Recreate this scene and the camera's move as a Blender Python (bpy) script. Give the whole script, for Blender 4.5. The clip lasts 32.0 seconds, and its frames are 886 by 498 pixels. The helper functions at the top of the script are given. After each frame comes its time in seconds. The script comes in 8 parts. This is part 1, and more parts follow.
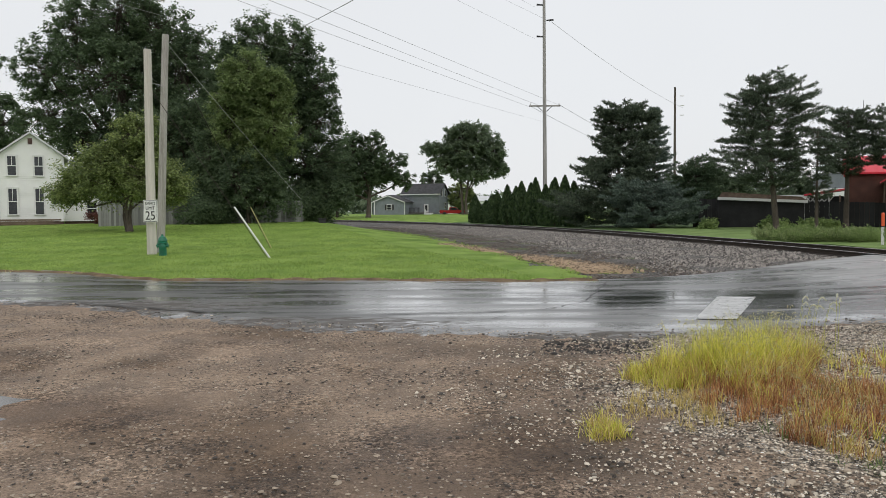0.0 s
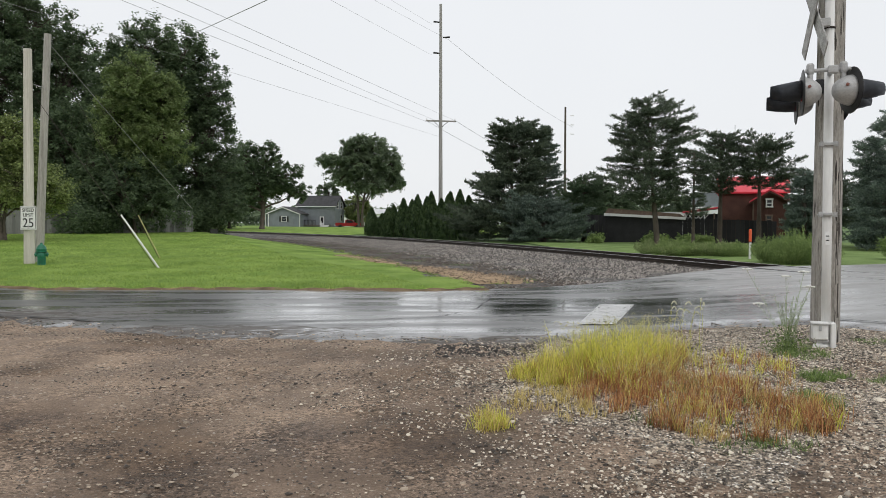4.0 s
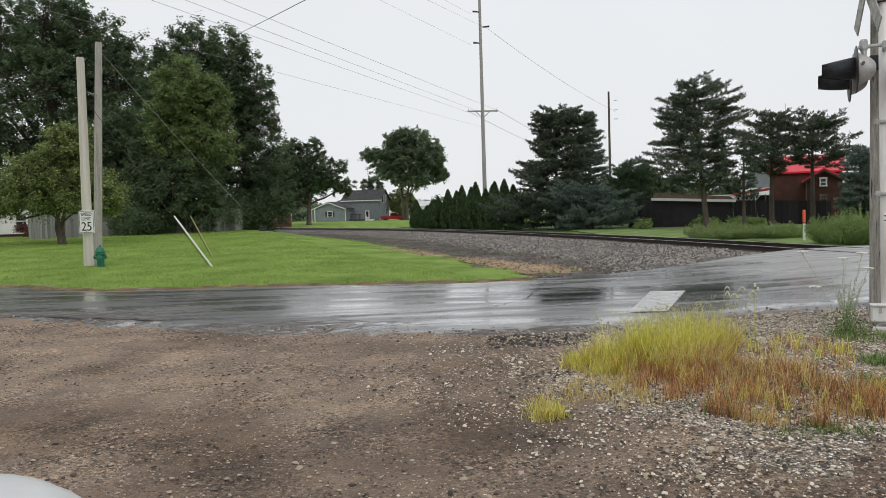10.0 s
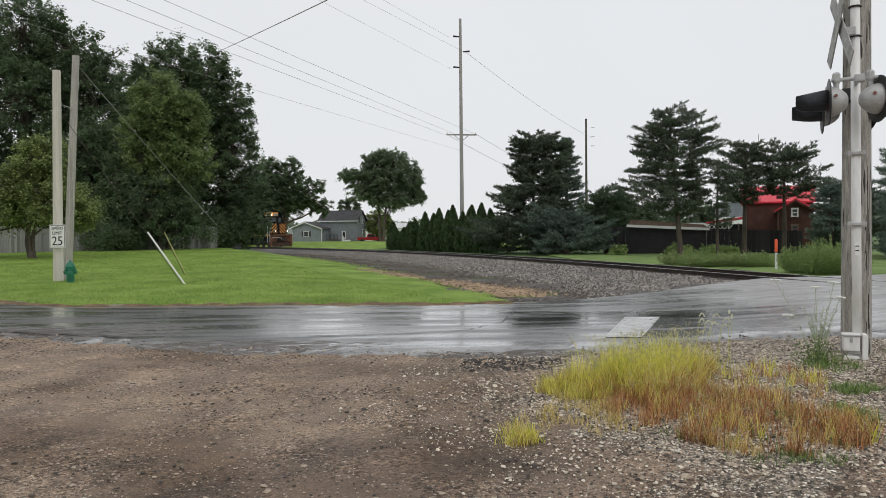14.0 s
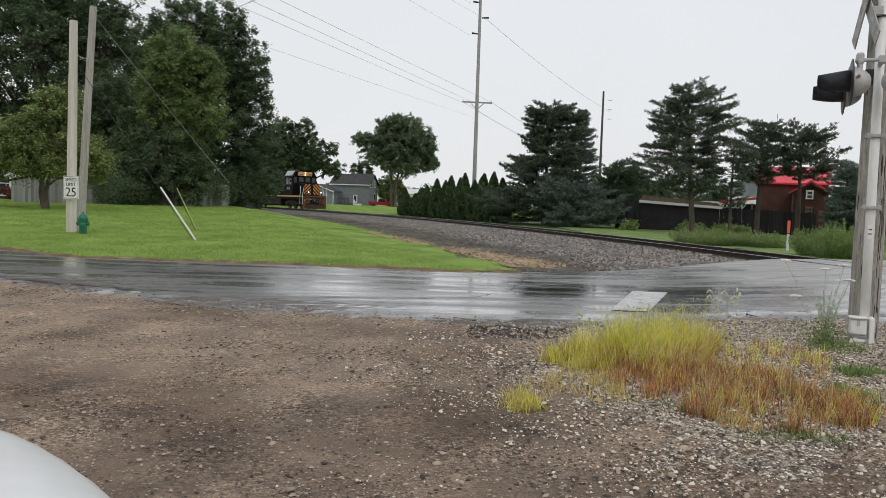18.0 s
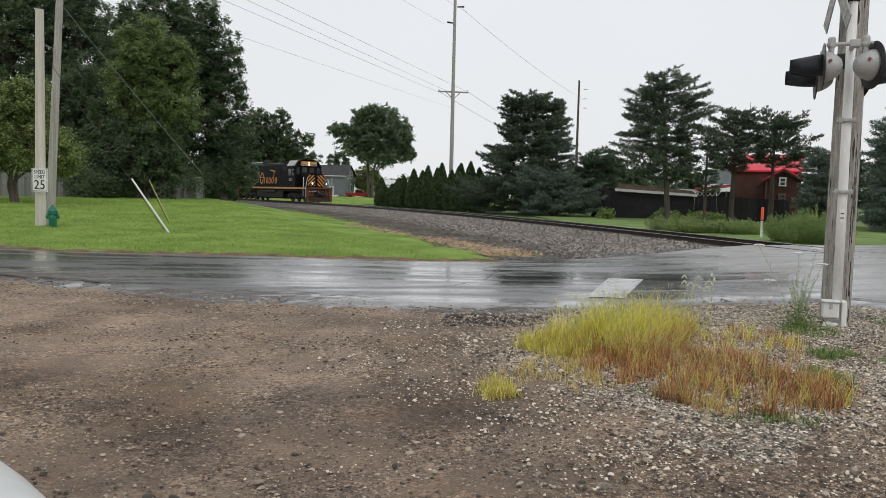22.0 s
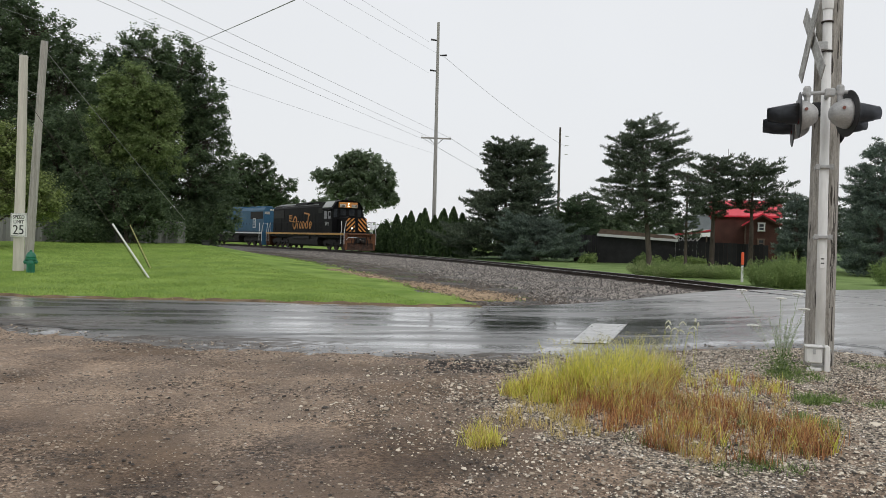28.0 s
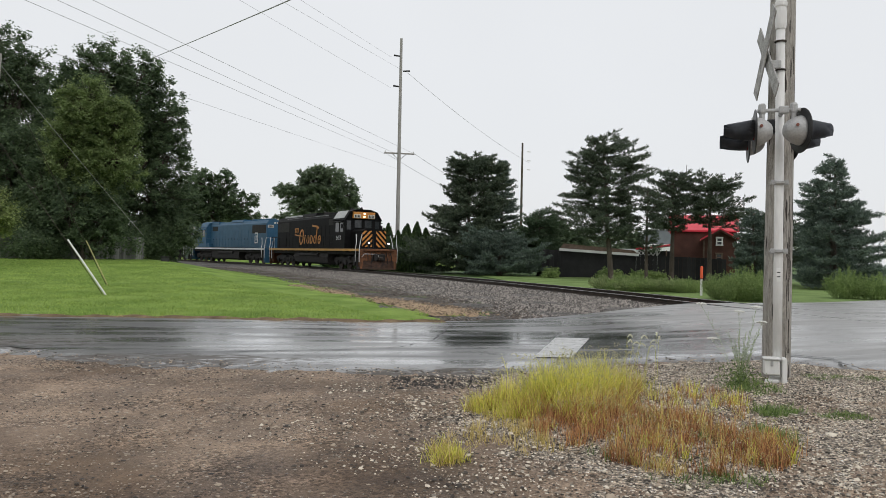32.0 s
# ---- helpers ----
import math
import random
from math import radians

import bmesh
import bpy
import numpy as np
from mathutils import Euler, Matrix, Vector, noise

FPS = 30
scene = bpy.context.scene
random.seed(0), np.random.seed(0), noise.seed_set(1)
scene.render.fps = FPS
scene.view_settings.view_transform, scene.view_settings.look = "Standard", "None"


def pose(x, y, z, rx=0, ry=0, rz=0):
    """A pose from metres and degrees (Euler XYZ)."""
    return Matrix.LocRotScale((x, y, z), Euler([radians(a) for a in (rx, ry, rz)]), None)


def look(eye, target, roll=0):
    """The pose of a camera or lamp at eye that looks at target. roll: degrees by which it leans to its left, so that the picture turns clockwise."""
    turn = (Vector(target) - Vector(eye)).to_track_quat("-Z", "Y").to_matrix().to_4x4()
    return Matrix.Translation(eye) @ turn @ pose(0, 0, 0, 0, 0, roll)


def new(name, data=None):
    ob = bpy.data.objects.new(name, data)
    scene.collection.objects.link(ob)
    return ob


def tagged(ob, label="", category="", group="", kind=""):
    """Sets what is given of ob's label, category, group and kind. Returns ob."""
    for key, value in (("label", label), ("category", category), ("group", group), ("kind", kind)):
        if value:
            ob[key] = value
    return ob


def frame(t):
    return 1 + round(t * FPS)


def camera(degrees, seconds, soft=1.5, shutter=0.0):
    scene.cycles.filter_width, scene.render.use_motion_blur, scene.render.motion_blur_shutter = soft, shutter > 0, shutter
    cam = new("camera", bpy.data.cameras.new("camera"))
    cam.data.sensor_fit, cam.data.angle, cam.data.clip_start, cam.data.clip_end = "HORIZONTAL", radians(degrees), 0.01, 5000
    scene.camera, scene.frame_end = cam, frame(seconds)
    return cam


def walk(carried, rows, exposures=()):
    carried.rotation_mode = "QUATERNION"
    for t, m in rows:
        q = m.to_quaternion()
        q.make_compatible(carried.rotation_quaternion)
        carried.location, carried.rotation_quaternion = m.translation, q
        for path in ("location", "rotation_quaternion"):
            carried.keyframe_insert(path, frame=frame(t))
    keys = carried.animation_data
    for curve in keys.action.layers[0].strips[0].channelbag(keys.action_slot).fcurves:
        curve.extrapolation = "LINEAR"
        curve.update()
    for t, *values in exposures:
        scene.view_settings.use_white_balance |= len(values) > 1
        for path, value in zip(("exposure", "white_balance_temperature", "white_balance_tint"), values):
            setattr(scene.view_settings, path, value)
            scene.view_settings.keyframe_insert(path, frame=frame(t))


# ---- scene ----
cam = camera(60.4, 32.0, soft=0.75)
PATH = [
    (0, (0.041, 0.37, 1.48), (0.042, 2.368, 1.379), -0.4),
    (0.5, (0.063, 0.439, 1.468), (0.15, 2.435, 1.389), -0.1),
    (1, (0.083, 0.41, 1.475), (0.162, 2.408, 1.439), 0.1),
    (1.5, (0.09, 0.517, 1.426), (0.303, 2.505, 1.4), 0.9),
    (2, (-0.038, 0.367, 1.435), (0.18, 2.355, 1.432), -0.5),
    (2.5, (-0.132, 0.142, 1.483), (-0.035, 2.139, 1.465), -1.2),
    (3, (-0.023, 0.173, 1.421), (0.195, 2.161, 1.395), -0.4),
    (3.5, (0.044, 0.078, 1.426), (0.315, 2.058, 1.359), 0.4),
    (5.5, (-0.002, 0.143, 1.415), (0.267, 2.124, 1.367), -0.3),
    (6, (0.001, 0.106, 1.423), (0.254, 2.09, 1.389), -0.8),
    (6.5, (-0.007, 0.057, 1.429), (0.186, 2.047, 1.421), -0.5),
    (7, (-0.011, 0.024, 1.456), (0.183, 2.014, 1.455), -1.3),
    (7.5, (-0.036, -0.038, 1.473), (0.077, 1.959, 1.474), -1.1),
    (8, (-0.021, 0.011, 1.451), (0.102, 2.007, 1.43), -0.9),
    (8.5, (-0.017, -0.014, 1.45), (0.099, 1.982, 1.431), -0.1),
    (9, (0.002, 0.021, 1.443), (0.156, 2.015, 1.424), -0.6),
    (9.5, (0.001, 0.047, 1.435), (0.176, 2.038, 1.381), -0.3),
    (10, (-0.008, 0.025, 1.448), (0.146, 2.017, 1.359), -1.5),
    (10.5, (0.007, 0.076, 1.439), (0.219, 2.062, 1.351), -2.4),
    (11, (-0.02, -0.007, 1.46), (0.152, 1.983, 1.363), -2.1),
    (11.5, (-0.014, 0.079, 1.432), (0.191, 2.067, 1.339), -0.2),
    (12, (-0.001, 0.095, 1.427), (0.256, 2.076, 1.329), -0.0),
    (12.5, (-0.007, 0.099, 1.424), (0.236, 2.082, 1.324), 0.1),
    (13, (0.01, 0.137, 1.425), (0.282, 2.117, 1.373), 0.5),
    (13.5, (0.002, 0.122, 1.421), (0.252, 2.106, 1.401), 0.5),
    (14, (-0.007, 0.068, 1.436), (0.21, 2.056, 1.405), -0.3),
    (14.5, (0.014, 0.119, 1.416), (0.279, 2.101, 1.416), 0.5),
    (15, (-0.017, -0.008, 1.437), (0.112, 1.987, 1.398), 1.2),
    (15.5, (-0.025, -0.064, 1.441), (0.082, 1.929, 1.324), 0.6),
    (17.5, (-0.023, -0.013, 1.437), (0.127, 1.979, 1.335), 1.3),
    (18, (-0.013, 0.049, 1.414), (0.179, 2.036, 1.298), 2.1),
    (18.5, (0.003, 0.167, 1.379), (0.221, 2.154, 1.315), 2.1),
    (19, (-0.026, 0.024, 1.418), (0.144, 2.014, 1.312), 1.3),
    (19.5, (-0.007, 0.062, 1.435), (0.2, 2.051, 1.398), 0.2),
    (20, (-0.018, 0.001, 1.429), (0.121, 1.995, 1.386), 0.3),
    (20.5, (-0.021, -0.035, 1.446), (0.122, 1.959, 1.38), 0.5),
    (21, (0.029, 0.092, 1.397), (0.227, 2.079, 1.301), 0.9),
    (21.5, (0.038, 0.107, 1.388), (0.277, 2.087, 1.236), 1.6),
    (22, (0.034, 0.124, 1.384), (0.284, 2.103, 1.245), 1.6),
    (22.5, (0.028, 0.146, 1.386), (0.297, 2.125, 1.275), 1.7),
    (23, (0.042, 0.194, 1.403), (0.331, 2.172, 1.464), 1.3),
    (23.5, (0.101, 0.251, 1.391), (0.427, 2.224, 1.418), 0.8),
    (24, (0.024, 0.155, 1.393), (0.265, 2.14, 1.424), 1.5),
    (24.5, (0.017, 0.138, 1.39), (0.258, 2.122, 1.317), 2.1),
    (25, (0.036, 0.093, 1.404), (0.254, 2.081, 1.415), 1.0),
    (25.5, (0.067, 0.109, 1.399), (0.38, 2.084, 1.426), 0.8),
    (27.5, (0.03, 0.156, 1.387), (0.308, 2.136, 1.368), 1.5),
    (28, (0.031, 0.159, 1.389), (0.323, 2.138, 1.369), 1.6),
    (28.5, (0.038, 0.168, 1.39), (0.335, 2.146, 1.377), 1.3),
    (29, (0.033, 0.177, 1.391), (0.338, 2.153, 1.383), 1.2),
    (29.5, (0.031, 0.194, 1.387), (0.341, 2.17, 1.403), 1.5),
    (30, (0.031, 0.2, 1.389), (0.363, 2.172, 1.407), 1.4),
    (30.5, (0.033, 0.197, 1.387), (0.38, 2.166, 1.398), 1.3),
    (31, (0.037, 0.184, 1.397), (0.388, 2.153, 1.412), 1.1),
    (31.5, (0.043, 0.204, 1.391), (0.417, 2.169, 1.412), 1.2),
    (32, (0.039, 0.178, 1.39), (0.424, 2.14, 1.412), 1.4),
]
walk(cam, [(t, look(eye, target, roll)) for t, eye, target, roll in PATH],
     ((0, 0.0), (1, -0.08), (2, -0.05), (3, 0.04), (6, 0.08), (8, -0.02), (9, 0.0), (12, 0.02), (13, 0.0), (14, -0.05), (15, -0.03), (19, -0.03), (21, 0.02), (22, 0.0), (23, -0.13), (24, -0.04), (25, 0.02), (28, 0.0), (32, -0.02)))

# ---------------------------------------------------------------- light: overcast sky after rain
world = bpy.data.worlds.new("overcast")
scene.world = world
world.use_nodes = True
wt = world.node_tree
wt.nodes.clear()
w_out = wt.nodes.new("ShaderNodeOutputWorld")
w_bg = wt.nodes.new("ShaderNodeBackground")
w_sky = wt.nodes.new("ShaderNodeTexSky")
w_sky.sky_type, w_sky.sun_disc = "NISHITA", False
w_sky.sun_elevation, w_sky.sun_rotation = radians(52), radians(200)
w_sky.dust_density = 4.0
w_gain = wt.nodes.new("ShaderNodeMix")
w_gain.data_type, w_gain.blend_type = "RGBA", "MULTIPLY"
w_gain.inputs["Factor"].default_value = 1.0
w_gain.inputs[7].default_value = (0.10, 0.10, 0.10, 1)
w_mix = wt.nodes.new("ShaderNodeMix")
w_mix.data_type = "RGBA"
w_mix.inputs["Factor"].default_value = 0.90
w_mix.inputs[7].default_value = (0.87, 0.885, 0.905, 1)
w_cloud = wt.nodes.new("ShaderNodeTexNoise")
w_cloud.inputs["Scale"].default_value, w_cloud.inputs["Detail"].default_value = 1.6, 5.0
w_soft = wt.nodes.new("ShaderNodeMapRange")
w_soft.inputs[3].default_value, w_soft.inputs[4].default_value = 0.93, 1.07
wt.links.new(w_cloud.outputs["Fac"], w_soft.inputs[0])
wt.links.new(w_sky.outputs[0], w_gain.inputs[6])
wt.links.new(w_gain.outputs[2], w_mix.inputs[6])
wt.links.new(w_mix.outputs[2], w_bg.inputs["Color"])
wt.links.new(w_soft.outputs[0], w_bg.inputs["Strength"])
wt.links.new(w_bg.outputs[0], w_out.inputs["Surface"])

sun = new("sun", bpy.data.lights.new("sun", "SUN"))
sun.data.energy, sun.data.angle, sun.data.color = 0.6, radians(40), (1.0, 0.97, 0.93)
sun.matrix_basis = look((30, -60, 90), (0, 20, 0))


# ---------------------------------------------------------------- materials
def material(name, a, b, rough=0.8, scale=4.0, fine=40.0, bump=0.3, metal=0.0, stretch=(1, 1, 1), dist=0.01,
             rough2=None, island=0.0, objvar=0.0, spec=0.5, fleck=None):
    """Two-scale procedural surface between the colours a and b; fleck = (colour, scale, amount)."""
    m = bpy.data.materials.new(name)
    m.use_nodes = True
    t = m.node_tree
    n, l = t.nodes, t.links
    p = n["Principled BSDF"]
    p.inputs["Metallic"].default_value = metal
    p.inputs["Specular IOR Level"].default_value = spec
    co = n.new("ShaderNodeTexCoord")
    mp = n.new("ShaderNodeMapping")
    mp.inputs["Scale"].default_value = stretch
    l.new(co.outputs["Object"], mp.inputs["Vector"])
    big, sm = n.new("ShaderNodeTexNoise"), n.new("ShaderNodeTexNoise")
    big.inputs["Scale"].default_value, big.inputs["Detail"].default_value = scale, 6
    sm.inputs["Scale"].default_value, sm.inputs["Detail"].default_value = fine, 4
    l.new(mp.outputs[0], big.inputs["Vector"])
    l.new(mp.outputs[0], sm.inputs["Vector"])
    add = n.new("ShaderNodeMath")
    add.operation = "MULTIPLY_ADD"
    add.inputs[1].default_value = 0.45
    l.new(sm.outputs["Fac"], add.inputs[0])
    half = n.new("ShaderNodeMath")
    half.operation = "MULTIPLY"
    half.inputs[1].default_value = 0.55
    l.new(big.outputs["Fac"], half.inputs[0])
    l.new(half.outputs[0], add.inputs[2])
    last = add.outputs[0]
    for kind, amount in (("ShaderNodeNewGeometry", island), ("ShaderNodeObjectInfo", objvar)):
        if amount:
            g = n.new(kind)
            v = n.new("ShaderNodeMath")
            v.operation = "MULTIPLY_ADD"
            v.inputs[1].default_value = amount
            sub = n.new("ShaderNodeMath")
            sub.operation = "SUBTRACT"
            sub.inputs[1].default_value = 0.5
            l.new(g.outputs["Random Per Island" if island and kind.endswith("Geometry") else "Random"], sub.inputs[0])
            l.new(sub.outputs[0], v.inputs[0])
            l.new(last, v.inputs[2])
            last = v.outputs[0]
    ramp = n.new("ShaderNodeValToRGB")
    ramp.color_ramp.elements[0].position, ramp.color_ramp.elements[1].position = 0.32, 0.68
    ramp.color_ramp.elements[0].color, ramp.color_ramp.elements[1].color = (*a, 1), (*b, 1)
    l.new(last, ramp.inputs["Fac"])
    colour = ramp.outputs["Color"]
    if fleck:
        vo = n.new("ShaderNodeTexVoronoi")
        vo.inputs["Scale"].default_value = fleck[1]
        l.new(mp.outputs[0], vo.inputs["Vector"])
        th = n.new("ShaderNodeMath")
        th.operation = "LESS_THAN"
        th.inputs[1].default_value = fleck[2]
        l.new(vo.outputs["Color"], th.inputs[0])
        mx = n.new("ShaderNodeMix")
        mx.data_type = "RGBA"
        mx.inputs[7].default_value = (*fleck[0], 1)
        l.new(th.outputs[0], mx.inputs["Factor"])
        l.new(colour, mx.inputs[6])
        colour = mx.outputs[2]
    l.new(colour, p.inputs["Base Color"])
    if rough2 is None:
        p.inputs["Roughness"].default_value = rough
    else:
        rr = n.new("ShaderNodeMapRange")
        rr.inputs[1].default_value, rr.inputs[2].default_value = 0.35, 0.65
        rr.inputs[3].default_value, rr.inputs[4].default_value = rough, rough2
        l.new(big.outputs["Fac"], rr.inputs[0])
        l.new(rr.outputs[0], p.inputs["Roughness"])
    if bump:
        bp = n.new("ShaderNodeBump")
        bp.inputs["Strength"].default_value, bp.inputs["Distance"].default_value = bump, dist
        l.new(sm.outputs["Fac"], bp.inputs["Height"])
        l.new(bp.outputs[0], p.inputs["Normal"])
    return m


def leafy(name, a, b, island=0.5, through_light=0.4):
    """A leaf: soft sheen, and part of the light passes through the blade."""
    m = material(name, a, b, 0.55, 0.35, 2.5, 0, island=island, spec=0.3)
    n, l = m.node_tree.nodes, m.node_tree.links
    p, out = n["Principled BSDF"], n["Material Output"]
    tr_ = n.new("ShaderNodeBsdfTranslucent")
    l.new(p.inputs["Base Color"].links[0].from_socket, tr_.inputs["Color"])
    mx = n.new("ShaderNodeMixShader")
    mx.inputs[0].default_value = through_light
    l.new(p.outputs[0], mx.inputs[1])
    l.new(tr_.outputs[0], mx.inputs[2])
    l.new(mx.outputs[0], out.inputs["Surface"])
    return m


def glow(name, colour, strength):
    m = bpy.data.materials.new(name)
    m.use_nodes = True
    p = m.node_tree.nodes["Principled BSDF"]
    p.inputs["Base Color"].default_value = (*colour, 1)
    p.inputs["Emission Color"].default_value = (*colour, 1)
    p.inputs["Emission Strength"].default_value = strength
    return m


M_LEAF_DARK = leafy("leaf_dark_maple", (0.072, 0.108, 0.062), (0.185, 0.255, 0.132), 0.35, 0.55)
M_LEAF_MID = leafy("leaf_mid_green", (0.135, 0.192, 0.078), (0.320, 0.400, 0.165), 0.45, 0.55)
M_LEAF_LIGHT = leafy("leaf_light_green", (0.130, 0.175, 0.066), (0.345, 0.410, 0.150), 0.6, 0.45)
M_PINE = leafy("pine_needles", (0.055, 0.078, 0.055), (0.15, 0.19, 0.122), 0.6, 0.3)
M_SPRUCE = leafy("blue_spruce_needles", (0.076, 0.106, 0.090), (0.215, 0.280, 0.220), 0.6, 0.3)
M_PINE_GREEN = leafy("fresh_pine_needles", (0.050, 0.085, 0.050), (0.14, 0.20, 0.105), 0.6, 0.3)
M_CEDAR = leafy("arborvitae_green", (0.034, 0.064, 0.028), (0.11, 0.17, 0.064), 0.5, 0.3)
# distant leaves painted paler and bluer to stand in for haze
M_HAZED_LEAF = leafy("hazed_far_leaf", (0.120, 0.165, 0.110), (0.270, 0.340, 0.205), 0.4, 0.6)
M_BARK = material("grey_brown_bark", (0.045, 0.036, 0.03), (0.14, 0.115, 0.09), 0.9, 3, 22, 0.6, stretch=(1, 1, 0.25), dist=0.03)
M_POLE_WOOD = material("weathered_pole_wood", (0.22, 0.205, 0.185), (0.50, 0.475, 0.44), 0.85, 5, 40, 0.5, stretch=(3, 3, 0.12), dist=0.01)
M_POLE_GREY = material("old_grey_pole_wood", (0.185, 0.170, 0.148), (0.62, 0.585, 0.53), 0.9, 11, 60, 1.0, stretch=(3, 3, 0.30), dist=0.02, fleck=((0.060, 0.052, 0.045), 16, 0.20))
M_POLE_PALE = material("pale_cedar_pole", (0.42, 0.39, 0.34), (0.68, 0.64, 0.57), 0.8, 3, 30, 0.4, stretch=(3, 3, 0.1))
M_STEEL = material("rusty_steel", (0.022, 0.017, 0.014), (0.07, 0.052, 0.042), 0.6, 3, 40, 0.2, metal=0.5)
M_RAIL_TOP = material("polished_rail_head", (0.40, 0.38, 0.37), (0.62, 0.61, 0.60), 0.22, 6, 60, 0.05, metal=1.0)
M_TIE = material("creosoted_tie_wood", (0.018, 0.015, 0.013), (0.07, 0.058, 0.05), 0.85, 6, 50, 0.5, stretch=(0.3, 3, 3), objvar=0.4)
M_WHITE_METAL = material("dirty_aluminium_paint", (0.66, 0.655, 0.635), (0.83, 0.825, 0.805), 0.45, 3, 30, 0.08, stretch=(1.5, 1.5, 0.25))
M_BLACK_METAL = material("black_painted_metal", (0.012, 0.012, 0.013), (0.035, 0.035, 0.037), 0.45, 5, 40, 0.1)
M_GLASS_DARK = material("dark_window_glass", (0.02, 0.022, 0.025), (0.05, 0.055, 0.06), 0.08, 2, 10, 0)
M_WIRE = material("grey_cable", (0.22, 0.22, 0.225), (0.36, 0.36, 0.365), 0.6, 5, 30, 0)
M_WHITE_PAINT = material("white_house_paint", (0.76, 0.76, 0.74), (0.88, 0.88, 0.86), 0.6, 1.2, 30, 0.05)


# ---------------------------------------------------------------- mesh helpers
def smooth(a, b, v):
    """Smooth step that goes from 0 at a to 1 at b."""
    k = np.clip((np.asarray(v, dtype=float) - a) / (b - a), 0, 1)
    return k * k * (3 - 2 * k)


def mesh_of(name, verts, faces, mat=None, smooth_faces=False):
    me = bpy.data.meshes.new(name)
    me.from_pydata([tuple(v) for v in verts], [], faces)
    if smooth_faces:
        me.polygons.foreach_set("use_smooth", [True] * len(me.polygons))
    if mat:
        me.materials.append(mat)
    return me


def quads_mesh(name, verts, mat, sides=4):
    """A fast mesh of loose polygons with that many corners each."""
    v = np.ascontiguousarray(verts, dtype=np.float32).reshape(-1, 3)
    count = len(v) // sides
    me = bpy.data.meshes.new(name)
    me.vertices.add(len(v))
    me.vertices.foreach_set("co", v.ravel())
    me.loops.add(len(v))
    me.loops.foreach_set("vertex_index", np.arange(len(v), dtype=np.int32))
    me.polygons.add(count)
    me.polygons.foreach_set("loop_start", np.arange(count, dtype=np.int32) * sides)
    me.update(calc_edges=True)
    me.materials.append(mat)
    return me


def indexed_mesh(name, verts, tris, mat):
    """A fast mesh from arrays of points and triangles."""
    me = bpy.data.meshes.new(name)
    me.vertices.add(len(verts))
    me.vertices.foreach_set("co", np.ascontiguousarray(verts, dtype=np.float32).ravel())
    me.loops.add(len(tris) * 3)
    me.loops.foreach_set("vertex_index", np.ascontiguousarray(tris, dtype=np.int32).ravel())
    me.polygons.add(len(tris))
    me.polygons.foreach_set("loop_start", np.arange(len(tris), dtype=np.int32) * 3)
    me.update(calc_edges=True)
    me.materials.append(mat)
    return me


def part(name, bm, mat, parent=None, label="", soft=False):
    """Link a bmesh as one mesh object under a thing or a part."""
    me = bpy.data.meshes.new(name)
    bm.to_mesh(me)
    bm.free()
    if soft:
        me.polygons.foreach_set("use_smooth", [True] * len(me.polygons))
    if mat:
        me.materials.append(mat)
    ob = new(name, me)
    if parent is not None:
        ob.parent = parent
    return tagged(ob, label) if label else ob


def piece(name, me, parent, m=None):
    """An object of its own on shared mesh data, under a parent."""
    ob = new(name, me)
    ob.parent = parent
    if m is not None:
        ob.matrix_basis = m
    return ob


def thing(name, m, label, category, group="", kind=""):
    ob = new(name)
    ob.matrix_basis = m
    return tagged(ob, label, category, group, kind)


def box(bm, cx, cy, cz, sx, sy, sz, bevel=0.0, m=None):
    """A box with centre and full sizes, its edges bevelled."""
    mat4 = Matrix.Translation((cx, cy, cz)) @ Matrix.Diagonal((sx, sy, sz, 1))
    if m is not None:
        mat4 = m @ mat4
    made = bmesh.ops.create_cube(bm, size=1, matrix=mat4)
    if bevel:
        edges = list({e for v in made["verts"] for e in v.link_edges})
        bmesh.ops.bevel(bm, geom=edges, offset=bevel, segments=1, affect="EDGES", profile=0.5)
    return bm


def boxed(cx, cy, cz, sx, sy, sz, bevel=0.0, m=None):
    return box(bmesh.new(), cx, cy, cz, sx, sy, sz, bevel, m)


def tube(bm, a, b, ra, rb=None, sides=10, caps=True):
    """A tapered round bar from a to b."""
    a, b = Vector(a), Vector(b)
    rb = ra if rb is None else rb
    d = b - a
    turn = d.to_track_quat("Z", "Y").to_matrix().to_4x4()
    bmesh.ops.create_cone(bm, cap_ends=caps, segments=sides, radius1=ra, radius2=rb, depth=d.length,
                          matrix=Matrix.Translation((a + b) / 2) @ turn)
    return bm


def tubed(a, b, ra, rb=None, sides=10):
    return tube(bmesh.new(), a, b, ra, rb, sides)


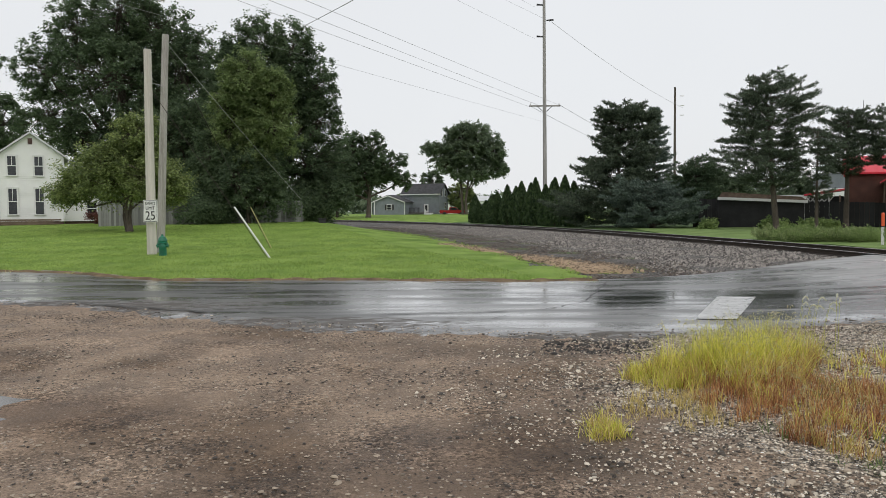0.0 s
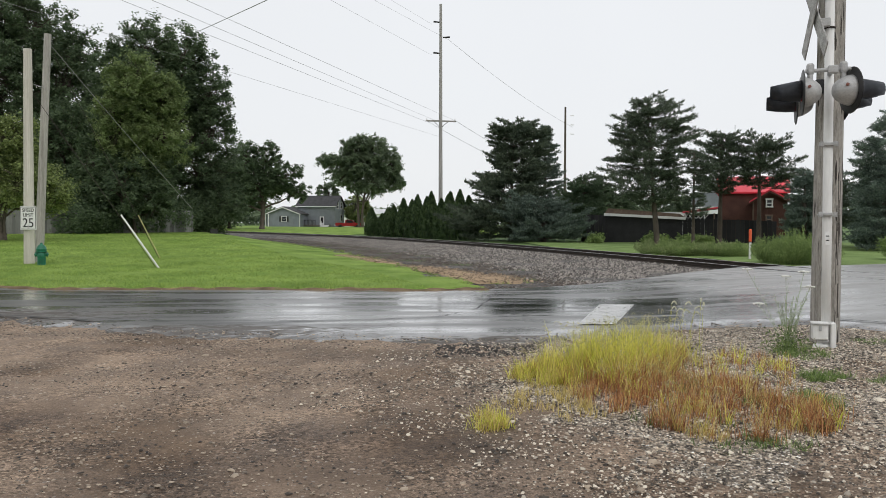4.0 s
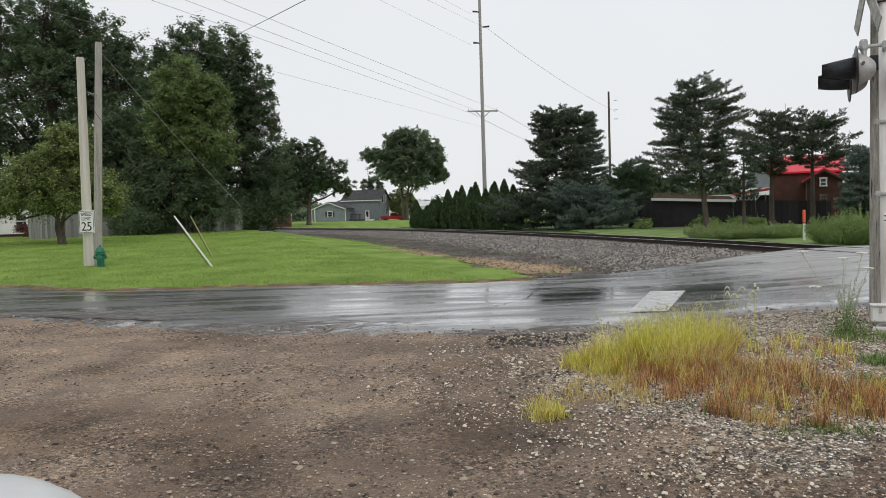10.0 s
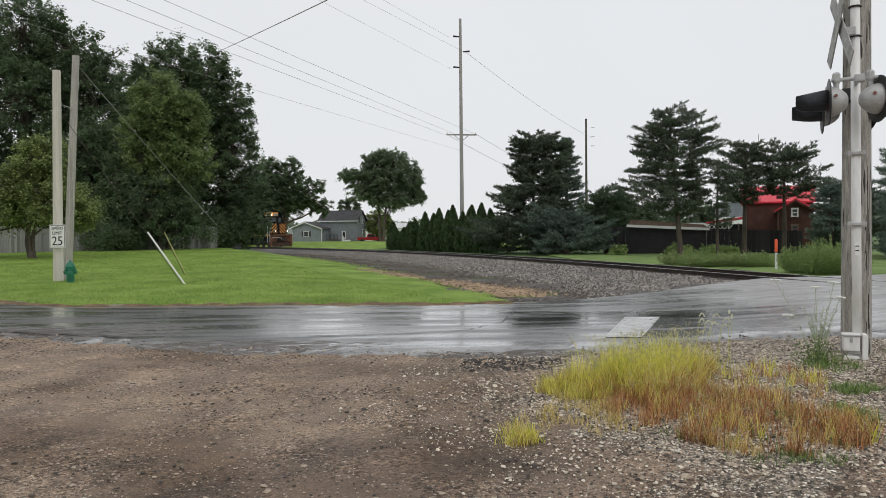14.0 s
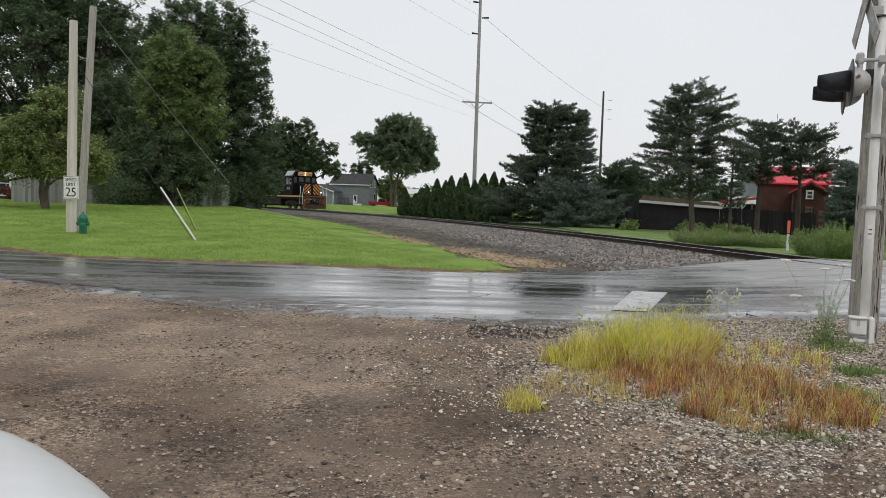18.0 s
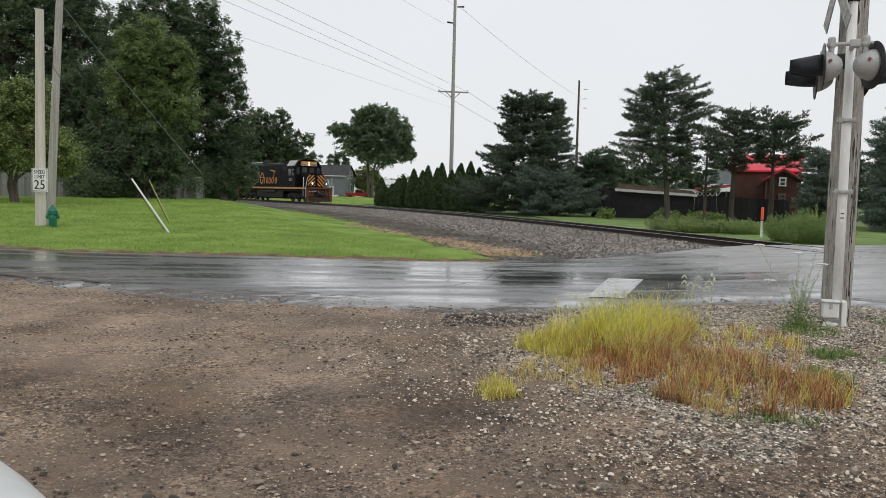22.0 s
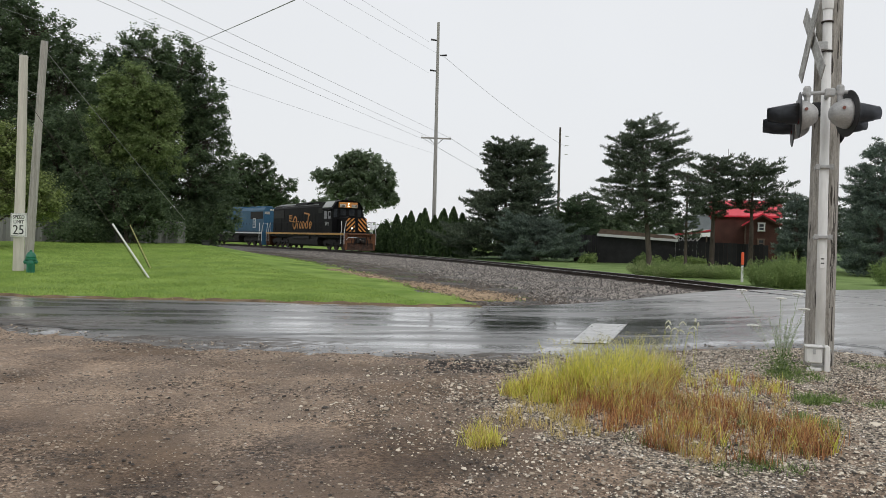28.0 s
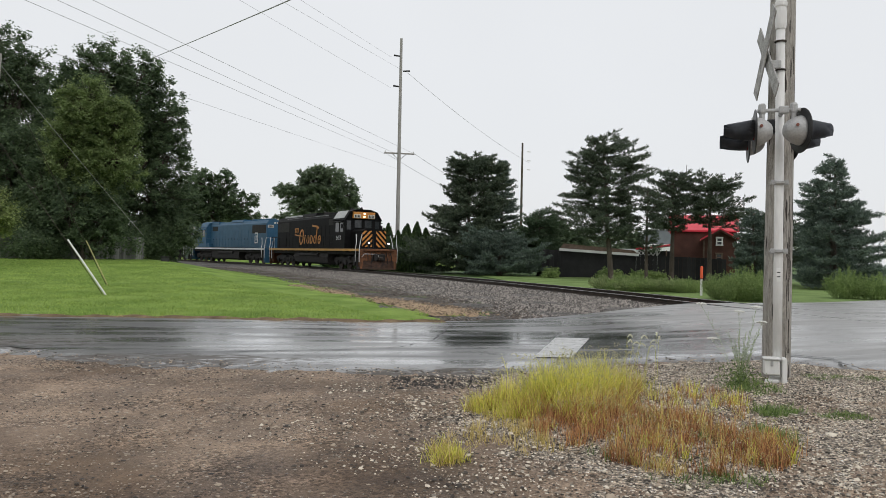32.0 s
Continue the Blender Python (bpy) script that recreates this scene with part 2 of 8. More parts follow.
def polyline_tube(bm, points, radius, sides=6, radius_end=None):
    """A bent bar through points, one connected skin."""
    pts = [Vector(p) for p in points]
    rings = []
    for i, p in enumerate(pts):
        d = (pts[min(i + 1, len(pts) - 1)] - pts[max(i - 1, 0)]).normalized()
        u = d.cross(Vector((0, 0, 1)) if abs(d.z) < 0.9 else Vector((1, 0, 0))).normalized()
        w = d.cross(u)
        r = radius if radius_end is None else radius + (radius_end - radius) * i / (len(pts) - 1)
        rings.append([bm.verts.new(p + (u * math.cos(a) + w * math.sin(a)) * r) for a in (2 * math.pi * k / sides for k in range(sides))])
    for lo, hi in zip(rings[:-1], rings[1:]):
        for i in range(sides):
            bm.faces.new((lo[i], lo[(i + 1) % sides], hi[(i + 1) % sides], hi[i]))
    bm.faces.new(rings[0][::-1])
    bm.faces.new(rings[-1])
    bmesh.ops.recalc_face_normals(bm, faces=bm.faces)
    return bm


def prism(bm, outline, y0, y1, m=None):
    """An outline in x and z, drawn out from y0 to y1."""
    lo = [bm.verts.new(((m @ Vector((x, y0, z))) if m else (x, y0, z))) for x, z in outline]
    hi = [bm.verts.new(((m @ Vector((x, y1, z))) if m else (x, y1, z))) for x, z in outline]
    k = len(outline)
    bm.faces.new(lo[::-1])
    bm.faces.new(hi)
    for i in range(k):
        bm.faces.new((lo[i], lo[(i + 1) % k], hi[(i + 1) % k], hi[i]))
    bmesh.ops.recalc_face_normals(bm, faces=bm.faces)
    return bm


def lathe(bm, profile, sides=20, m=None):
    """A turned form from (radius, height) pairs."""
    rings = []
    for r, z in profile:
        ring = []
        for i in range(sides):
            a = 2 * math.pi * i / sides
            v = Vector((r * math.cos(a), r * math.sin(a), z))
            ring.append(bm.verts.new(m @ v if m else v))
        rings.append(ring)
    for lo, hi in zip(rings[:-1], rings[1:]):
        for i in range(sides):
            bm.faces.new((lo[i], lo[(i + 1) % sides], hi[(i + 1) % sides], hi[i]))
    bm.faces.new(rings[0][::-1])
    bm.faces.new(rings[-1])
    bmesh.ops.recalc_face_normals(bm, faces=bm.faces)
    return bm


# ---------------------------------------------------------------- plan of the place
# the track: an arc of radius 190.75 m round (-178.12, 5.71), straight before it
ARC_X, ARC_Y, ARC_R = -178.12, 5.71, 190.75
RAIL_TOP = 0.28


def track_pose(s, z=RAIL_TOP, off=0.0):
    """The pose at s metres along the track (0 where the arc begins), y pointing away up the line."""
    if s < 0:
        return pose(ARC_X + ARC_R + off, ARC_Y + s, z)
    a = s / ARC_R
    return pose(ARC_X + (ARC_R + off) * math.cos(a), ARC_Y + (ARC_R + off) * math.sin(a), z, 0, 0, math.degrees(a))


def track_off(x, y):
    """Distance from the centre line, positive on the far side."""
    x, y = np.asarray(x, dtype=float), np.asarray(y, dtype=float)
    return np.where(y > ARC_Y, np.hypot(x - ARC_X, y - ARC_Y) - ARC_R, x - ARC_X - ARC_R)


ROAD_X = (-90, -40, -10, -8.3, -7, -5.6, -4.7, -2.3, 0, 1.75, 3.2, 4.5, 6.1, 9, 11, 14, 30, 90)
ROAD_FAR = (27, 22.5, 19.3, 18.4, 17.3, 16.55, 16.6, 16.5, 16.2, 15.95, 16.1, 16.5, 17.2, 18.9, 20, 20.8, 24, 34)
NEAR_X = (-90, -40, -10, -5.9, -4.3, -3.3, -2, -0.6, 1.1, 2.2, 3.6, 4.6, 5.5, 6.6, 7.1, 9, 12, 30, 90)
NEAR_Y = (20, 16, 13.2, 12.2, 11.3, 10.6, 9.85, 9.5, 8.9, 8.75, 9.1, 9.6, 9.75, 9.6, 8.6, 6.9, 6.0, 10, 22)


def road_far(x):
    return np.interp(x, ROAD_X, ROAD_FAR)


def road_near(x):
    return np.interp(x, NEAR_X, NEAR_Y)


def ground_z(x, y):
    x, y = np.asarray(x, dtype=float), np.asarray(y, dtype=float)
    d = track_off(x, y)
    lawn = 0.66 * smooth(19, 56, y) * smooth(-9.5, -15, d)
    beyond = (0.16 + 0.5 * smooth(60, 160, y)) * smooth(3.2, 7, d) * smooth(19, 24, y)
    rise = 0.228 * smooth(4.5, 12.0, x) * (1 - 0.5 * smooth(15, 30, x)) * smooth(2, 9, y) * (1 - smooth(0, 1.6, y - road_far(x)))
    return lawn + beyond + rise


def sheet(name, xs, ys, lift, mat, keep=None, wave=0.0):
    """A grid that follows the ground, lifted above it."""
    gx, gy = np.meshgrid(xs, ys)
    gz = ground_z(gx, gy) + lift
    if wave:
        gz = gz + wave * (np.sin(gx * 1.7 + np.cos(gy * 1.3)) + np.cos(gy * 2.3 + gx * 0.6))
    return grid_mesh(name, gx, gy, gz, mat, keep)


def grid_mesh(name, gx, gy, gz, mat, keep=None):
    rows, cols = gx.shape
    verts = np.stack([gx, gy, gz], -1).reshape(-1, 3)
    r, c = np.meshgrid(np.arange(rows - 1), np.arange(cols - 1), indexing="ij")
    a = (r * cols + c).ravel()
    quads = np.stack([a, a + 1, a + cols + 1, a + cols], -1)
    if keep is not None:
        mid = verts[quads].mean(1)
        quads = quads[keep(mid[:, 0], mid[:, 1])]
    me = mesh_of(name, verts, quads.tolist(), mat, True)
    return new(name, me)


# ---------------------------------------------------------------- ground, lot, road, lawn, ballast
M_FIELD = material("mown_field_grass", (0.05, 0.10, 0.02), (0.11, 0.19, 0.045), 0.9, 0.25, 6, 0.5, dist=0.03)
M_LAWN = material("bright_wet_lawn", (0.122, 0.202, 0.038), (0.325, 0.450, 0.105), 0.85, 0.5, 30, 0.9, stretch=(1, 1, 1), dist=0.05, spec=0.12)
M_LAWN_BLADE = leafy("lawn_blades", (0.160, 0.255, 0.052), (0.425, 0.545, 0.145), 0.8, 0.5)
M_FAR_GRASS = material("dull_rough_grass", (0.100, 0.163, 0.050), (0.244, 0.331, 0.119), 0.9, 0.6, 10, 0.8, dist=0.05, spec=0.1)
M_LOT = material("wet_brown_gravel_dirt", (0.135, 0.098, 0.072), (0.42, 0.315, 0.23), 0.6, 1.6, 70, 1.0, dist=0.02, rough2=0.9, spec=0.25,
                 fleck=((0.46, 0.41, 0.35), 60, 0.10))


def damp(m, tone, scale, lo_, hi_, rough=0.35):
    """Adds large damp patches of a darker, smoother tone to a ground material."""
    n, l = m.node_tree.nodes, m.node_tree.links
    p = n["Principled BSDF"]
    base = p.inputs["Base Color"].links[0].from_socket
    co = n.new("ShaderNodeTexCoord")
    mp = n.new("ShaderNodeMapping")
    mp.inputs["Scale"].default_value = (1.0, 0.72, 1)
    mp.inputs["Rotation"].default_value = (0, 0, radians(35))
    l.new(co.outputs["Object"], mp.inputs["Vector"])
    nz = n.new("ShaderNodeTexNoise")
    nz.inputs["Scale"].default_value, nz.inputs["Detail"].default_value = scale, 5
    l.new(mp.outputs[0], nz.inputs["Vector"])
    rg = n.new("ShaderNodeMapRange")
    rg.interpolation_type = "SMOOTHSTEP"
    rg.inputs[1].default_value, rg.inputs[2].default_value = lo_, hi_
    l.new(nz.outputs["Fac"], rg.inputs[0])
    mx = n.new("ShaderNodeMix")
    mx.data_type, mx.blend_type = "RGBA", "MULTIPLY"
    mx.inputs[7].default_value = (*tone, 1)
    l.new(rg.outputs[0], mx.inputs["Factor"])
    l.new(base, mx.inputs[6])
    l.new(mx.outputs[2], p.inputs["Base Color"])
    return m


def pebbly(m, scale, lo_, hi_, strength, dist, patchy=None):
    """Packed grit: cells of stone size with a tone and a height of their own, at two sizes; patchy: grit lies in drifts."""
    n, l = m.node_tree.nodes, m.node_tree.links
    p = n["Principled BSDF"]
    base = p.inputs["Base Color"].links[0].from_socket
    normal = p.inputs["Normal"].links[0].from_socket
    co = n.new("ShaderNodeTexCoord")
    drift = None
    if patchy:
        nz = n.new("ShaderNodeTexNoise")
        nz.inputs["Scale"].default_value, nz.inputs["Detail"].default_value = patchy, 5
        l.new(co.outputs["Object"], nz.inputs["Vector"])
        drift = n.new("ShaderNodeMapRange")
        drift.inputs[1].default_value, drift.inputs[2].default_value = 0.40, 0.66
        drift.inputs[3].default_value, drift.inputs[4].default_value = 0.12, 1.0
        l.new(nz.outputs["Fac"], drift.inputs[0])
    for k, (sc, part_) in enumerate(((scale, 1.0), (scale * 2.3, 0.7))):
        vo = n.new("ShaderNodeTexVoronoi")
        vo.inputs["Scale"].default_value = sc
        l.new(co.outputs["Object"], vo.inputs["Vector"])
        sep = n.new("ShaderNodeSeparateColor")
        l.new(vo.outputs["Color"], sep.inputs[0])
        rg = n.new("ShaderNodeMapRange")
        rg.inputs[3].default_value = 1 + (lo_ - 1) * part_
        rg.inputs[4].default_value = 1 + (hi_ - 1) * part_
        l.new(sep.outputs[0], rg.inputs[0])
        mx = n.new("ShaderNodeMix")
        mx.data_type, mx.blend_type = "RGBA", "MULTIPLY"
        mx.inputs["Factor"].default_value = 1.0
        if drift:
            l.new(drift.outputs[0], mx.inputs["Factor"])
        l.new(base, mx.inputs[6])
        l.new(rg.outputs[0], mx.inputs[7])
        base = mx.outputs[2]
        bp = n.new("ShaderNodeBump")
        bp.invert = True
        bp.inputs["Strength"].default_value, bp.inputs["Distance"].default_value = strength, dist / (1 + k)
        if drift:
            l.new(drift.outputs[0], bp.inputs["Strength"])
        l.new(vo.outputs["Distance"], bp.inputs["Height"])
        l.new(normal, bp.inputs["Normal"])
        normal = bp.outputs[0]
    l.new(base, p.inputs["Base Color"])
    l.new(normal, p.inputs["Normal"])
    return m


damp(M_LAWN, (0.70, 0.79, 0.62), 0.8, 0.40, 0.66)
damp(M_LOT, (0.60, 0.565, 0.53), 0.75, 0.46, 0.66)
M_STONY = material("grey_roadside_gravel", (0.090, 0.071, 0.053), (0.37, 0.305, 0.235), 0.75, 1.6, 60, 0.9, dist=0.02,
                   fleck=((0.50, 0.46, 0.41), 55, 0.22))
pebbly(M_LOT, 40, 0.40, 1.85, 0.9, 0.018, 1.3)


def stained(m, tone, cx, cy, rx_, ry_, turn, amount=0.9):
    """One large damp stain with a broken edge on a ground material."""
    n, l = m.node_tree.nodes, m.node_tree.links
    p = n["Principled BSDF"]
    base = p.inputs["Base Color"].links[0].from_socket
    co = n.new("ShaderNodeTexCoord")
    mv = n.new("ShaderNodeMapping")
    mv.vector_type = "TEXTURE"
    mv.inputs["Location"].default_value = (cx, cy, 0)
    mv.inputs["Rotation"].default_value = (0, 0, radians(turn))
    mv.inputs["Scale"].default_value = (rx_, ry_, 1000)
    l.new(co.outputs["Object"], mv.inputs["Vector"])
    ln = n.new("ShaderNodeVectorMath")
    ln.operation = "LENGTH"
    l.new(mv.outputs[0], ln.inputs[0])
    nz = n.new("ShaderNodeTexNoise")
    nz.inputs["Scale"].default_value, nz.inputs["Detail"].default_value = 2.2, 7
    l.new(co.outputs["Object"], nz.inputs["Vector"])
    add = n.new("ShaderNodeMath")
    add.operation = "ADD"
    l.new(ln.outputs["Value"], add.inputs[0])
    l.new(nz.outputs["Fac"], add.inputs[1])
    rg = n.new("ShaderNodeMapRange")
    rg.interpolation_type = "SMOOTHSTEP"
    rg.inputs[1].default_value, rg.inputs[2].default_value = 0.75, 1.65
    rg.inputs[3].default_value, rg.inputs[4].default_value = amount, 0.0
    l.new(add.outputs[0], rg.inputs[0])
    mx = n.new("ShaderNodeMix")
    mx.data_type, mx.blend_type = "RGBA", "MULTIPLY"
    mx.inputs[7].default_value = (*tone, 1)
    l.new(rg.outputs[0], mx.inputs["Factor"])
    l.new(base, mx.inputs[6])
    l.new(mx.outputs[2], p.inputs["Base Color"])


stained(M_LOT, (0.60, 0.585, 0.59), -0.1, 4.7, 2.6, 0.95, 28)
stained(M_LOT, (0.64, 0.62, 0.62), 0.9, 3.2, 2.2, 1.2, 12)
stained(M_LOT, (0.70, 0.66, 0.64), -2.9, 6.0, 1.4, 0.7, -10)
stained(M_LOT, (0.62, 0.62, 0.63), 0.2, 8.3, 2.2, 0.55, -14)
pebbly(M_STONY, 42, 0.35, 2.3, 0.9, 0.025)
M_BALLAST = material("grey_ballast", (0.04, 0.036, 0.033), (0.16, 0.15, 0.14), 0.85, 0.5, 14, 1.0, dist=0.06)
pebbly(M_BALLAST, 13, 0.4, 1.9, 1.0, 0.05)
M_TAN = material("tan_sandy_dirt", (0.30, 0.20, 0.115), (0.46, 0.33, 0.20), 0.9, 1.0, 20, 0.5)
M_LINE = material("worn_white_road_paint", (0.40, 0.40, 0.39), (0.78, 0.78, 0.77), 0.4, 5, 40, 0.1)


def wet_asphalt():
    """Dark asphalt under a film of rain: streaks of smoother and rougher water, drier and paler towards the rails, grit washed on from the lot."""
    m = material("wet_asphalt", (0.105, 0.104, 0.102), (0.235, 0.232, 0.225), 0.3, 0.7, 60, 0.12, stretch=(0.35, 1.2, 1), dist=0.003)
    n, l = m.node_tree.nodes, m.node_tree.links
    p = n["Principled BSDF"]
    base = p.inputs["Base Color"].links[0].from_socket
    co = n.new("ShaderNodeTexCoord")

    def calc(op, a, b):
        q = n.new("ShaderNodeMath")
        q.operation = op
        for i, v in enumerate((a, b)):
            if isinstance(v, float):
                q.inputs[i].default_value = v
            else:
                l.new(v, q.inputs[i])
        return q.outputs[0]

    def span(src, a, b, c, d):
        q = n.new("ShaderNodeMapRange")
        q.interpolation_type = "SMOOTHSTEP"
        for i, v in enumerate((a, b, c, d)):
            q.inputs[i + 1].default_value = v
        l.new(src, q.inputs[0])
        return q.outputs[0]

    def patchy(scale, stretch, detail):
        mp = n.new("ShaderNodeMapping")
        mp.inputs["Scale"].default_value = stretch
        l.new(co.outputs["Object"], mp.inputs["Vector"])
        q = n.new("ShaderNodeTexNoise")
        q.inputs["Scale"].default_value, q.inputs["Detail"].default_value = scale, detail
        l.new(mp.outputs[0], q.inputs["Vector"])
        return q.outputs["Fac"]

    def mixed(fac, a, colour):
        q = n.new("ShaderNodeMix")
        q.data_type = "RGBA"
        q.inputs[7].default_value = (*colour, 1)
        l.new(fac, q.inputs["Factor"])
        l.new(a, q.inputs[6])
        return q.outputs[2]

    sep = n.new("ShaderNodeSeparateXYZ")
    l.new(co.outputs["Object"], sep.inputs[0])
    film = patchy(1.3, (0.22, 1.5, 1), 7)
    rough = span(film, 0.36, 0.66, ROAD_WET, ROAD_DAMP)
    shade = span(film, 0.50, 0.70, 0.0, 0.75)
    base = mixed(shade, base, (0.030, 0.030, 0.031))
    # standing water round the stop line, in the dip before the rise, with the pines' dark reflection painted in
    mv = n.new("ShaderNodeMapping")
    mv.inputs["Location"].default_value = (-3.9 / 3.3, -12.5 / 1.6, 0)
    mv.inputs["Scale"].default_value = (1 / 3.3, 1 / 1.6, 0)
    l.new(co.outputs["Object"], mv.inputs["Vector"])
    ln = n.new("ShaderNodeVectorMath")
    ln.operation = "LENGTH"
    l.new(mv.outputs[0], ln.inputs[0])
    streak = patchy(2.6, (0.25, 1.6, 1), 6)
    pool_reflection = span(calc("ADD", ln.outputs["Value"], calc("MULTIPLY", streak, 2.2)), 1.55, 2.15, 1.0, 0.0)
    # darker base colour stands in for the pines mirrored in the water
    base = mixed(calc("MULTIPLY", pool_reflection, 0.85), base, (0.030, 0.030, 0.031))
    rough = calc("MULTIPLY", rough, span(pool_reflection, 0.0, 1.0, 1.0, 0.62))
    # drier and paler on the rise to the rails
    large = patchy(0.5, (1, 1, 1), 4)
    dry = span(calc("ADD", sep.outputs[0], calc("MULTIPLY", large, 5.0)), 9.2, 11.0, 0.0, 1.0)
    base = mixed(calc("MULTIPLY", dry, 0.85), base, (0.30, 0.295, 0.285))
    rough = calc("ADD", rough, calc("MULTIPLY", dry, 0.22))
    # grit washed over the near edge
    grit = None
    for cx, cy, rx_, ry_ in ((-6.0, 11.9, 4.6, 1.25), (-2.2, 10.1, 3.2, 0.75), (1.8, 9.0, 2.0, 0.5)):
        mv = n.new("ShaderNodeMapping")
        mv.inputs["Location"].default_value = (-cx / rx_, -cy / ry_, 0)
        mv.inputs["Scale"].default_value = (1 / rx_, 1 / ry_, 0)
        l.new(co.outputs["Object"], mv.inputs["Vector"])
        ln = n.new("ShaderNodeVectorMath")
        ln.operation = "LENGTH"
        l.new(mv.outputs[0], ln.inputs[0])
        fall = span(ln.outputs["Value"], 0.3, 1.2, 1.0, 0.0)
        grit = fall if grit is None else calc("MAXIMUM", grit, fall)
    speck = patchy(9.0, (0.5, 1.3, 1), 8)
    grit = span(calc("ADD", calc("MULTIPLY", grit, 0.34), speck), 0.60, 0.86, 0.0, 1.0)
    base = mixed(calc("MULTIPLY", grit, 0.9), base, (0.075, 0.062, 0.050))
    rough = calc("ADD", rough, calc("MULTIPLY", grit, 0.35))
    l.new(base, p.inputs["Base Color"])
    l.new(rough, p.inputs["Roughness"])
    p.inputs["Coat IOR"].default_value = 1.33
    l.new(calc("MULTIPLY", span(film, 0.40, 0.62, 0.95, 0.25), span(grit, 0.0, 1.0, 1.0, 0.1)), p.inputs["Coat Weight"])
    l.new(calc("MULTIPLY", rough, 0.7), p.inputs["Coat Roughness"])
    return m


ROAD_WET, ROAD_DAMP = 0.17, 0.38
M_ASPHALT = wet_asphalt()

far_axis = np.concatenate([np.geomspace(-2500, -62, 22), np.arange(-60, 60.1, 2.0), np.geomspace(62, 2500, 22)])
far_axis_y = np.concatenate([np.geomspace(-2500, -42, 18), np.arange(-40, 180.1, 2.0), np.geomspace(184, 2500, 18)])
ground = sheet("ground", far_axis, far_axis_y, -0.03, M_FIELD)
tagged(ground, "green mown grass ground reaching to the horizon", "ground", kind="structure")

lot = sheet("gravel_lot", np.arange(-40, 40.1, 0.35), np.arange(-25, 13.1, 0.35), 0.0, M_LOT, lambda x, y: y < road_near(x) + 0.5, 0.006)
tagged(lot, "wet brown gravel and dirt lot with small stones", "gravel lot", kind="structure")

# shallow puddle in the lot, its edge broken by the uneven dirt
M_WATER = material("muddy_puddle_water", (0.050, 0.043, 0.036), (0.080, 0.068, 0.056), 0.10, 2.0, 30, 0.02)
bm = bmesh.new()
bmesh.ops.create_circle(bm, cap_ends=True, segments=40, radius=1.0)
for v in bm.verts:
    k = 1 + 0.22 * math.sin(3 * math.atan2(v.co.y, v.co.x) + 1) + 0.12 * math.sin(7 * math.atan2(v.co.y, v.co.x))
    v.co = Vector((-3.35 + 0.85 * k * v.co.x, 6.05 + 0.42 * k * v.co.y, 0.008))
tagged(part("puddle", bm, M_WATER), "shallow muddy puddle on the dirt lot", "puddle", kind="structure")

rx = np.concatenate([np.arange(-90, -14, 2.0), np.arange(-14, 14, 0.10), np.arange(14, 90, 1.0)])
rv = np.concatenate([np.linspace(0, 0.14, 15), np.linspace(0.17, 1, 24)])
gx = np.repeat(rx[None, :], len(rv), 0)
jag = 0.10 * np.sin(rx * 5.1) + 0.07 * np.sin(rx * 13.7 + 1) + 0.05 * np.sin(rx * 31.0)
gy = road_near(rx)[None, :] - 0.12 + jag * (1 - rv[:, None]) + (road_far(rx) - road_near(rx) + 0.12)[None, :] * rv[:, None]
frayed = np.sin(gx * 11.3 + gy * 7.1) * np.sin(gx * 4.7 - gy * 13.3) + 0.6 * np.sin(gx * 23.0 + 3 * np.sin(gy * 9.0)) * np.sin(gy * 31.0 + gx * 5)
gz = ground_z(gx, gy) + 0.035 + 0.02 * np.sin(rv * math.pi)[:, None] - 0.055 * (1 - smooth(0, 0.11, rv))[:, None] + 0.011 * frayed * (1 - smooth(0.03, 0.16, rv))[:, None]
road = grid_mesh("road", gx, gy, gz, M_ASPHALT)
tagged(road, "wet grey asphalt road with darker streaks, rising to the rails", "road", kind="structure")

gx, gy = np.meshgrid(np.concatenate([np.arange(-90, -30, 3.0), np.arange(-30, 8, 0.2)]), np.concatenate([np.arange(15.2, 40, 0.22), np.arange(40, 110, 0.6)]))
off_ = track_off(gx, gy) - 0.35 * np.sin(gy * 1.1) - 0.25 * np.sin(gy * 2.7) - 0.12 * np.sin(gy * 6.1 + gx * 3)
off_ = off_ + np.interp(gy, [18, 24, 32, 60], [-0.5, -0.3, 0.45, 0.3])
verge_ = gy - road_far(gx) - 0.10 * np.sin(gx * 3.1) - 0.06 * np.sin(gx * 7.7)
gz = ground_z(gx, gy) + 0.055 + 0.012 * np.sin(gx * 1.9 + gy) * np.sin(gy * 2.3) - 0.17 * smooth(-10.1, -9.0, off_) - 0.13 * smooth(0.35, -0.15, verge_)
lawn = grid_mesh("lawn", gx, gy, gz, M_LAWN, lambda x, y: (y > road_far(x) - 0.3) & (track_off(x, y) < -8.4))
tagged(lawn, "bright green mown lawn, rising gently to the trees", "lawn", kind="structure")

ss = np.arange(8.0, 170, 0.5)
oo = np.concatenate([np.arange(-10.6, -3.2, 0.4), np.array([-3.0, -2.6, -2.1, -1.7, -0.9, 0, 0.9, 1.7, 2.1, 2.6, 3.2, 4.0])])
sa, so = np.meshgrid(ss / ARC_R, oo)
gx, gy = ARC_X + (ARC_R + so) * np.cos(sa), ARC_Y + (ARC_R + so) * np.sin(sa)
bump_z = 0.02 * (np.sin(gx * 2.1 + gy) + np.sin(gy * 1.7 - gx * 0.8))
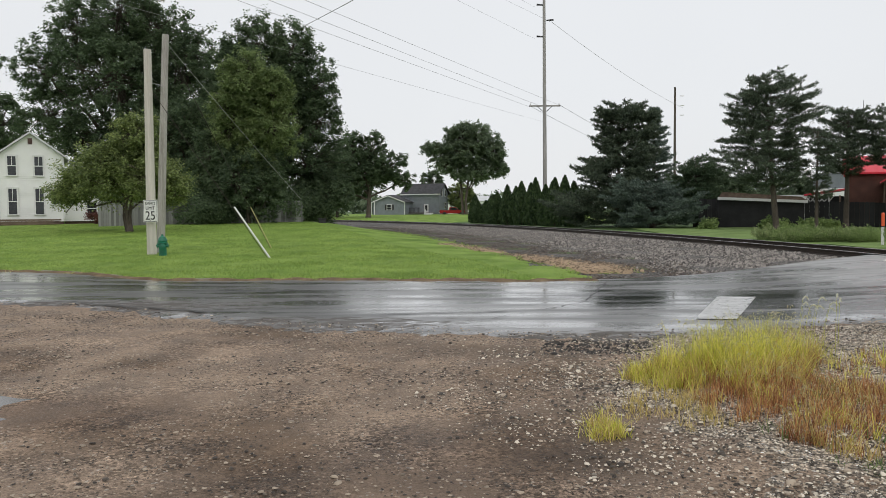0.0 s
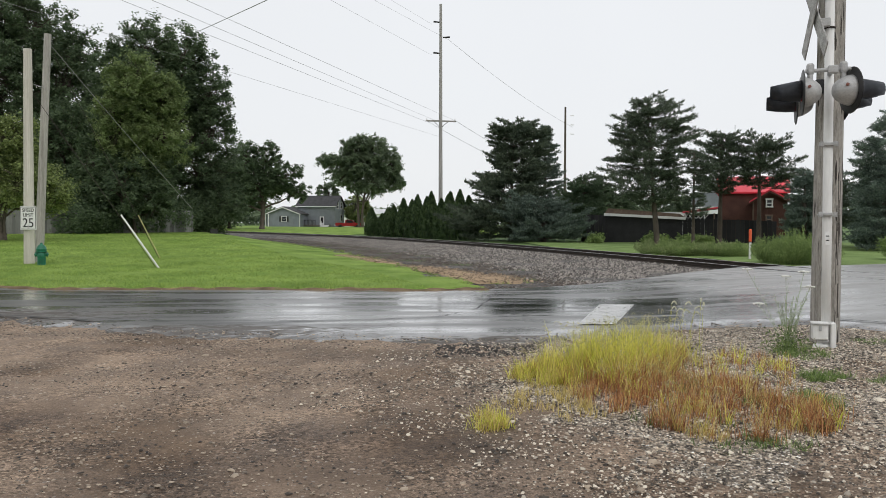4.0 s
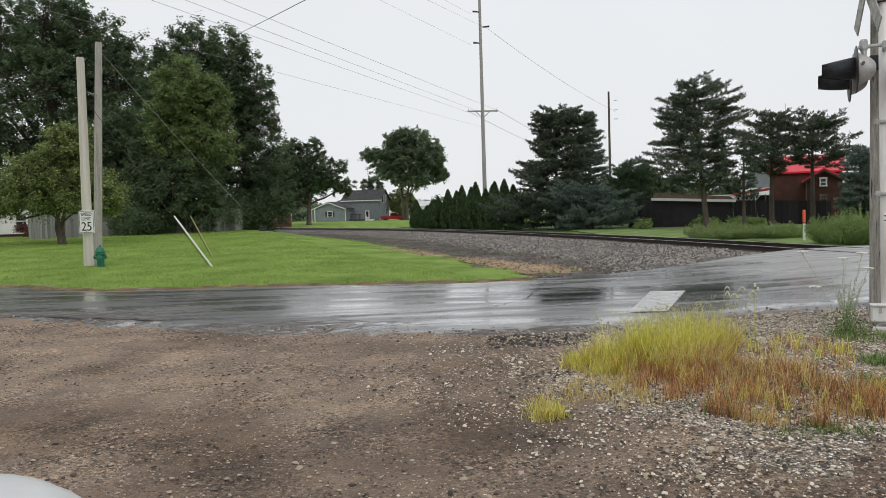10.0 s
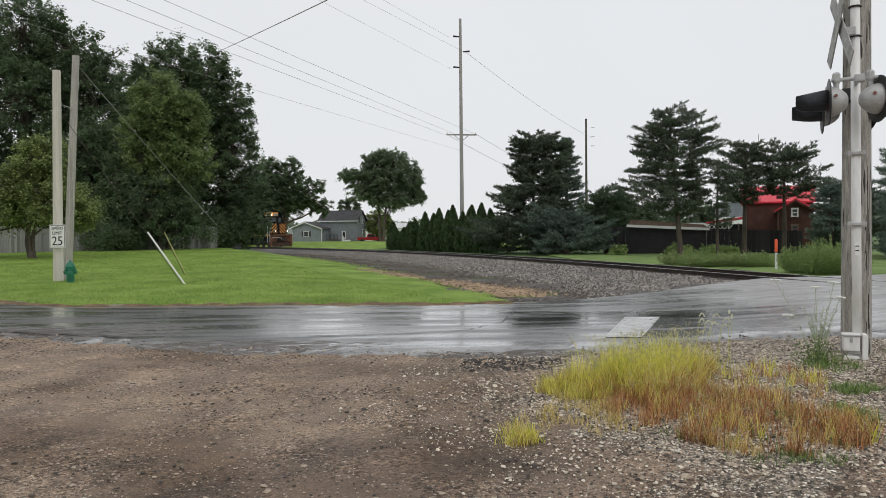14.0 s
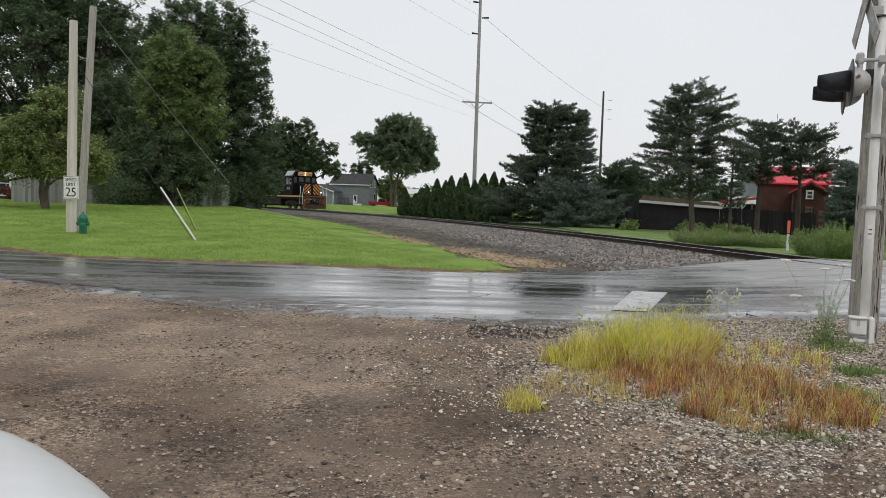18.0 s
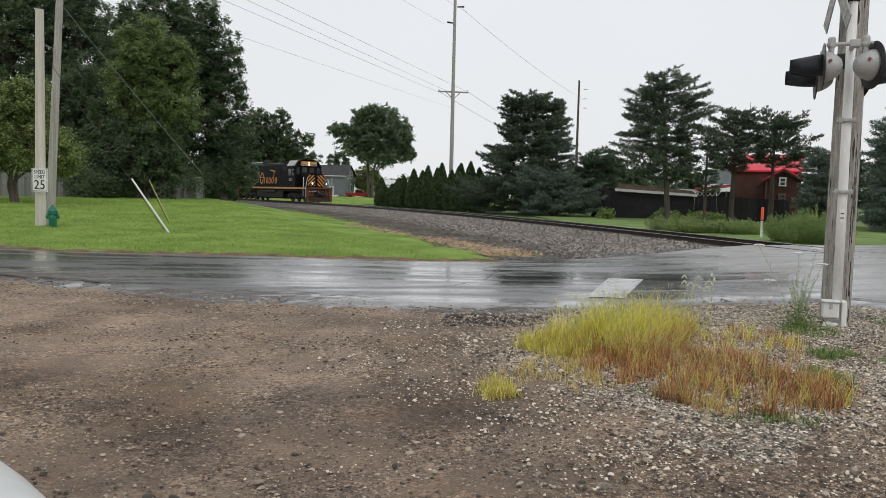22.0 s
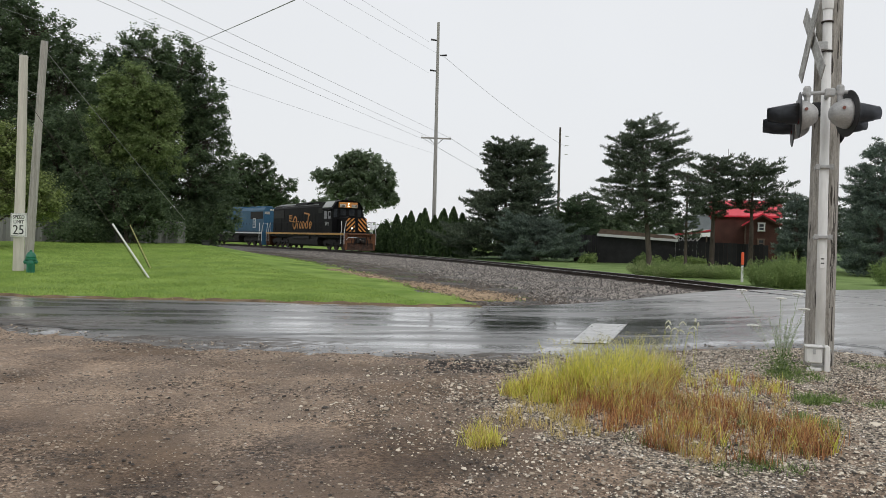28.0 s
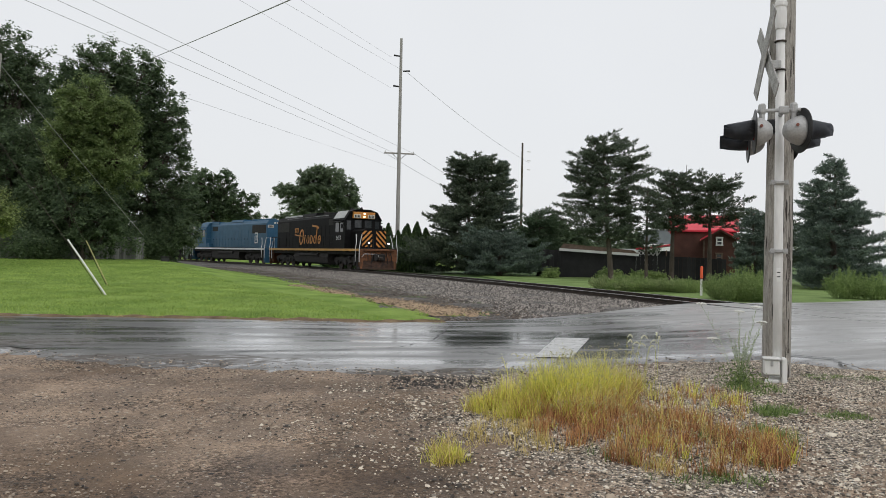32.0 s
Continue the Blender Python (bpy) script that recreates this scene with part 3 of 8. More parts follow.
crown = np.interp(so, [-10.6, -5.5, -3.4, -1.7, 1.7, 3.4, 4.0], [-0.02, 0.0, 0.03, 0.11, 0.11, 0.0, -0.02])
gz = crown + bump_z * np.interp(np.abs(so), [0, 1.8, 3.0], [0, 0.2, 1]) + np.where(so > 2.4, ground_z(gx, gy), 0) * 0.5
ballast = grid_mesh("ballast_bed", gx, gy, gz, M_BALLAST, lambda x, y: y > road_far(x) - 0.4)
tagged(ballast, "grey crushed stone ballast along the railway track", "ballast", kind="structure")

# stop line on the road
bm = bmesh.new()
line_rng = np.random.default_rng(17)
corner = [Vector(c) for c in ((3.31, 10.18), (3.82, 10.10), (5.07, 12.54), (4.49, 12.65))]
rows_, cols_ = 60, 18
for i in range(rows_):
    for j in range(cols_):
        u, v = (j + 0.5) / cols_, (i + 0.5) / rows_
        rim = min(u, 1 - u) * 6, min(v, 1 - v) * 16
        if line_rng.uniform() > 0.88 + 0.115 * min(1, rim[0]) * min(1, rim[1]) + 0.1 * math.sin(i * 0.9) * math.sin(j * 1.3):
            continue
        quad = []
        for du, dv in ((0, 0), (1, 0), (1, 1), (0, 1)):
            a, b = (j + du + line_rng.uniform(-0.12, 0.12)) / cols_, (i + dv + line_rng.uniform(-0.12, 0.12)) / rows_
            q = corner[0].lerp(corner[1], a).lerp(corner[3].lerp(corner[2], a), b)
            quad.append(bm.verts.new((q.x, q.y, float(ground_z(q.x, q.y)) + 0.059)))
        bm.faces.new(quad)
tagged(part("stop_line", bm, M_LINE), "worn white painted stop line on the wet road", "road marking", kind="structure")

# dark soil along the lawn's edge, with a few old kerb stones in it
M_SOIL = material("dark_wet_soil", (0.06, 0.043, 0.027), (0.29, 0.21, 0.13), 0.95, 2.5, 30, 0.9, dist=0.02, spec=0.1)
sx_ = np.arange(-40, 3.2, 0.12)
v_ = np.linspace(0, 1, 6)
gx = np.repeat(sx_[None, :], 6, 0)
low_ = road_far(sx_) - 0.34 + 0.06 * np.sin(sx_ * 3.3) + 0.05 * np.sin(sx_ * 9.7)
gy = low_[None, :] + (0.52 + 0.1 * np.sin(sx_ * 2.1))[None, :] * v_[:, None]
gz = ground_z(gx, gy) + 0.034 + 0.035 * np.sin(v_ * math.pi)[:, None] + 0.014 * np.sin(gx * 8 + gy * 5) * np.sin(v_ * math.pi)[:, None]
gz[0] -= 0.02
soil = grid_mesh("soil_verge", gx, gy, gz, M_SOIL)
tagged(soil, "dark wet soil verge between lawn and road", "soil", kind="structure")
M_KERB = material("old_concrete_kerb", (0.14, 0.12, 0.095), (0.33, 0.30, 0.25), 0.85, 3, 30, 0.4)
for kx, ky, kl, kr in ((-7.75, 17.95, 1.2, -38), (-9.3, 18.95, 1.4, -26), (-5.2, 16.55, 0.7, 4)):
    kerb = part("kerb_stone", boxed(0, 0, 0.0, kl, 0.14, 0.13, 0.02, pose(kx, ky, float(ground_z(kx, ky)), 0, 0, kr)), M_KERB)
    tagged(kerb, "worn concrete kerb stone sunk in the lawn edge", "kerb", kind="structure")

# tan bare earth between lawn and ballast
for name, outline in (("bare_earth", ((2.0, 25.5), (2.7, 22.0), (3.3, 18.0), (4.3, 17.3), (4.6, 18.6), (4.0, 21.0), (3.0, 24.0))),
                      ("bare_earth", ((-0.6, 34.0), (0.45, 30.8), (1.5, 26.8), (2.2, 26.2), (1.4, 29.5), (0.2, 33.6)))):
    bm = bmesh.new()
    bm.faces.new([bm.verts.new((x, y, 0.062 + float(ground_z(x, y)))) for x, y in outline])
    bmesh.ops.triangulate(bm, faces=bm.faces)
    bmesh.ops.subdivide_edges(bm, edges=bm.edges, cuts=3, use_grid_fill=True)
    for v in bm.verts:
        v.co.z = 0.045 + 0.02 * noise.noise(v.co * 1.3) + (0.02 if not v.is_boundary else -0.03)
        if v.is_boundary:
            v.co.x += 0.25 * noise.noise(v.co * 2.1)
            v.co.y += 0.4 * noise.noise(v.co * 1.7 + Vector((5, 0, 0)))
    tagged(part(name, bm, M_TAN), "tan sandy bare earth beside the ballast", "bare earth", kind="structure")


# ---------------------------------------------------------------- railway track
def rail_mesh(name, off, s0, s1):
    """A flat-bottomed rail swept along the track; returns the body and the polished head strip."""
    prof = [(-0.07, 0.0), (0.07, 0.0), (0.07, 0.02), (0.012, 0.045), (0.012, 0.12), (0.037, 0.135), (0.037, 0.168), (-0.037, 0.168),
            (-0.037, 0.135), (-0.012, 0.12), (-0.012, 0.045), (-0.07, 0.02)]
    steps = np.arange(s0, s1 + 0.1, 1.5)
    verts, faces, k = [], [], len(prof)
    for i, s in enumerate(steps):
        m = track_pose(s, RAIL_TOP - 0.172)
        verts += [m @ Vector((off + u, 0, w)) for u, w in prof]
        if i:
            a, b = (i - 1) * k, i * k
            faces += [(a + j, a + (j + 1) % k, b + (j + 1) % k, b + j) for j in range(k)]
    return mesh_of(name, verts, faces, M_STEEL)


track = thing("railway_track", Matrix.Identity(4), "rusty steel railway track on dark wooden ties", "railway track", kind="structure")
for off in (-0.7525, 0.7525):
    rail = new("rail", rail_mesh("rail", off, -22, 170))
    rail.parent = track
    steps = np.arange(-22, 170, 1.5)
    verts = []
    for s in steps:
        m = track_pose(s, RAIL_TOP)
        verts += [m @ Vector((off - 0.034, 0, -0.003)), m @ Vector((off + 0.034, 0, -0.003)), m @ Vector((off + 0.03, 0, 0.003)), m @ Vector((off - 0.03, 0, 0.003))]
    faces = [(4 * i + j, 4 * i + (j + 1) % 4, 4 * i + 4 + (j + 1) % 4, 4 * i + 4 + j) for i in range(len(steps) - 1) for j in range(4)]
    head = new("rail_head", mesh_of("rail_head", verts, faces, M_RAIL_TOP))
    head.parent = rail
    tagged(head, "polished bright running surface")

# ---------------------------------------------------------------- trees
def leaves(points, size, rng, flat=0.0, aspect=0.6, up=0.0):
    """Pointed leaf blades round the points: an array of four-cornered faces."""
    k = len(points)
    a = rng.normal(size=(k, 3))
    a[:, 2] = a[:, 2] * (1 - flat) + up
    a /= np.linalg.norm(a, axis=1, keepdims=True)
    b = rng.normal(size=(k, 3))
    b[:, 2] *= (1 - flat)
    b -= (b * a).sum(1, keepdims=True) * a
    b /= np.linalg.norm(b, axis=1, keepdims=True)
    sz = size * rng.uniform(0.6, 1.35, (k, 1))
    n = np.cross(a, b)
    p = np.asarray(points)
    tip, tail = p + a * sz, p - a * sz
    l, r = p + b * sz * aspect + n * sz * 0.18, p - b * sz * aspect + n * sz * 0.18
    return np.stack([tail, l, tip, r], 1).reshape(-1, 3)


def limb(bm, a, b, ra, rb, rng, bend=0.08, cuts=3, sides=6):
    """A bent, tapered limb."""
    a, b = Vector(a), Vector(b)
    last, n = a, cuts
    for i in range(1, n + 1):
        f = i / n
        q = a.lerp(b, f)
        if i < n:
            q += Vector(rng.normal(size=3)) * (b - a).length * bend * 0.5
        tube(bm, last, q, ra + (rb - ra) * (i - 1) / n, ra + (rb - ra) * f, sides, caps=(i == n))
        last = q


def unit(v):
    return v / np.maximum(np.linalg.norm(v, axis=-1, keepdims=True), 1e-9)


def leaf_blades(p, n, size, rng, width=0.62):
    """Small pointed leaves, one face each, at the points p and facing along n."""
    a = rng.normal(size=p.shape)
    a = unit(a - (a * n).sum(1, keepdims=True) * n)
    b = np.cross(n, a)
    sz = size * rng.uniform(0.65, 1.3, (len(p), 1))
    return np.stack([p + a * sz, p - a * sz * 0.55 + b * sz * width, p - a * sz * 0.55 - b * sz * width], 1).reshape(-1, 3)


def sticks(a, b, ra, rb):
    """Thin three-sided twigs from a to b, as four-cornered faces."""
    d = unit(b - a)
    u = unit(np.cross(d, np.array((0.31, 0.17, 0.93))))
    w = np.cross(d, u)
    ring = [(u * math.cos(k * 2.094) + w * math.sin(k * 2.094)) for k in range(3)]
    lo = [a + q * ra for q in ring]
    hi = [b + q * rb for q in ring]
    return np.concatenate([np.stack([lo[k], lo[(k + 1) % 3], hi[(k + 1) % 3], hi[k]], 1).reshape(-1, 3) for k in range(3)])


def broadleaf(x, y, lobes, seed, mat, label, leaf=0.12, sprays=800, twigs=6, per=20, trunk=0.35, stems=1, fork=0.35, reach=1.0, rise=0.4, group="trees along the lawn"):
    """A broad-leaved tree: stems fork into limbs that carry masses of foliage, each mass hung with leafy sprays.

    lobes: (dx, dy, height, radius, half height) of the masses round the stem.
    """
    rng = np.random.default_rng(seed)
    tree = thing("tree", pose(x, y, float(ground_z(x, y)) - 0.05), label, "tree", group)
    lb = np.array(lobes, dtype=float)
    share = lb[:, 3] * (lb[:, 3] + lb[:, 4])
    pick = rng.choice(len(lb), sprays, p=share / share.sum())
    d = unit(rng.normal(size=(sprays, 3)))
    f = rng.uniform(0.08, 1, (sprays, 1)) ** 0.38
    wob = 1 + 0.16 * np.sin(4 * d[:, :1] + pick[:, None] * 1.7) + 0.14 * np.sin(5 * d[:, 2:] + 3 * d[:, 1:2] + pick[:, None])
    c = lb[pick, :3] + d * f * wob * lb[pick][:, [3, 3, 4]] * 0.88
    c[:, 2] = np.maximum(c[:, 2], 0.35)
    out = unit(d * 0.9 + np.array((0, 0, rise)) + rng.normal(size=d.shape) * 0.25)
    ln = (0.30 + 0.16 * lb[pick, 3]) * reach * rng.uniform(0.6, 1.35, sprays)
    # a fan of twigs for each spray
    s = c.repeat(twigs, 0) + rng.normal(size=(sprays * twigs, 3)) * (0.10 * ln.repeat(twigs))[:, None]
    td = unit(out.repeat(twigs, 0) + rng.normal(size=s.shape) * np.array((0.62, 0.62, 0.34)))
    tl = ln.repeat(twigs) * rng.uniform(0.5, 1.15, len(s))
    u = rng.uniform(0.02, 1, (len(s), per)) ** 0.7
    p = s[:, None] + td[:, None] * (tl[:, None] * u)[..., None] + rng.normal(size=(len(s), per, 3)) * (0.045 + 0.10 * tl)[:, None, None]
    p[..., 2] -= 0.16 * tl[:, None] * u * u
    n = unit(np.array((0, 0, 0.75)) + td[:, None] * 0.40 + rng.normal(size=p.shape) * 0.42)
    crown = new("crown", quads_mesh("crown", leaf_blades(p.reshape(-1, 3), n.reshape(-1, 3), leaf, rng), mat, 3))
    crown.parent = tree
    # stems, limbs into the masses, and branches out to the sprays
    bottom = float((lb[:, 2] - lb[:, 4]).min())
    top = float((lb[:, 2]).max())
    for j in range(stems):
        bm = bmesh.new()
        rng2 = np.random.default_rng(seed + 7 * j)
        a = j * 2.4
        bx, by = (0, 0) if stems == 1 else (trunk * 1.2 * math.cos(a), trunk * 1.2 * math.sin(a))
        tip = Vector((bx * 4, by * 4, top))
        limb(bm, (bx, by, 0), tip, trunk, trunk * 0.22, rng2, 0.03, 5, 9)
        tube(bm, (bx, by, -0.1), (bx, by, 0.45), trunk * 1.45, trunk, 9)
        for q in lb[j::stems]:
            g = max(0.12, min(0.85, fork * q[2] / top + 0.1))
            base = Vector((bx, by, 0)).lerp(tip, g)
            limb(bm, base, q[:3], trunk * (0.62 - 0.4 * g), 0.05, rng2, 0.10, 4, 6)
        part("trunk", bm, M_BARK, tree, "grey-brown bark trunk with spreading limbs", True)
    root = lb[pick, :3] + rng.normal(size=c.shape) * 0.3
    some = rng.uniform(0, 1, sprays) < 0.7
    br = new("bough_frame", quads_mesh("bough_frame", sticks(root[some], c[some], 0.03, 0.012), M_BARK))
    br.parent = tree
    return tree


def conifer(x, y, height, radius, bare, seed, label, mat=None, profile=(0.6, 0.9, 1.0, 0.9, 0.66, 0.46, 0.26), whorl=0.36, arms=6, slope=0.05, needle=0.16, per=15, trunk=0.2, lop=0.25,
            lean=(0, 0), width=0.021, gap=0.0, name="pine_tree", group="evergreens beyond the track"):
    """A conifer: whorls of curved branches with side shoots that end in tufts of needles; bare: height of the first live branches."""
    rng = np.random.default_rng(seed)
    tree = thing(name, pose(x, y, float(ground_z(x, y)) - 0.05), label, "tree", group)
    bm = bmesh.new()
    limb(bm, (0, 0, 0), (lean[0], lean[1], height * 0.97), trunk, 0.03, rng, 0.010, 5, 9)
    tube(bm, (0, 0, -0.1), (0, 0, 0.35), trunk * 1.3, trunk, 9)
    part("trunk", bm, M_BARK, tree, "grey-brown scaly bark trunk", True)
    ph = rng.uniform(0, 6.28, 4)
    at, to, pos, way, sa, sb = [], [], [], [], [], []
    h = bare
    while h < height - 0.15:
        f = (h - bare) / (height - bare)
        env = radius * float(np.interp(f, [0, 0.15, 0.35, 0.6, 0.82, 0.94, 1], profile))
        turn = rng.uniform(0, 6.28)
        for i in range(arms):
            if rng.uniform() < gap:
                continue
            az = turn + 6.283 * i / arms + rng.normal() * 0.25
            r = max(0.22, env * rng.uniform(0.5, 1.0) * (1 + lop * math.sin(az + ph[0] + 4 * f) + 0.6 * lop * math.sin(2 * az + ph[1] - 7 * f)))
            hh = max(bare, h + rng.normal() * 0.2)
            dirn = np.array((math.cos(az), math.sin(az), 0.0))
            side = np.array((-math.sin(az), math.cos(az), 0.0))
            sl = slope + 0.12 * f + rng.normal() * 0.13
            root = np.array((lean[0], lean[1], 0.0)) * (hh / height)
            def along(u):
                return root + dirn * r * u + np.array((0, 0, hh + r * (sl * u + 0.10 * u ** 3)))
            knots = [along(u) for u in (0.0, 0.35, 0.7, 1.0)]
            for k in range(3):
                sa.append(knots[k])
                sb.append(knots[k + 1])
            m = max(4, int(r / 0.125))
            for j in range(m):
                u = 0.26 + 0.74 * (j + rng.uniform(0, 1)) / m
                b = along(u)
                ell = (0.24 + 0.34 * r * (1.05 - u)) * rng.uniform(0.6, 1.2)
                way_ = dirn * rng.uniform(0.5, 1.0) + side * (1 if j % 2 else -1) * rng.uniform(0.35, 1.0) + np.array((0, 0, rng.uniform(-0.08, 0.42)))
                way_ /= np.linalg.norm(way_)
                for g in ((0.35, 0.7, 1.0) if ell > 0.3 else (0.55, 1.0)):
                    pos.append(b + way_ * ell * g)
                    way.append(way_ * 0.9 + np.array((0, 0, 0.45)))
        h += whorl * (1 - 0.3 * f) * rng.uniform(0.75, 1.25)
    for k in range(5):
        pos.append(np.array((lean[0], lean[1], height - 0.12 * k)))
        way.append(np.array((rng.normal() * 0.3, rng.normal() * 0.3, 1.0)))
    pos, way = np.array(pos), unit(np.array(way))
    p = pos.repeat(per, 0) + rng.normal(size=(len(pos) * per, 3)) * 0.035
    d = unit(way.repeat(per, 0) * 0.75 + rng.normal(size=p.shape) * 0.55)
    sd = unit(np.cross(d, rng.normal(size=d.shape)))
    ln = needle * rng.uniform(0.7, 1.25, (len(p), 1))
    crown = new("crown", quads_mesh("crown", np.stack([p + d * ln, p + sd * width, p - sd * width], 1).reshape(-1, 3), mat or M_PINE, 3))
    crown.parent = tree
    br = new("bough_frame", quads_mesh("bough_frame", sticks(np.array(sa), np.array(sb), 0.022, 0.012), M_BARK))
    br.parent = tree
    return tree


def arborvitae_mesh(seed, height, radius, count):
    rng = np.random.default_rng(seed)
    h = rng.uniform(0, 1, count) ** 0.8
    az = rng.uniform(0, 6.28, count)
    prof = np.interp(h, [0, 0.12, 0.4, 0.7, 0.9, 1], [0.75, 1, 0.92, 0.62, 0.28, 0.03])
    r = radius * prof * (0.86 + 0.12 * np.sin(az * 5 + h * 9)) * rng.uniform(0.75, 1.05, count)
    pts = np.stack([r * np.cos(az), r * np.sin(az), 0.05 + h * height], 1)
    return quads_mesh("foliage", leaves(pts, 0.135, rng, 0.0, 0.4, 1.8), M_CEDAR)


def shrub(x, y, height, radius, seed, mat, label, count=4000, leaf=0.09, name="shrub", group="", lift=0.0, grassy=False):
    rng = np.random.default_rng(seed)
    ob = thing(name, pose(x, y, float(ground_z(x, y)) - 0.03 + lift), label, "shrub" if name == "shrub" else "weeds", group)
    k = max(6, count // 130)
    c = rng.normal(size=(k, 3)) * np.array((radius * 0.45, radius * 0.45, height * 0.22)) + np.array((0, 0, height * 0.48))
    c[:, 2] = np.clip(c[:, 2], 0.08, height)
    p = c.repeat(count // k, 0) + rng.normal(size=(k * (count // k), 3)) * radius * 0.17
    p[:, 2] = np.abs(p[:, 2])
    f = new("foliage", quads_mesh("foliage", leaves(p, leaf, rng, 0.0 if grassy else 0.3, 0.2 if grassy else 0.5, 1.2 if grassy else 0.0), mat))
    f.parent = ob
    bm = bmesh.new()
    for q in c[:10]:
        limb(bm, (0, 0, 0), q, 0.02, 0.006, rng, 0.05, 2, 4)
    part("stems", bm, M_BARK, ob, "thin brown stems")
    return ob


# tall dark trees along the far edge of the lawn
broadleaf(-27.5, 66.0, ((0.2, 0, 17.6, 3.6, 3.8), (-3.4, 0, 16.4, 3.0, 3.2), (3.4, 0, 16.2, 3.2, 3.2), (-6.0, 0, 13.0, 3.0, 3.4), (5.4, 0, 12.0, 3.2, 4.0), (-6.0, 0, 9.4, 3.2, 3.2), (5.2, 0, 7.6, 4.2, 3.8),
                        (0.2, -1.4, 12.0, 4.4, 4.2), (-2.6, 0.6, 7.2, 4.2, 2.2), (0.5, 2.8, 14.0, 5.0, 4.6), (1.5, 0, 6.0, 3.8, 2.2), (6.3, 0, 14.0, 2.5, 2.7), (8.2, 0.5, 10.4, 2.9, 3.4)), 11, M_LEAF_DARK, "tall dark green maple tree behind the white house", leaf=0.130, sprays=2000, per=13, trunk=0.45)
broadleaf(-12.8, 62.0, ((-1.8, 0, 13.9, 2.9, 2.9), (1.0, 0, 13.4, 2.6, 2.7), (-4.0, 0, 12.4, 2.2, 2.6), (-3.0, 0, 9.8, 2.8, 3.4), (2.9, 0, 10.6, 2.0, 2.4), (3.0, 0, 7.8, 2.2, 2.5), (2.2, 0, 4.6, 2.8, 2.9), (-2.0, 0, 5.6, 3.4, 3.6),
                        (0, 1.5, 9.4, 3.8, 4.6), (2.3, 0, 2.1, 2.5, 1.7), (3.9, -0.5, 2.2, 1.9, 2.0)), 12, M_LEAF_DARK, "tall dark green tree with an uneven crown", leaf=0.119, sprays=1750, per=13, trunk=0.38, rise=0.75)
broadleaf(-12.8, 53.0, ((-0.6, 0, 9.9, 1.9, 2.1), (1.4, 0, 9.1, 1.5, 1.6), (-1.4, 0, 7.2, 1.8, 2.3), (1.1, 0, 6.4, 1.9, 2.0), (0, 0.8, 7.8, 2.2, 2.6), (0.2, -0.3, 4.6, 1.6, 1.4)),
          14, M_LEAF_MID, "fresh green tree, only its paler lit upper crown", leaf=0.094, sprays=1050, per=13, trunk=0.2, reach=0.9)
# lower masses of the same tree; the darker leaf colour stands in for shade
broadleaf(-13.2, 52.4, ((-0.9, 0, 3.1, 2.3, 2.2), (1.3, 0, 2.4, 1.8, 1.7), (-2.6, 0.5, 4.2, 1.6, 2.4), (0.6, 0.6, 4.4, 1.8, 1.5)), 18, M_LEAF_DARK, "shaded lower crown of the fresh green tree, in darker leaves", leaf=0.10, sprays=620, per=14, trunk=0.14)
broadleaf(-16.7, 41.0, ((-1.6, 0, 3.0, 2.0, 0.9), (-3.2, 0, 2.2, 1.2, 0.4), (1.2, 0, 3.0, 1.9, 1.1), (0.4, 0, 5.1, 1.2, 1.3), (2.3, 0, 2.3, 1.1, 0.7), (0, 0.8, 3.6, 1.8, 1.2), (-1.0, -0.6, 3.9, 1.0, 0.8)),
          15, M_LEAF_LIGHT, "small light green tree with several stems", leaf=0.072, sprays=860, per=15, trunk=0.10, stems=4, rise=0.12, reach=1.15)
broadleaf(-19.4, 58.0, ((0, 0, 6.6, 3.1, 2.9), (-0.5, 0, 2.6, 3.4, 2.2), (2.8, 0.5, 4.6, 2.4, 3.6), (-3.0, 1.0, 3.4, 2.4, 2.6)), 16, M_LEAF_DARK, "dark green tree filling the gap behind the lawn", leaf=0.121, sprays=950, per=13, trunk=0.25)
for i, (bx, by, bh, br) in enumerate(((-20.3, 51.0, 2.6, 1.8), (-17.6, 52.2, 2.8, 1.9), (-15.2, 50.8, 1.8, 1.6), (-14.0, 56.5, 2.6, 1.9), (-12.2, 57.3, 2.4, 1.7), (-10.6, 60.0, 2.6, 1.6), (-9.3, 60.6, 3.4, 1.5))):
    shrub(bx, by, bh, br, 70 + i, M_LEAF_DARK, "dark green bush under the trees", 5200, 0.10, group="bushes under the trees")
broadleaf(-43.5, 76.0, ((0, 0, 10.0, 2.6, 3.0), (-1.5, 0, 6.0, 3.4, 3.0), (-3, 0, 12, 3, 3)), 17, M_LEAF_DARK, "dark green tree beyond the white house", leaf=0.154, sprays=480, per=13, trunk=0.3)
# trees farther up the line
broadleaf(-11.4, 118.0, ((0.6, 0, 10.6, 2.8, 2.9), (-2.2, 0, 10.2, 3.2, 3.0), (-4.4, 0, 8.0, 3.2, 3.2), (3.2, 0, 7.6, 3.0, 2.8), (-4.6, 0, 4.9, 3.4, 2.4), (0, 1, 6.6, 3.8, 2.8), (5.4, 0, 5.8, 1.9, 1.7), (-5.6, 0, 7.4, 3.0, 3.4)), 21, M_LEAF_DARK,
          "broad dark green tree beside the grey house", leaf=0.192, sprays=1000, per=10, trunk=0.38, group="trees round the grey house")
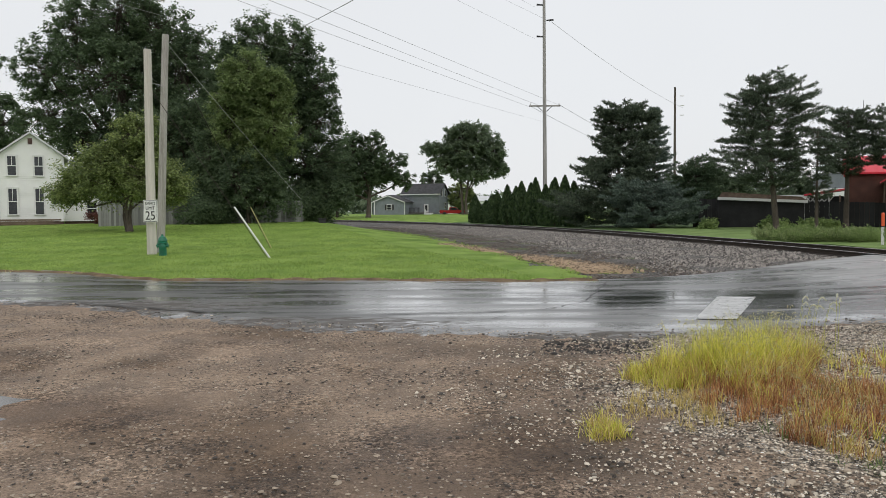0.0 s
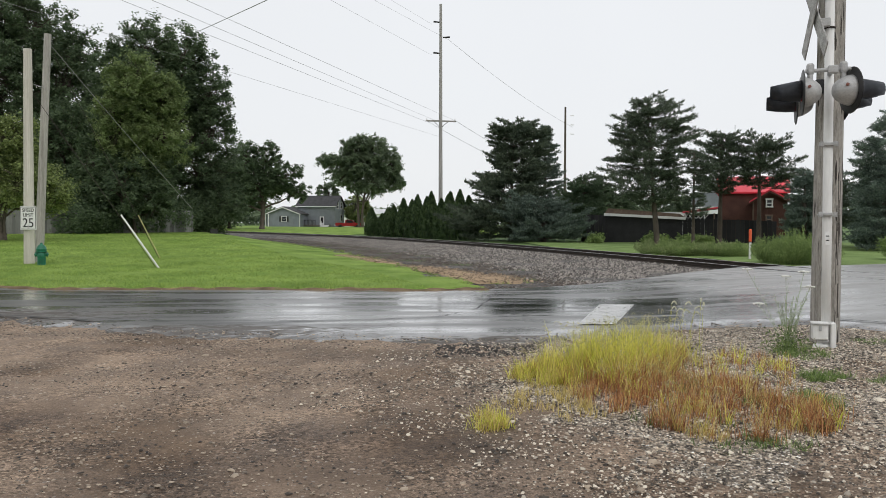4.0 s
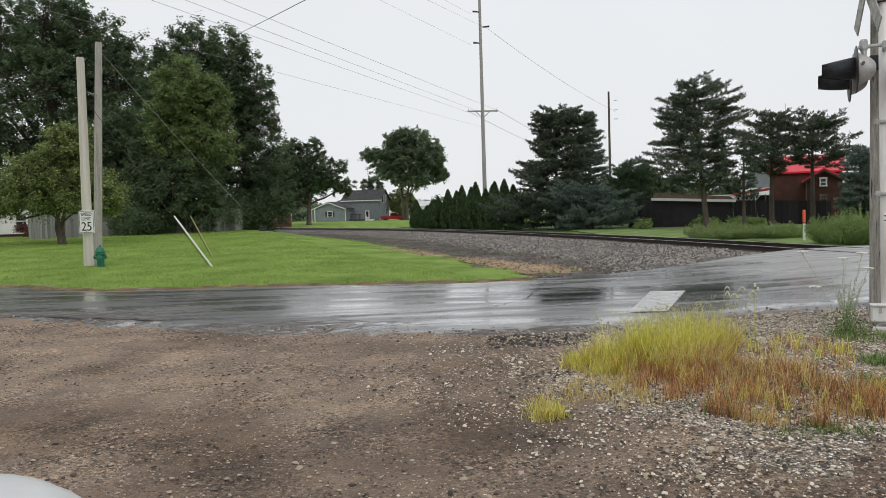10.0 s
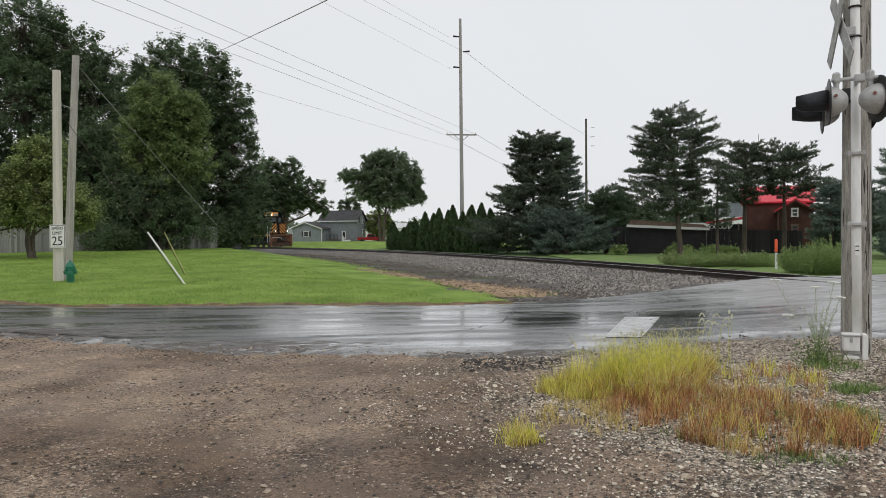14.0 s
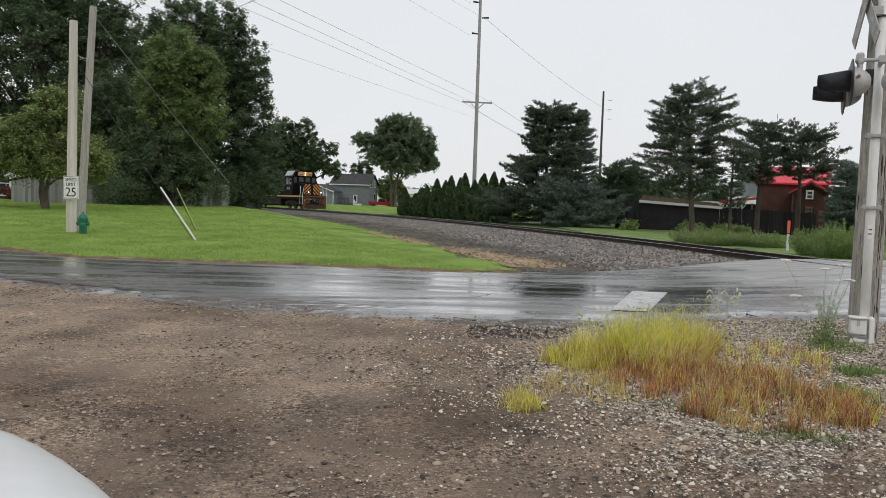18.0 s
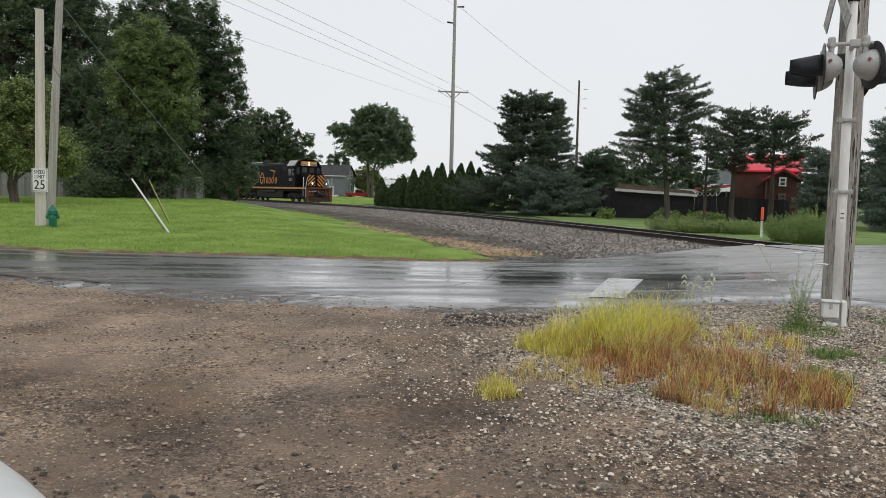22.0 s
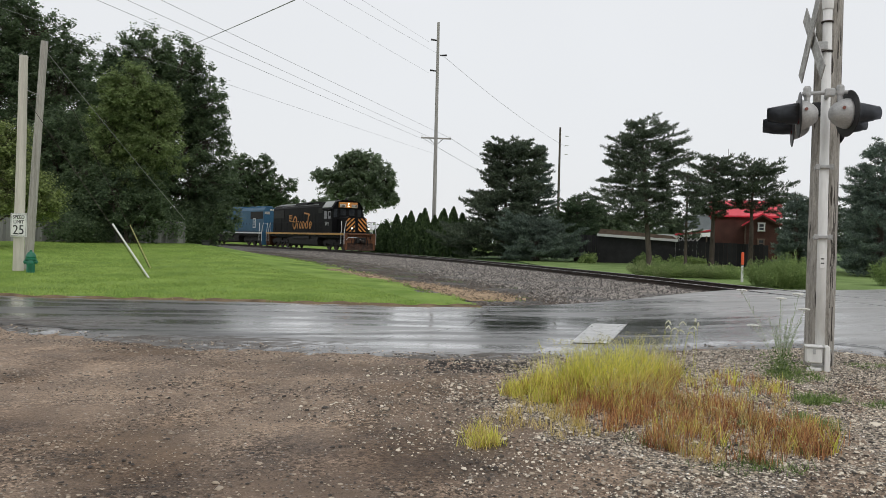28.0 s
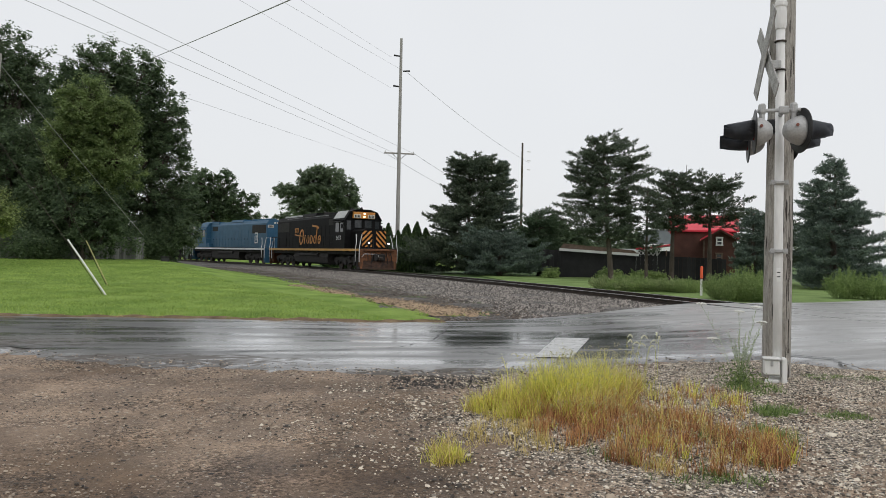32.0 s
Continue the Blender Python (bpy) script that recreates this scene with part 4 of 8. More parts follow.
broadleaf(-17.0, 124.0, ((0, 0, 7.0, 4.2, 3.4), (-3, 0, 4.6, 3.2, 2.4), (2.5, 0, 4.4, 2.6, 2.0)), 23, M_LEAF_DARK, "smaller dark green tree beside the grey house", leaf=0.204, sprays=480, per=10, trunk=0.3, group="trees round the grey house")
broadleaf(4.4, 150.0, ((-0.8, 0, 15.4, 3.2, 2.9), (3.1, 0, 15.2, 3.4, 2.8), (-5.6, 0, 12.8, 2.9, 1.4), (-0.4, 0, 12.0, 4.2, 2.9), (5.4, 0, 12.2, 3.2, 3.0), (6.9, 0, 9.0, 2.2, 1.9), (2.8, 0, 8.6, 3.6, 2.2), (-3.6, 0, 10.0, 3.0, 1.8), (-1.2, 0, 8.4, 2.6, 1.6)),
          22, M_HAZED_LEAF, "large spreading tree with a rounded crown", leaf=0.215, sprays=1250, per=9, trunk=0.30, stems=2, fork=0.4, rise=0.1, group="trees round the grey house")
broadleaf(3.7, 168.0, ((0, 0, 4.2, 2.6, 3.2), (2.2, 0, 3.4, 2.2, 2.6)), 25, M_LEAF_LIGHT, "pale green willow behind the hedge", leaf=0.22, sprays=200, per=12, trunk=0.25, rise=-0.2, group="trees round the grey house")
broadleaf(-2.2, 178.0, ((0, 0, 7.0, 2.6, 3.6), (1.4, 0, 4.5, 3.0, 2.6)), 24, M_HAZED_LEAF, "small tree behind the grey house", leaf=0.288, sprays=240, per=9, trunk=0.3, group="trees round the grey house")
# evergreens beyond the track
POINTED = (0.95, 1.0, 0.84, 0.55, 0.3, 0.15, 0.05)
ROUNDED = (0.6, 0.9, 1.0, 0.95, 0.78, 0.58, 0.38)
conifer(20.6, 47.2, 9.4, 3.2, 2.7, 31, "tall Scots pine with a layered dark crown", profile=(0.62, 0.95, 1.0, 0.92, 0.66, 0.44, 0.34), whorl=0.30, arms=8, slope=0.0, per=9, lean=(-0.8, 0))
conifer(22.9, 46.9, 6.2, 1.5, 2.0, 39, "thin young pine beside the tall pine", per=8, gap=0.3, whorl=0.32, profile=(0.5, 0.7, 0.9, 1.0, 0.8, 0.6, 0.4), trunk=0.12, slope=-0.05)
conifer(26.5, 50.3, 7.7, 2.0, 3.5, 32, "dark pine with a flat crown in front of the red roof", profile=ROUNDED, whorl=0.28, arms=7, slope=0.10, lop=0.35, per=10)
conifer(28.9, 49.4, 7.0, 2.5, 3.9, 33, "dark pine with a flat crown beside the brown house", profile=ROUNDED, whorl=0.28, arms=7, slope=0.08, lop=0.35, per=10)
conifer(13.6, 59.0, 9.1, 5.2, 0.3, 34, "dense dark pine with branches to the ground", profile=(1.0, 0.96, 0.80, 0.52, 0.44, 0.40, 0.30), whorl=0.34, arms=10, slope=0.0, per=8, needle=0.19, width=0.033)
conifer(15.0, 54.6, 3.0, 3.6, 0.2, 35, "low spreading blue-green pine", M_SPRUCE, profile=(0.9, 1.0, 1.0, 0.86, 0.62, 0.42, 0.25), whorl=0.26, arms=9, slope=0.04, per=9, width=0.030)
conifer(18.9, 57.0, 4.8, 2.4, 0.4, 42, "small green pine beside the low shed", M_PINE_GREEN, profile=ROUNDED, whorl=0.28, arms=8, slope=0.10, per=10)
conifer(17.6, 63.8, 9.7, 2.5, 0.8, 36, "narrow spruce behind the dense pine", M_SPRUCE, profile=POINTED, whorl=0.32, arms=8, slope=0.06, name="spruce_tree", per=10)
conifer(28.5, 36.3, 7.0, 3.1, 0.3, 37, "blue-grey spruce with a pointed crown", M_SPRUCE, profile=POINTED, whorl=0.30, arms=9, slope=0.0, name="spruce_tree", per=10)
conifer(31.8, 40.8, 5.6, 2.6, 0.3, 38, "low dark spruce beside the brown house", M_SPRUCE, profile=POINTED, whorl=0.30, arms=8, name="spruce_tree", per=10)
conifer(28.1, 43.0, 4.6, 1.7, 0.3, 43, "small dark spruce in front of the brown house", M_SPRUCE, profile=POINTED, whorl=0.28, arms=8, name="spruce_tree", per=10)
conifer(30.9, 45.6, 4.4, 2.3, 0.4, 40, "low dark pine in front of the brown house", profile=ROUNDED, whorl=0.28, arms=8, per=10)
broadleaf(22.5, 66.0, ((0, 0, 3.2, 2.6, 1.6), (2.2, 0, 2.6, 2.0, 1.2)), 41, M_LEAF_DARK, "small green tree behind the dark fence", leaf=0.132, sprays=260, per=13, trunk=0.16, group="evergreens beyond the track")
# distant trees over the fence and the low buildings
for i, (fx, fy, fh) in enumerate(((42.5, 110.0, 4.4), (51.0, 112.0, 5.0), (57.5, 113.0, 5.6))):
    broadleaf(fx, fy, ((0, 0, fh, 2.6, 1.8), (-2.8, 0, fh - 1.0, 2.4, 1.6), (2.6, 0, fh - 0.8, 2.5, 1.7), (0.4, 0, fh - 2.4, 3.8, 1.6)), 44 + i, M_HAZED_LEAF, "distant green tree behind the fence", leaf=0.2, sprays=200, per=10, trunk=0.2, group="distant trees")

# row of arborvitae along the far side of the line
hedge_meshes = [arborvitae_mesh(50 + i, 3.6, 0.85, 3900) for i in range(3)]
bm = tubed((0, 0, -0.1), (0, 0, 0.9), 0.07, 0.05, 7)
hedge_trunk = bpy.data.meshes.new("trunk")
bm.to_mesh(hedge_trunk)
bm.free()
hedge_trunk.materials.append(M_BARK)
hr = np.random.default_rng(5)
for i in range(17):
    f = i / 16
    hx, hy = 3.4 + (10.6 - 3.4) * f, 82.0 + (62.0 - 82.0) * f
    k = 0.74 + 0.36 * smooth(0, 0.8, f) + hr.uniform(-0.12, 0.12)
    tree = thing("arborvitae", pose(hx + hr.uniform(-0.3, 0.3), hy + hr.uniform(-0.3, 0.3), float(ground_z(hx, hy)) - 0.1, 0, 0, hr.uniform(0, 360)),
                 "dark green narrow arborvitae in a hedge row", "tree", "arborvitae hedge row")
    tree.scale = (1.0, 1.0, k)
    piece("foliage", hedge_meshes[i % 3], tree)
    piece("trunk", hedge_trunk, tree)


# ---------------------------------------------------------------- poles and wires
def wood_pole(name, base, top, r0, r1, mat, label):
    b, t = Vector(base), Vector(top)
    ob = thing(name, pose(*b), label, "utility pole")
    bm = polyline_tube(bmesh.new(), [Vector((0, 0, -0.3))] + [(t - b) * (i / 12) for i in range(1, 13)], r0, 14, r1)
    part("shaft", bm, mat, ob, soft=False)
    return ob


def wire(name, a, b, sag, r, label):
    a, b = Vector(a), Vector(b)
    n = 14
    pts = [a.lerp(b, i / n) - Vector((0, 0, 4 * sag * (i / n) * (1 - i / n))) for i in range(n + 1)]
    ob = part(name, polyline_tube(bmesh.new(), pts, r, 5), M_WIRE)
    return tagged(ob, label, "wire", "overhead wires")


wood_pole("utility_pole", (-9.49, 25.30, 0.05), (-9.47, 25.31, 6.75), 0.16, 0.12, M_POLE_PALE, "short pale wooden pole with a speed limit sign")
wood_pole("utility_pole", (-9.60, 26.35, 0.05), (-9.30, 26.50, 7.50), 0.14, 0.11, M_POLE_WOOD, "leaning grey wooden pole with guy wires")
M_POLE_SILVER = material("silvered_pole_wood", (0.25, 0.24, 0.225), (0.47, 0.455, 0.43), 0.85, 5, 40, 0.4, stretch=(3, 3, 0.12), dist=0.01)
tower = wood_pole("utility_pole", (9.35, 69.4, 0.2), (9.25, 69.4, 21.4), 0.20, 0.12, M_POLE_SILVER, "very tall grey wooden transmission pole with a crossarm")
bm = boxed(0, 0.22, 10.65, 2.8, 0.1, 0.13, 0.01)
part("crossarm", bm, M_POLE_WOOD, tower)
for sx in (-1, 1):
    part("brace", tubed((sx * 0.65, 0.2, 10.6), (0, 0.24, 10.0), 0.025, sides=6), M_STEEL, tower)
    part("insulator", lathe(bmesh.new(), [(0.03, 0), (0.05, 0.03), (0.03, 0.06), (0.05, 0.1), (0.03, 0.16), (0.02, 0.2)], 8, Matrix.Translation((sx * 1.3, 0.22, 10.7))), M_WHITE_METAL, tower)
for zz, sx in ((19.55, -1), (18.2, 1), (16.75, -1)):
    part("standoff_insulator", tubed((sx * 0.12, 0, zz), (sx * 0.75, 0, zz + 0.05), 0.06, 0.09, 8), M_BLACK_METAL, tower)
far_pole = wood_pole("utility_pole", (32.0, 105.3, 0.3), (31.95, 105.3, 18.1), 0.2, 0.13, M_BARK, "thin dark transmission pole in the distance")
for zz in (16.6, 15.3, 14.0):
    part("standoff_insulator", tubed((0.7, 0, zz), (1.2, 0, zz), 0.06, 0.06, 6), M_WHITE_METAL, far_pole)


# ---------------------------------------------------------------- wires
wire("overhead_wire", (8.0, 69.5, 10.75), (-17.94, 11.55, 10.12), 0.02, 0.009, "thin overhead power line")
wire("overhead_wire", (9.0, 69.5, 10.8), (-16.75, 12.11, 10.31), 0.02, 0.009, "thin overhead power line")
wire("overhead_wire", (10.6, 69.4, 10.9), (-15.59, 12.7, 10.48), 0.02, 0.009, "thin overhead power line")
wire("service_cable", (3.73, 4.99, 5.0), (-9.13, 50.59, 13.41), 0.05, 0.016, "thick twisted service cable into the trees")
wire("overhead_wire", (9.3, 69.4, 9.37), (-15.5, 10.0, 7.37), 0.02, 0.006, "thin overhead power line")
wire("overhead_wire", (8.45, 69.5, 19.6), (-9.06, 15.63, 11.46), 0.02, 0.007, "thin transmission line high over the lawn")
wire("overhead_wire", (9.95, 69.5, 18.25), (-10.77, 15.49, 11.54), 0.02, 0.007, "thin transmission line high over the lawn")
wire("overhead_wire", (8.45, 69.5, 16.8), (-17.0, 15.39, 14.32), 0.02, 0.007, "thin transmission line high over the lawn")
wire("overhead_wire", (9.95, 69.4, 18.25), (33.0, 105.3, 15.3), 0.5, 0.014, "thin transmission line to the far pole")
wire("overhead_wire", (10.65, 69.4, 10.9), (33.2, 105.3, 7.5), 0.5, 0.016, "thin overhead power line")
wire("overhead_wire", (8.05, 69.4, 10.8), (30.6, 105.3, 7.4), 0.5, 0.016, "thin overhead power line")


# ---------------------------------------------------------------- writing
def letters(text, size, mat, parent, m, thick=0.004, name="lettering"):
    cu = bpy.data.curves.new("lettering", "FONT")
    cu.body, cu.size, cu.extrude, cu.align_x, cu.align_y = text, size, thick, "CENTER", "CENTER"
    tmp = bpy.data.objects.new("lettering", cu)
    me = bpy.data.meshes.new_from_object(tmp)
    bpy.data.objects.remove(tmp)
    me.materials.clear()
    me.materials.append(mat)
    ob = new(name, me)
    ob.parent, ob.matrix_basis = parent, m
    return ob


M_SIGN_WHITE = material("white_sign_sheet", (0.72, 0.72, 0.70), (0.82, 0.82, 0.80), 0.5, 6, 40, 0.03)
M_SIGN_BLACK = material("black_sign_ink", (0.012, 0.012, 0.012), (0.025, 0.025, 0.025), 0.5, 6, 40, 0)

# speed limit sign, bolted to the pale pole
sign = thing("speed_limit_sign", pose(-9.40, 25.02, 1.53, 0, 0, -18), "white speed limit 25 sign with black letters", "road sign")
bm = boxed(0, 0, 0, 0.56, 0.006, 0.72, 0.002)
part("panel", bm, M_SIGN_WHITE, sign)
for args in ((0, 0.335, 0.50, 0.012), (0, -0.335, 0.50, 0.012)):
    part("border", boxed(args[0], -0.006, args[1], args[2], 0.004, args[3]), M_SIGN_BLACK, sign)
for sx in (-0.256, 0.256):
    part("border", boxed(sx, -0.006, 0, 0.012, 0.004, 0.66), M_SIGN_BLACK, sign)
letters("SPEED", 0.15, M_SIGN_BLACK, sign, pose(0, -0.007, 0.235, 90))
letters("LIMIT", 0.15, M_SIGN_BLACK, sign, pose(0, -0.007, 0.09, 90))
letters("25", 0.40, M_SIGN_BLACK, sign, pose(0, -0.007, -0.16, 90))
for zz in (-0.3, 0.3):
    part("bolt", tubed((0, -0.016, zz), (0, 0.02, zz), 0.012, sides=8), M_STEEL, sign)

# fire hydrant
M_HYDRANT = material("green_hydrant_paint", (0.005, 0.10, 0.055), (0.012, 0.19, 0.11), 0.4, 6, 40, 0.1)
hyd = thing("fire_hydrant", pose(-8.92, 24.72, float(ground_z(-8.92, 24.72)) - 0.08, 0, 0, 15), "green painted cast iron fire hydrant on the lawn", "fire hydrant")
part("barrel", lathe(bmesh.new(), [(0.17, 0), (0.17, 0.05), (0.12, 0.06), (0.115, 0.52), (0.155, 0.53), (0.155, 0.57), (0.12, 0.58)], 18), M_HYDRANT, hyd, soft=False)
part("bonnet", lathe(bmesh.new(), [(0.14, 0.58), (0.15, 0.62), (0.13, 0.68), (0.09, 0.74), (0.04, 0.77), (0.03, 0.82)], 18), M_HYDRANT, hyd)
for sx in (-1, 1):
    part("hose_nozzle", lathe(bmesh.new(), [(0.06, 0), (0.06, 0.04), (0.072, 0.045), (0.072, 0.075), (0.03, 0.08), (0.03, 0.10)], 12, pose(sx * 0.1, 0, 0.46, 0, 90 * sx, 0)), M_HYDRANT, hyd)
part("pumper_nozzle", lathe(bmesh.new(), [(0.085, 0), (0.085, 0.1), (0.1, 0.105), (0.1, 0.15), (0.03, 0.16), (0.03, 0.19)], 14, pose(0, -0.1, 0.42, 90, 0, 0)), M_HYDRANT, hyd)

# guy wires and their guards
M_GUARD_W = material("white_plastic_guard", (0.62, 0.62, 0.60), (0.78, 0.78, 0.76), 0.5, 4, 30, 0.02)
M_GUARD_Y = material("faded_yellow_guard", (0.42, 0.38, 0.16), (0.58, 0.53, 0.26), 0.5, 4, 30, 0.02)
for a, b, f, mat, lab in (((-9.40, 25.40, 5.45), (-5.13, 23.44, 0.0), 0.70, M_GUARD_W, "guy wire with a white plastic guard on the lawn"),
                          ((-9.30, 26.50, 7.2), (-6.2, 28.3, 0.1), 0.78, M_GUARD_Y, "guy wire with a faded yellow guard on the lawn")):
    guy = thing("guy_wire", pose(*b), lab, "guy wire")
    top, mid = Vector(a) - Vector(b), (Vector(a) - Vector(b)) * (1 - f)
    part("cable", tubed((0, 0, -0.15), top, 0.009, sides=5), M_STEEL, guy)
    part("guard", tubed((top.x * 0.01, top.y * 0.01, 0.02), mid, 0.028 if mat == M_GUARD_W else 0.018, 0.026 if mat == M_GUARD_W else 0.016, 8), mat, guy)
wire("span_wire", (-9.44, 25.3, 5.72), (-9.37, 26.45, 5.75), 0.01, 0.012, "short wire between two wooden poles")
wire("guy_cable", (-9.30, 26.5, 7.25), (-6.0, 33.0, 2.0), 0.05, 0.010, "thin wire down into the trees")

# small dark box on the lawn
M_DARK_PLASTIC = material("dark_plastic", (0.012, 0.013, 0.012), (0.03, 0.032, 0.03), 0.6, 6, 40, 0.05)
pb = thing("utility_box", pose(-8.3, 53.2, float(ground_z(-8.3, 53.2)) - 0.02, 0, 0, 10), "low dark plastic utility box on the lawn", "utility box")
part("body", boxed(0, 0, 0.16, 0.5, 0.4, 0.34, 0.02), M_DARK_PLASTIC, pb)
part("lid", boxed(0, 0, 0.36, 0.58, 0.48, 0.06, 0.015), M_DARK_PLASTIC, pb)

# ---------------------------------------------------------------- crossing signal
M_LENS = material("dark_red_lens", (0.09, 0.006, 0.006), (0.16, 0.01, 0.01), 0.15, 4, 20, 0)
M_RED_PORT = material("dull_red_port", (0.16, 0.05, 0.035), (0.26, 0.09, 0.06), 0.4, 4, 20, 0)
# black visors tinted blue-grey for the sky reflected on their tops
M_VISOR = material("sky_tinted_black_visor", (0.030, 0.034, 0.042), (0.085, 0.094, 0.112), 0.30, 2, 20, 0.02)
M_HOUSING = material("weathered_aluminium_housing", (0.33, 0.33, 0.33), (0.55, 0.55, 0.54), 0.5, 6, 50, 0.15, metal=0.3)
sig = thing("crossing_signal", pose(5.68, 8.25, float(ground_z(5.68, 8.25)) - 0.035, 0, -0.45, -28), "white railway crossing signal mast with crossbuck and flasher lights", "crossing signal")
part("mast", lathe(bmesh.new(), [(0.052, 0), (0.051, 1.5), (0.050, 4.25)], 20), M_WHITE_METAL, sig, soft=True)
for zz, hh, rr in ((4.22, 0.26, 0.059), (4.06, 0.02, 0.062), (3.72, 0.02, 0.060), (4.48, 0.07, 0.065)):
    part("collar", lathe(bmesh.new(), [(rr, zz), (rr + 0.006, zz + hh * 0.2), (rr + 0.006, zz + hh * 0.8), (rr, zz + hh)], 18), M_WHITE_METAL if hh > 0.05 else M_STEEL, sig)
part("finial", lathe(bmesh.new(), [(0.06, 4.55), (0.064, 4.60), (0.052, 4.95), (0.045, 5.2), (0.02, 5.26)], 14), M_WHITE_METAL, sig)
for zz in (1.55, 2.36):
    part("band", lathe(bmesh.new(), [(0.054, zz + 0.01), (0.057, zz + 0.015), (0.057, zz + 0.045), (0.054, zz + 0.05)], 16), M_HOUSING, sig)
    part("clamp", boxed(0.0, -0.075, zz + 0.03, 0.10, 0.03, 0.035, 0.006), M_HOUSING, sig)
    for sx in (-0.085, 0.085):
        part("bolt", tubed((sx, -0.10, zz + 0.03), (sx, 0.10, zz + 0.03), 0.011, sides=8), M_HOUSING, sig)
        part("clamp_ear", boxed(sx * 0.86, -0.06, zz + 0.03, 0.05, 0.04, 0.06, 0.005), M_HOUSING, sig)
part("tag_plate", boxed(0.0, -0.056, 1.30, 0.05, 0.006, 0.16, 0.002), M_SIGN_WHITE, sig)
for zz in (1.33, 1.28):
    part("tag_mark", boxed(0.0, -0.060, zz, 0.035, 0.003, 0.012), M_SIGN_BLACK, sig)
# cast base
part("base_flange", boxed(0, 0, 0.02, 0.27, 0.25, 0.04, 0.01), M_WHITE_METAL, sig)
part("base_casting", lathe(bmesh.new(), [(0.11, 0.04), (0.085, 0.09), (0.08, 0.22), (0.066, 0.30)], 14), M_WHITE_METAL, sig)
jb = part("junction_box", boxed(-0.075, -0.10, 0.225, 0.17, 0.15, 0.18, 0.012), M_WHITE_METAL, sig)
part("lid", boxed(-0.075, -0.10, 0.325, 0.19, 0.17, 0.022, 0.006), M_WHITE_METAL, jb)
part("hinge_pin", tubed((-0.17, -0.185, 0.32), (0.03, -0.185, 0.32), 0.009, sides=8), M_HOUSING, jb)
part("hasp", boxed(-0.075, -0.18, 0.27, 0.03, 0.012, 0.06, 0.003), M_HOUSING, jb)
part("side_cover", boxed(0.062, -0.085, 0.18, 0.055, 0.16, 0.31, 0.010), M_WHITE_METAL, sig)
for zz in (0.07, 0.17, 0.29):
    part("cover_bolt", tubed((0.085, -0.12, zz), (0.105, -0.12, zz), 0.013, sides=8), M_HOUSING, sig)
part("base_foot", boxed(-0.07, -0.13, 0.06, 0.15, 0.06, 0.04, 0.01), M_WHITE_METAL, sig)
part("base_foot", boxed(0.07, -0.15, 0.02, 0.10, 0.10, 0.04, 0.01), M_WHITE_METAL, sig)
part("drain_pipe", tubed((-0.10, -0.12, 0.12), (0.02, -0.12, 0.12), 0.025, sides=10), M_HOUSING, sig)


def flasher(x, y, facing, z=2.90, yaw=0):
    """One flashing light unit: bent arm, housing, black disc, visor and lens; it faces along local x."""
    m = pose(x, y, z, 0, 0, yaw) @ pose(0, 0, 0, 0, 90 * facing, 0)
    spin = pose(x, y, z, 0, 0, yaw)
    unit = part("light_housing", lathe(bmesh.new(), [(0.045, -0.185), (0.08, -0.17), (0.115, -0.135), (0.15, -0.075), (0.168, -0.02), (0.17, 0.0)], 28, m), M_HOUSING, sig, soft=True)
    part("disc", lathe(bmesh.new(), [(0.255, 0.0), (0.258, 0.008), (0.24, 0.014), (0.12, 0.016)], 28, m), M_BLACK_METAL, unit)
    part("lens", lathe(bmesh.new(), [(0.112, 0.017), (0.10, 0.03), (0.06, 0.042), (0.01, 0.046)], 18, m), M_LENS, unit)
    bm = bmesh.new()
    n, rings = 18, []
    for k, (u, r) in enumerate(((0.016, 0.122), (0.12, 0.114), (0.22, 0.104), (0.34, 0.090))):
        ring = []
        cut = (0.0, 0.10, 0.30, 0.52)[k]
        for i in range(n):
            a = -math.pi / 2 + (math.pi * 2 - cut * math.pi) * (i / (n - 1) - 0.5)
            ring.append(bm.verts.new(spin @ Vector((facing * u, r * math.cos(a), -r * math.sin(a) + 0.02 - 0.06 * u))))
        rings.append(ring)
    for lo, hi in zip(rings[:-1], rings[1:]):
        for i in range(n - 1):
            bm.faces.new((lo[i], lo[i + 1], hi[i + 1], hi[i]))
    bmesh.ops.solidify(bm, geom=bm.faces, thickness=0.006)
    part("visor", bm, M_VISOR, unit, soft=True)
    part("port_cap", tubed((x - facing * 0.05, y - 0.18, z + 0.04), (x - facing * 0.05, y - 0.14, z + 0.04), 0.018, sides=10), M_RED_PORT, unit)
    part("elbow", lathe(bmesh.new(), [(0.035, -0.05), (0.042, -0.03), (0.042, 0.05), (0.03, 0.07)], 10, pose(x - facing * 0.07, y, z + 0.25)), M_HOUSING, unit)
    part("hanger", tubed((x - facing * 0.07, y, z + 0.14), (x - facing * 0.07, y, z + 0.22), 0.03, sides=8), M_HOUSING, unit)


for yy in (-0.34, 0.46):
    part("cross_arm", tubed((-0.28, yy, 3.19), (0.18, yy, 3.19), 0.022, sides=10), M_HOUSING, sig)
    part("arm_clamp", boxed(0, yy, 3.19, 0.11, 0.07, 0.09, 0.012), M_HOUSING, sig)
    flasher(-0.30, yy, -1, 2.95)
    flasher(0.175, yy, 1, 2.95, yaw=20)
part("bracket_arm", tubed((0, -0.38, 3.19), (0, 0.48, 3.19), 0.026, sides=10), M_HOUSING, sig)
part("cable_box", boxed(-0.06, 0.12, 3.08, 0.16, 0.14, 0.16, 0.015), M_BLACK_METAL, sig)
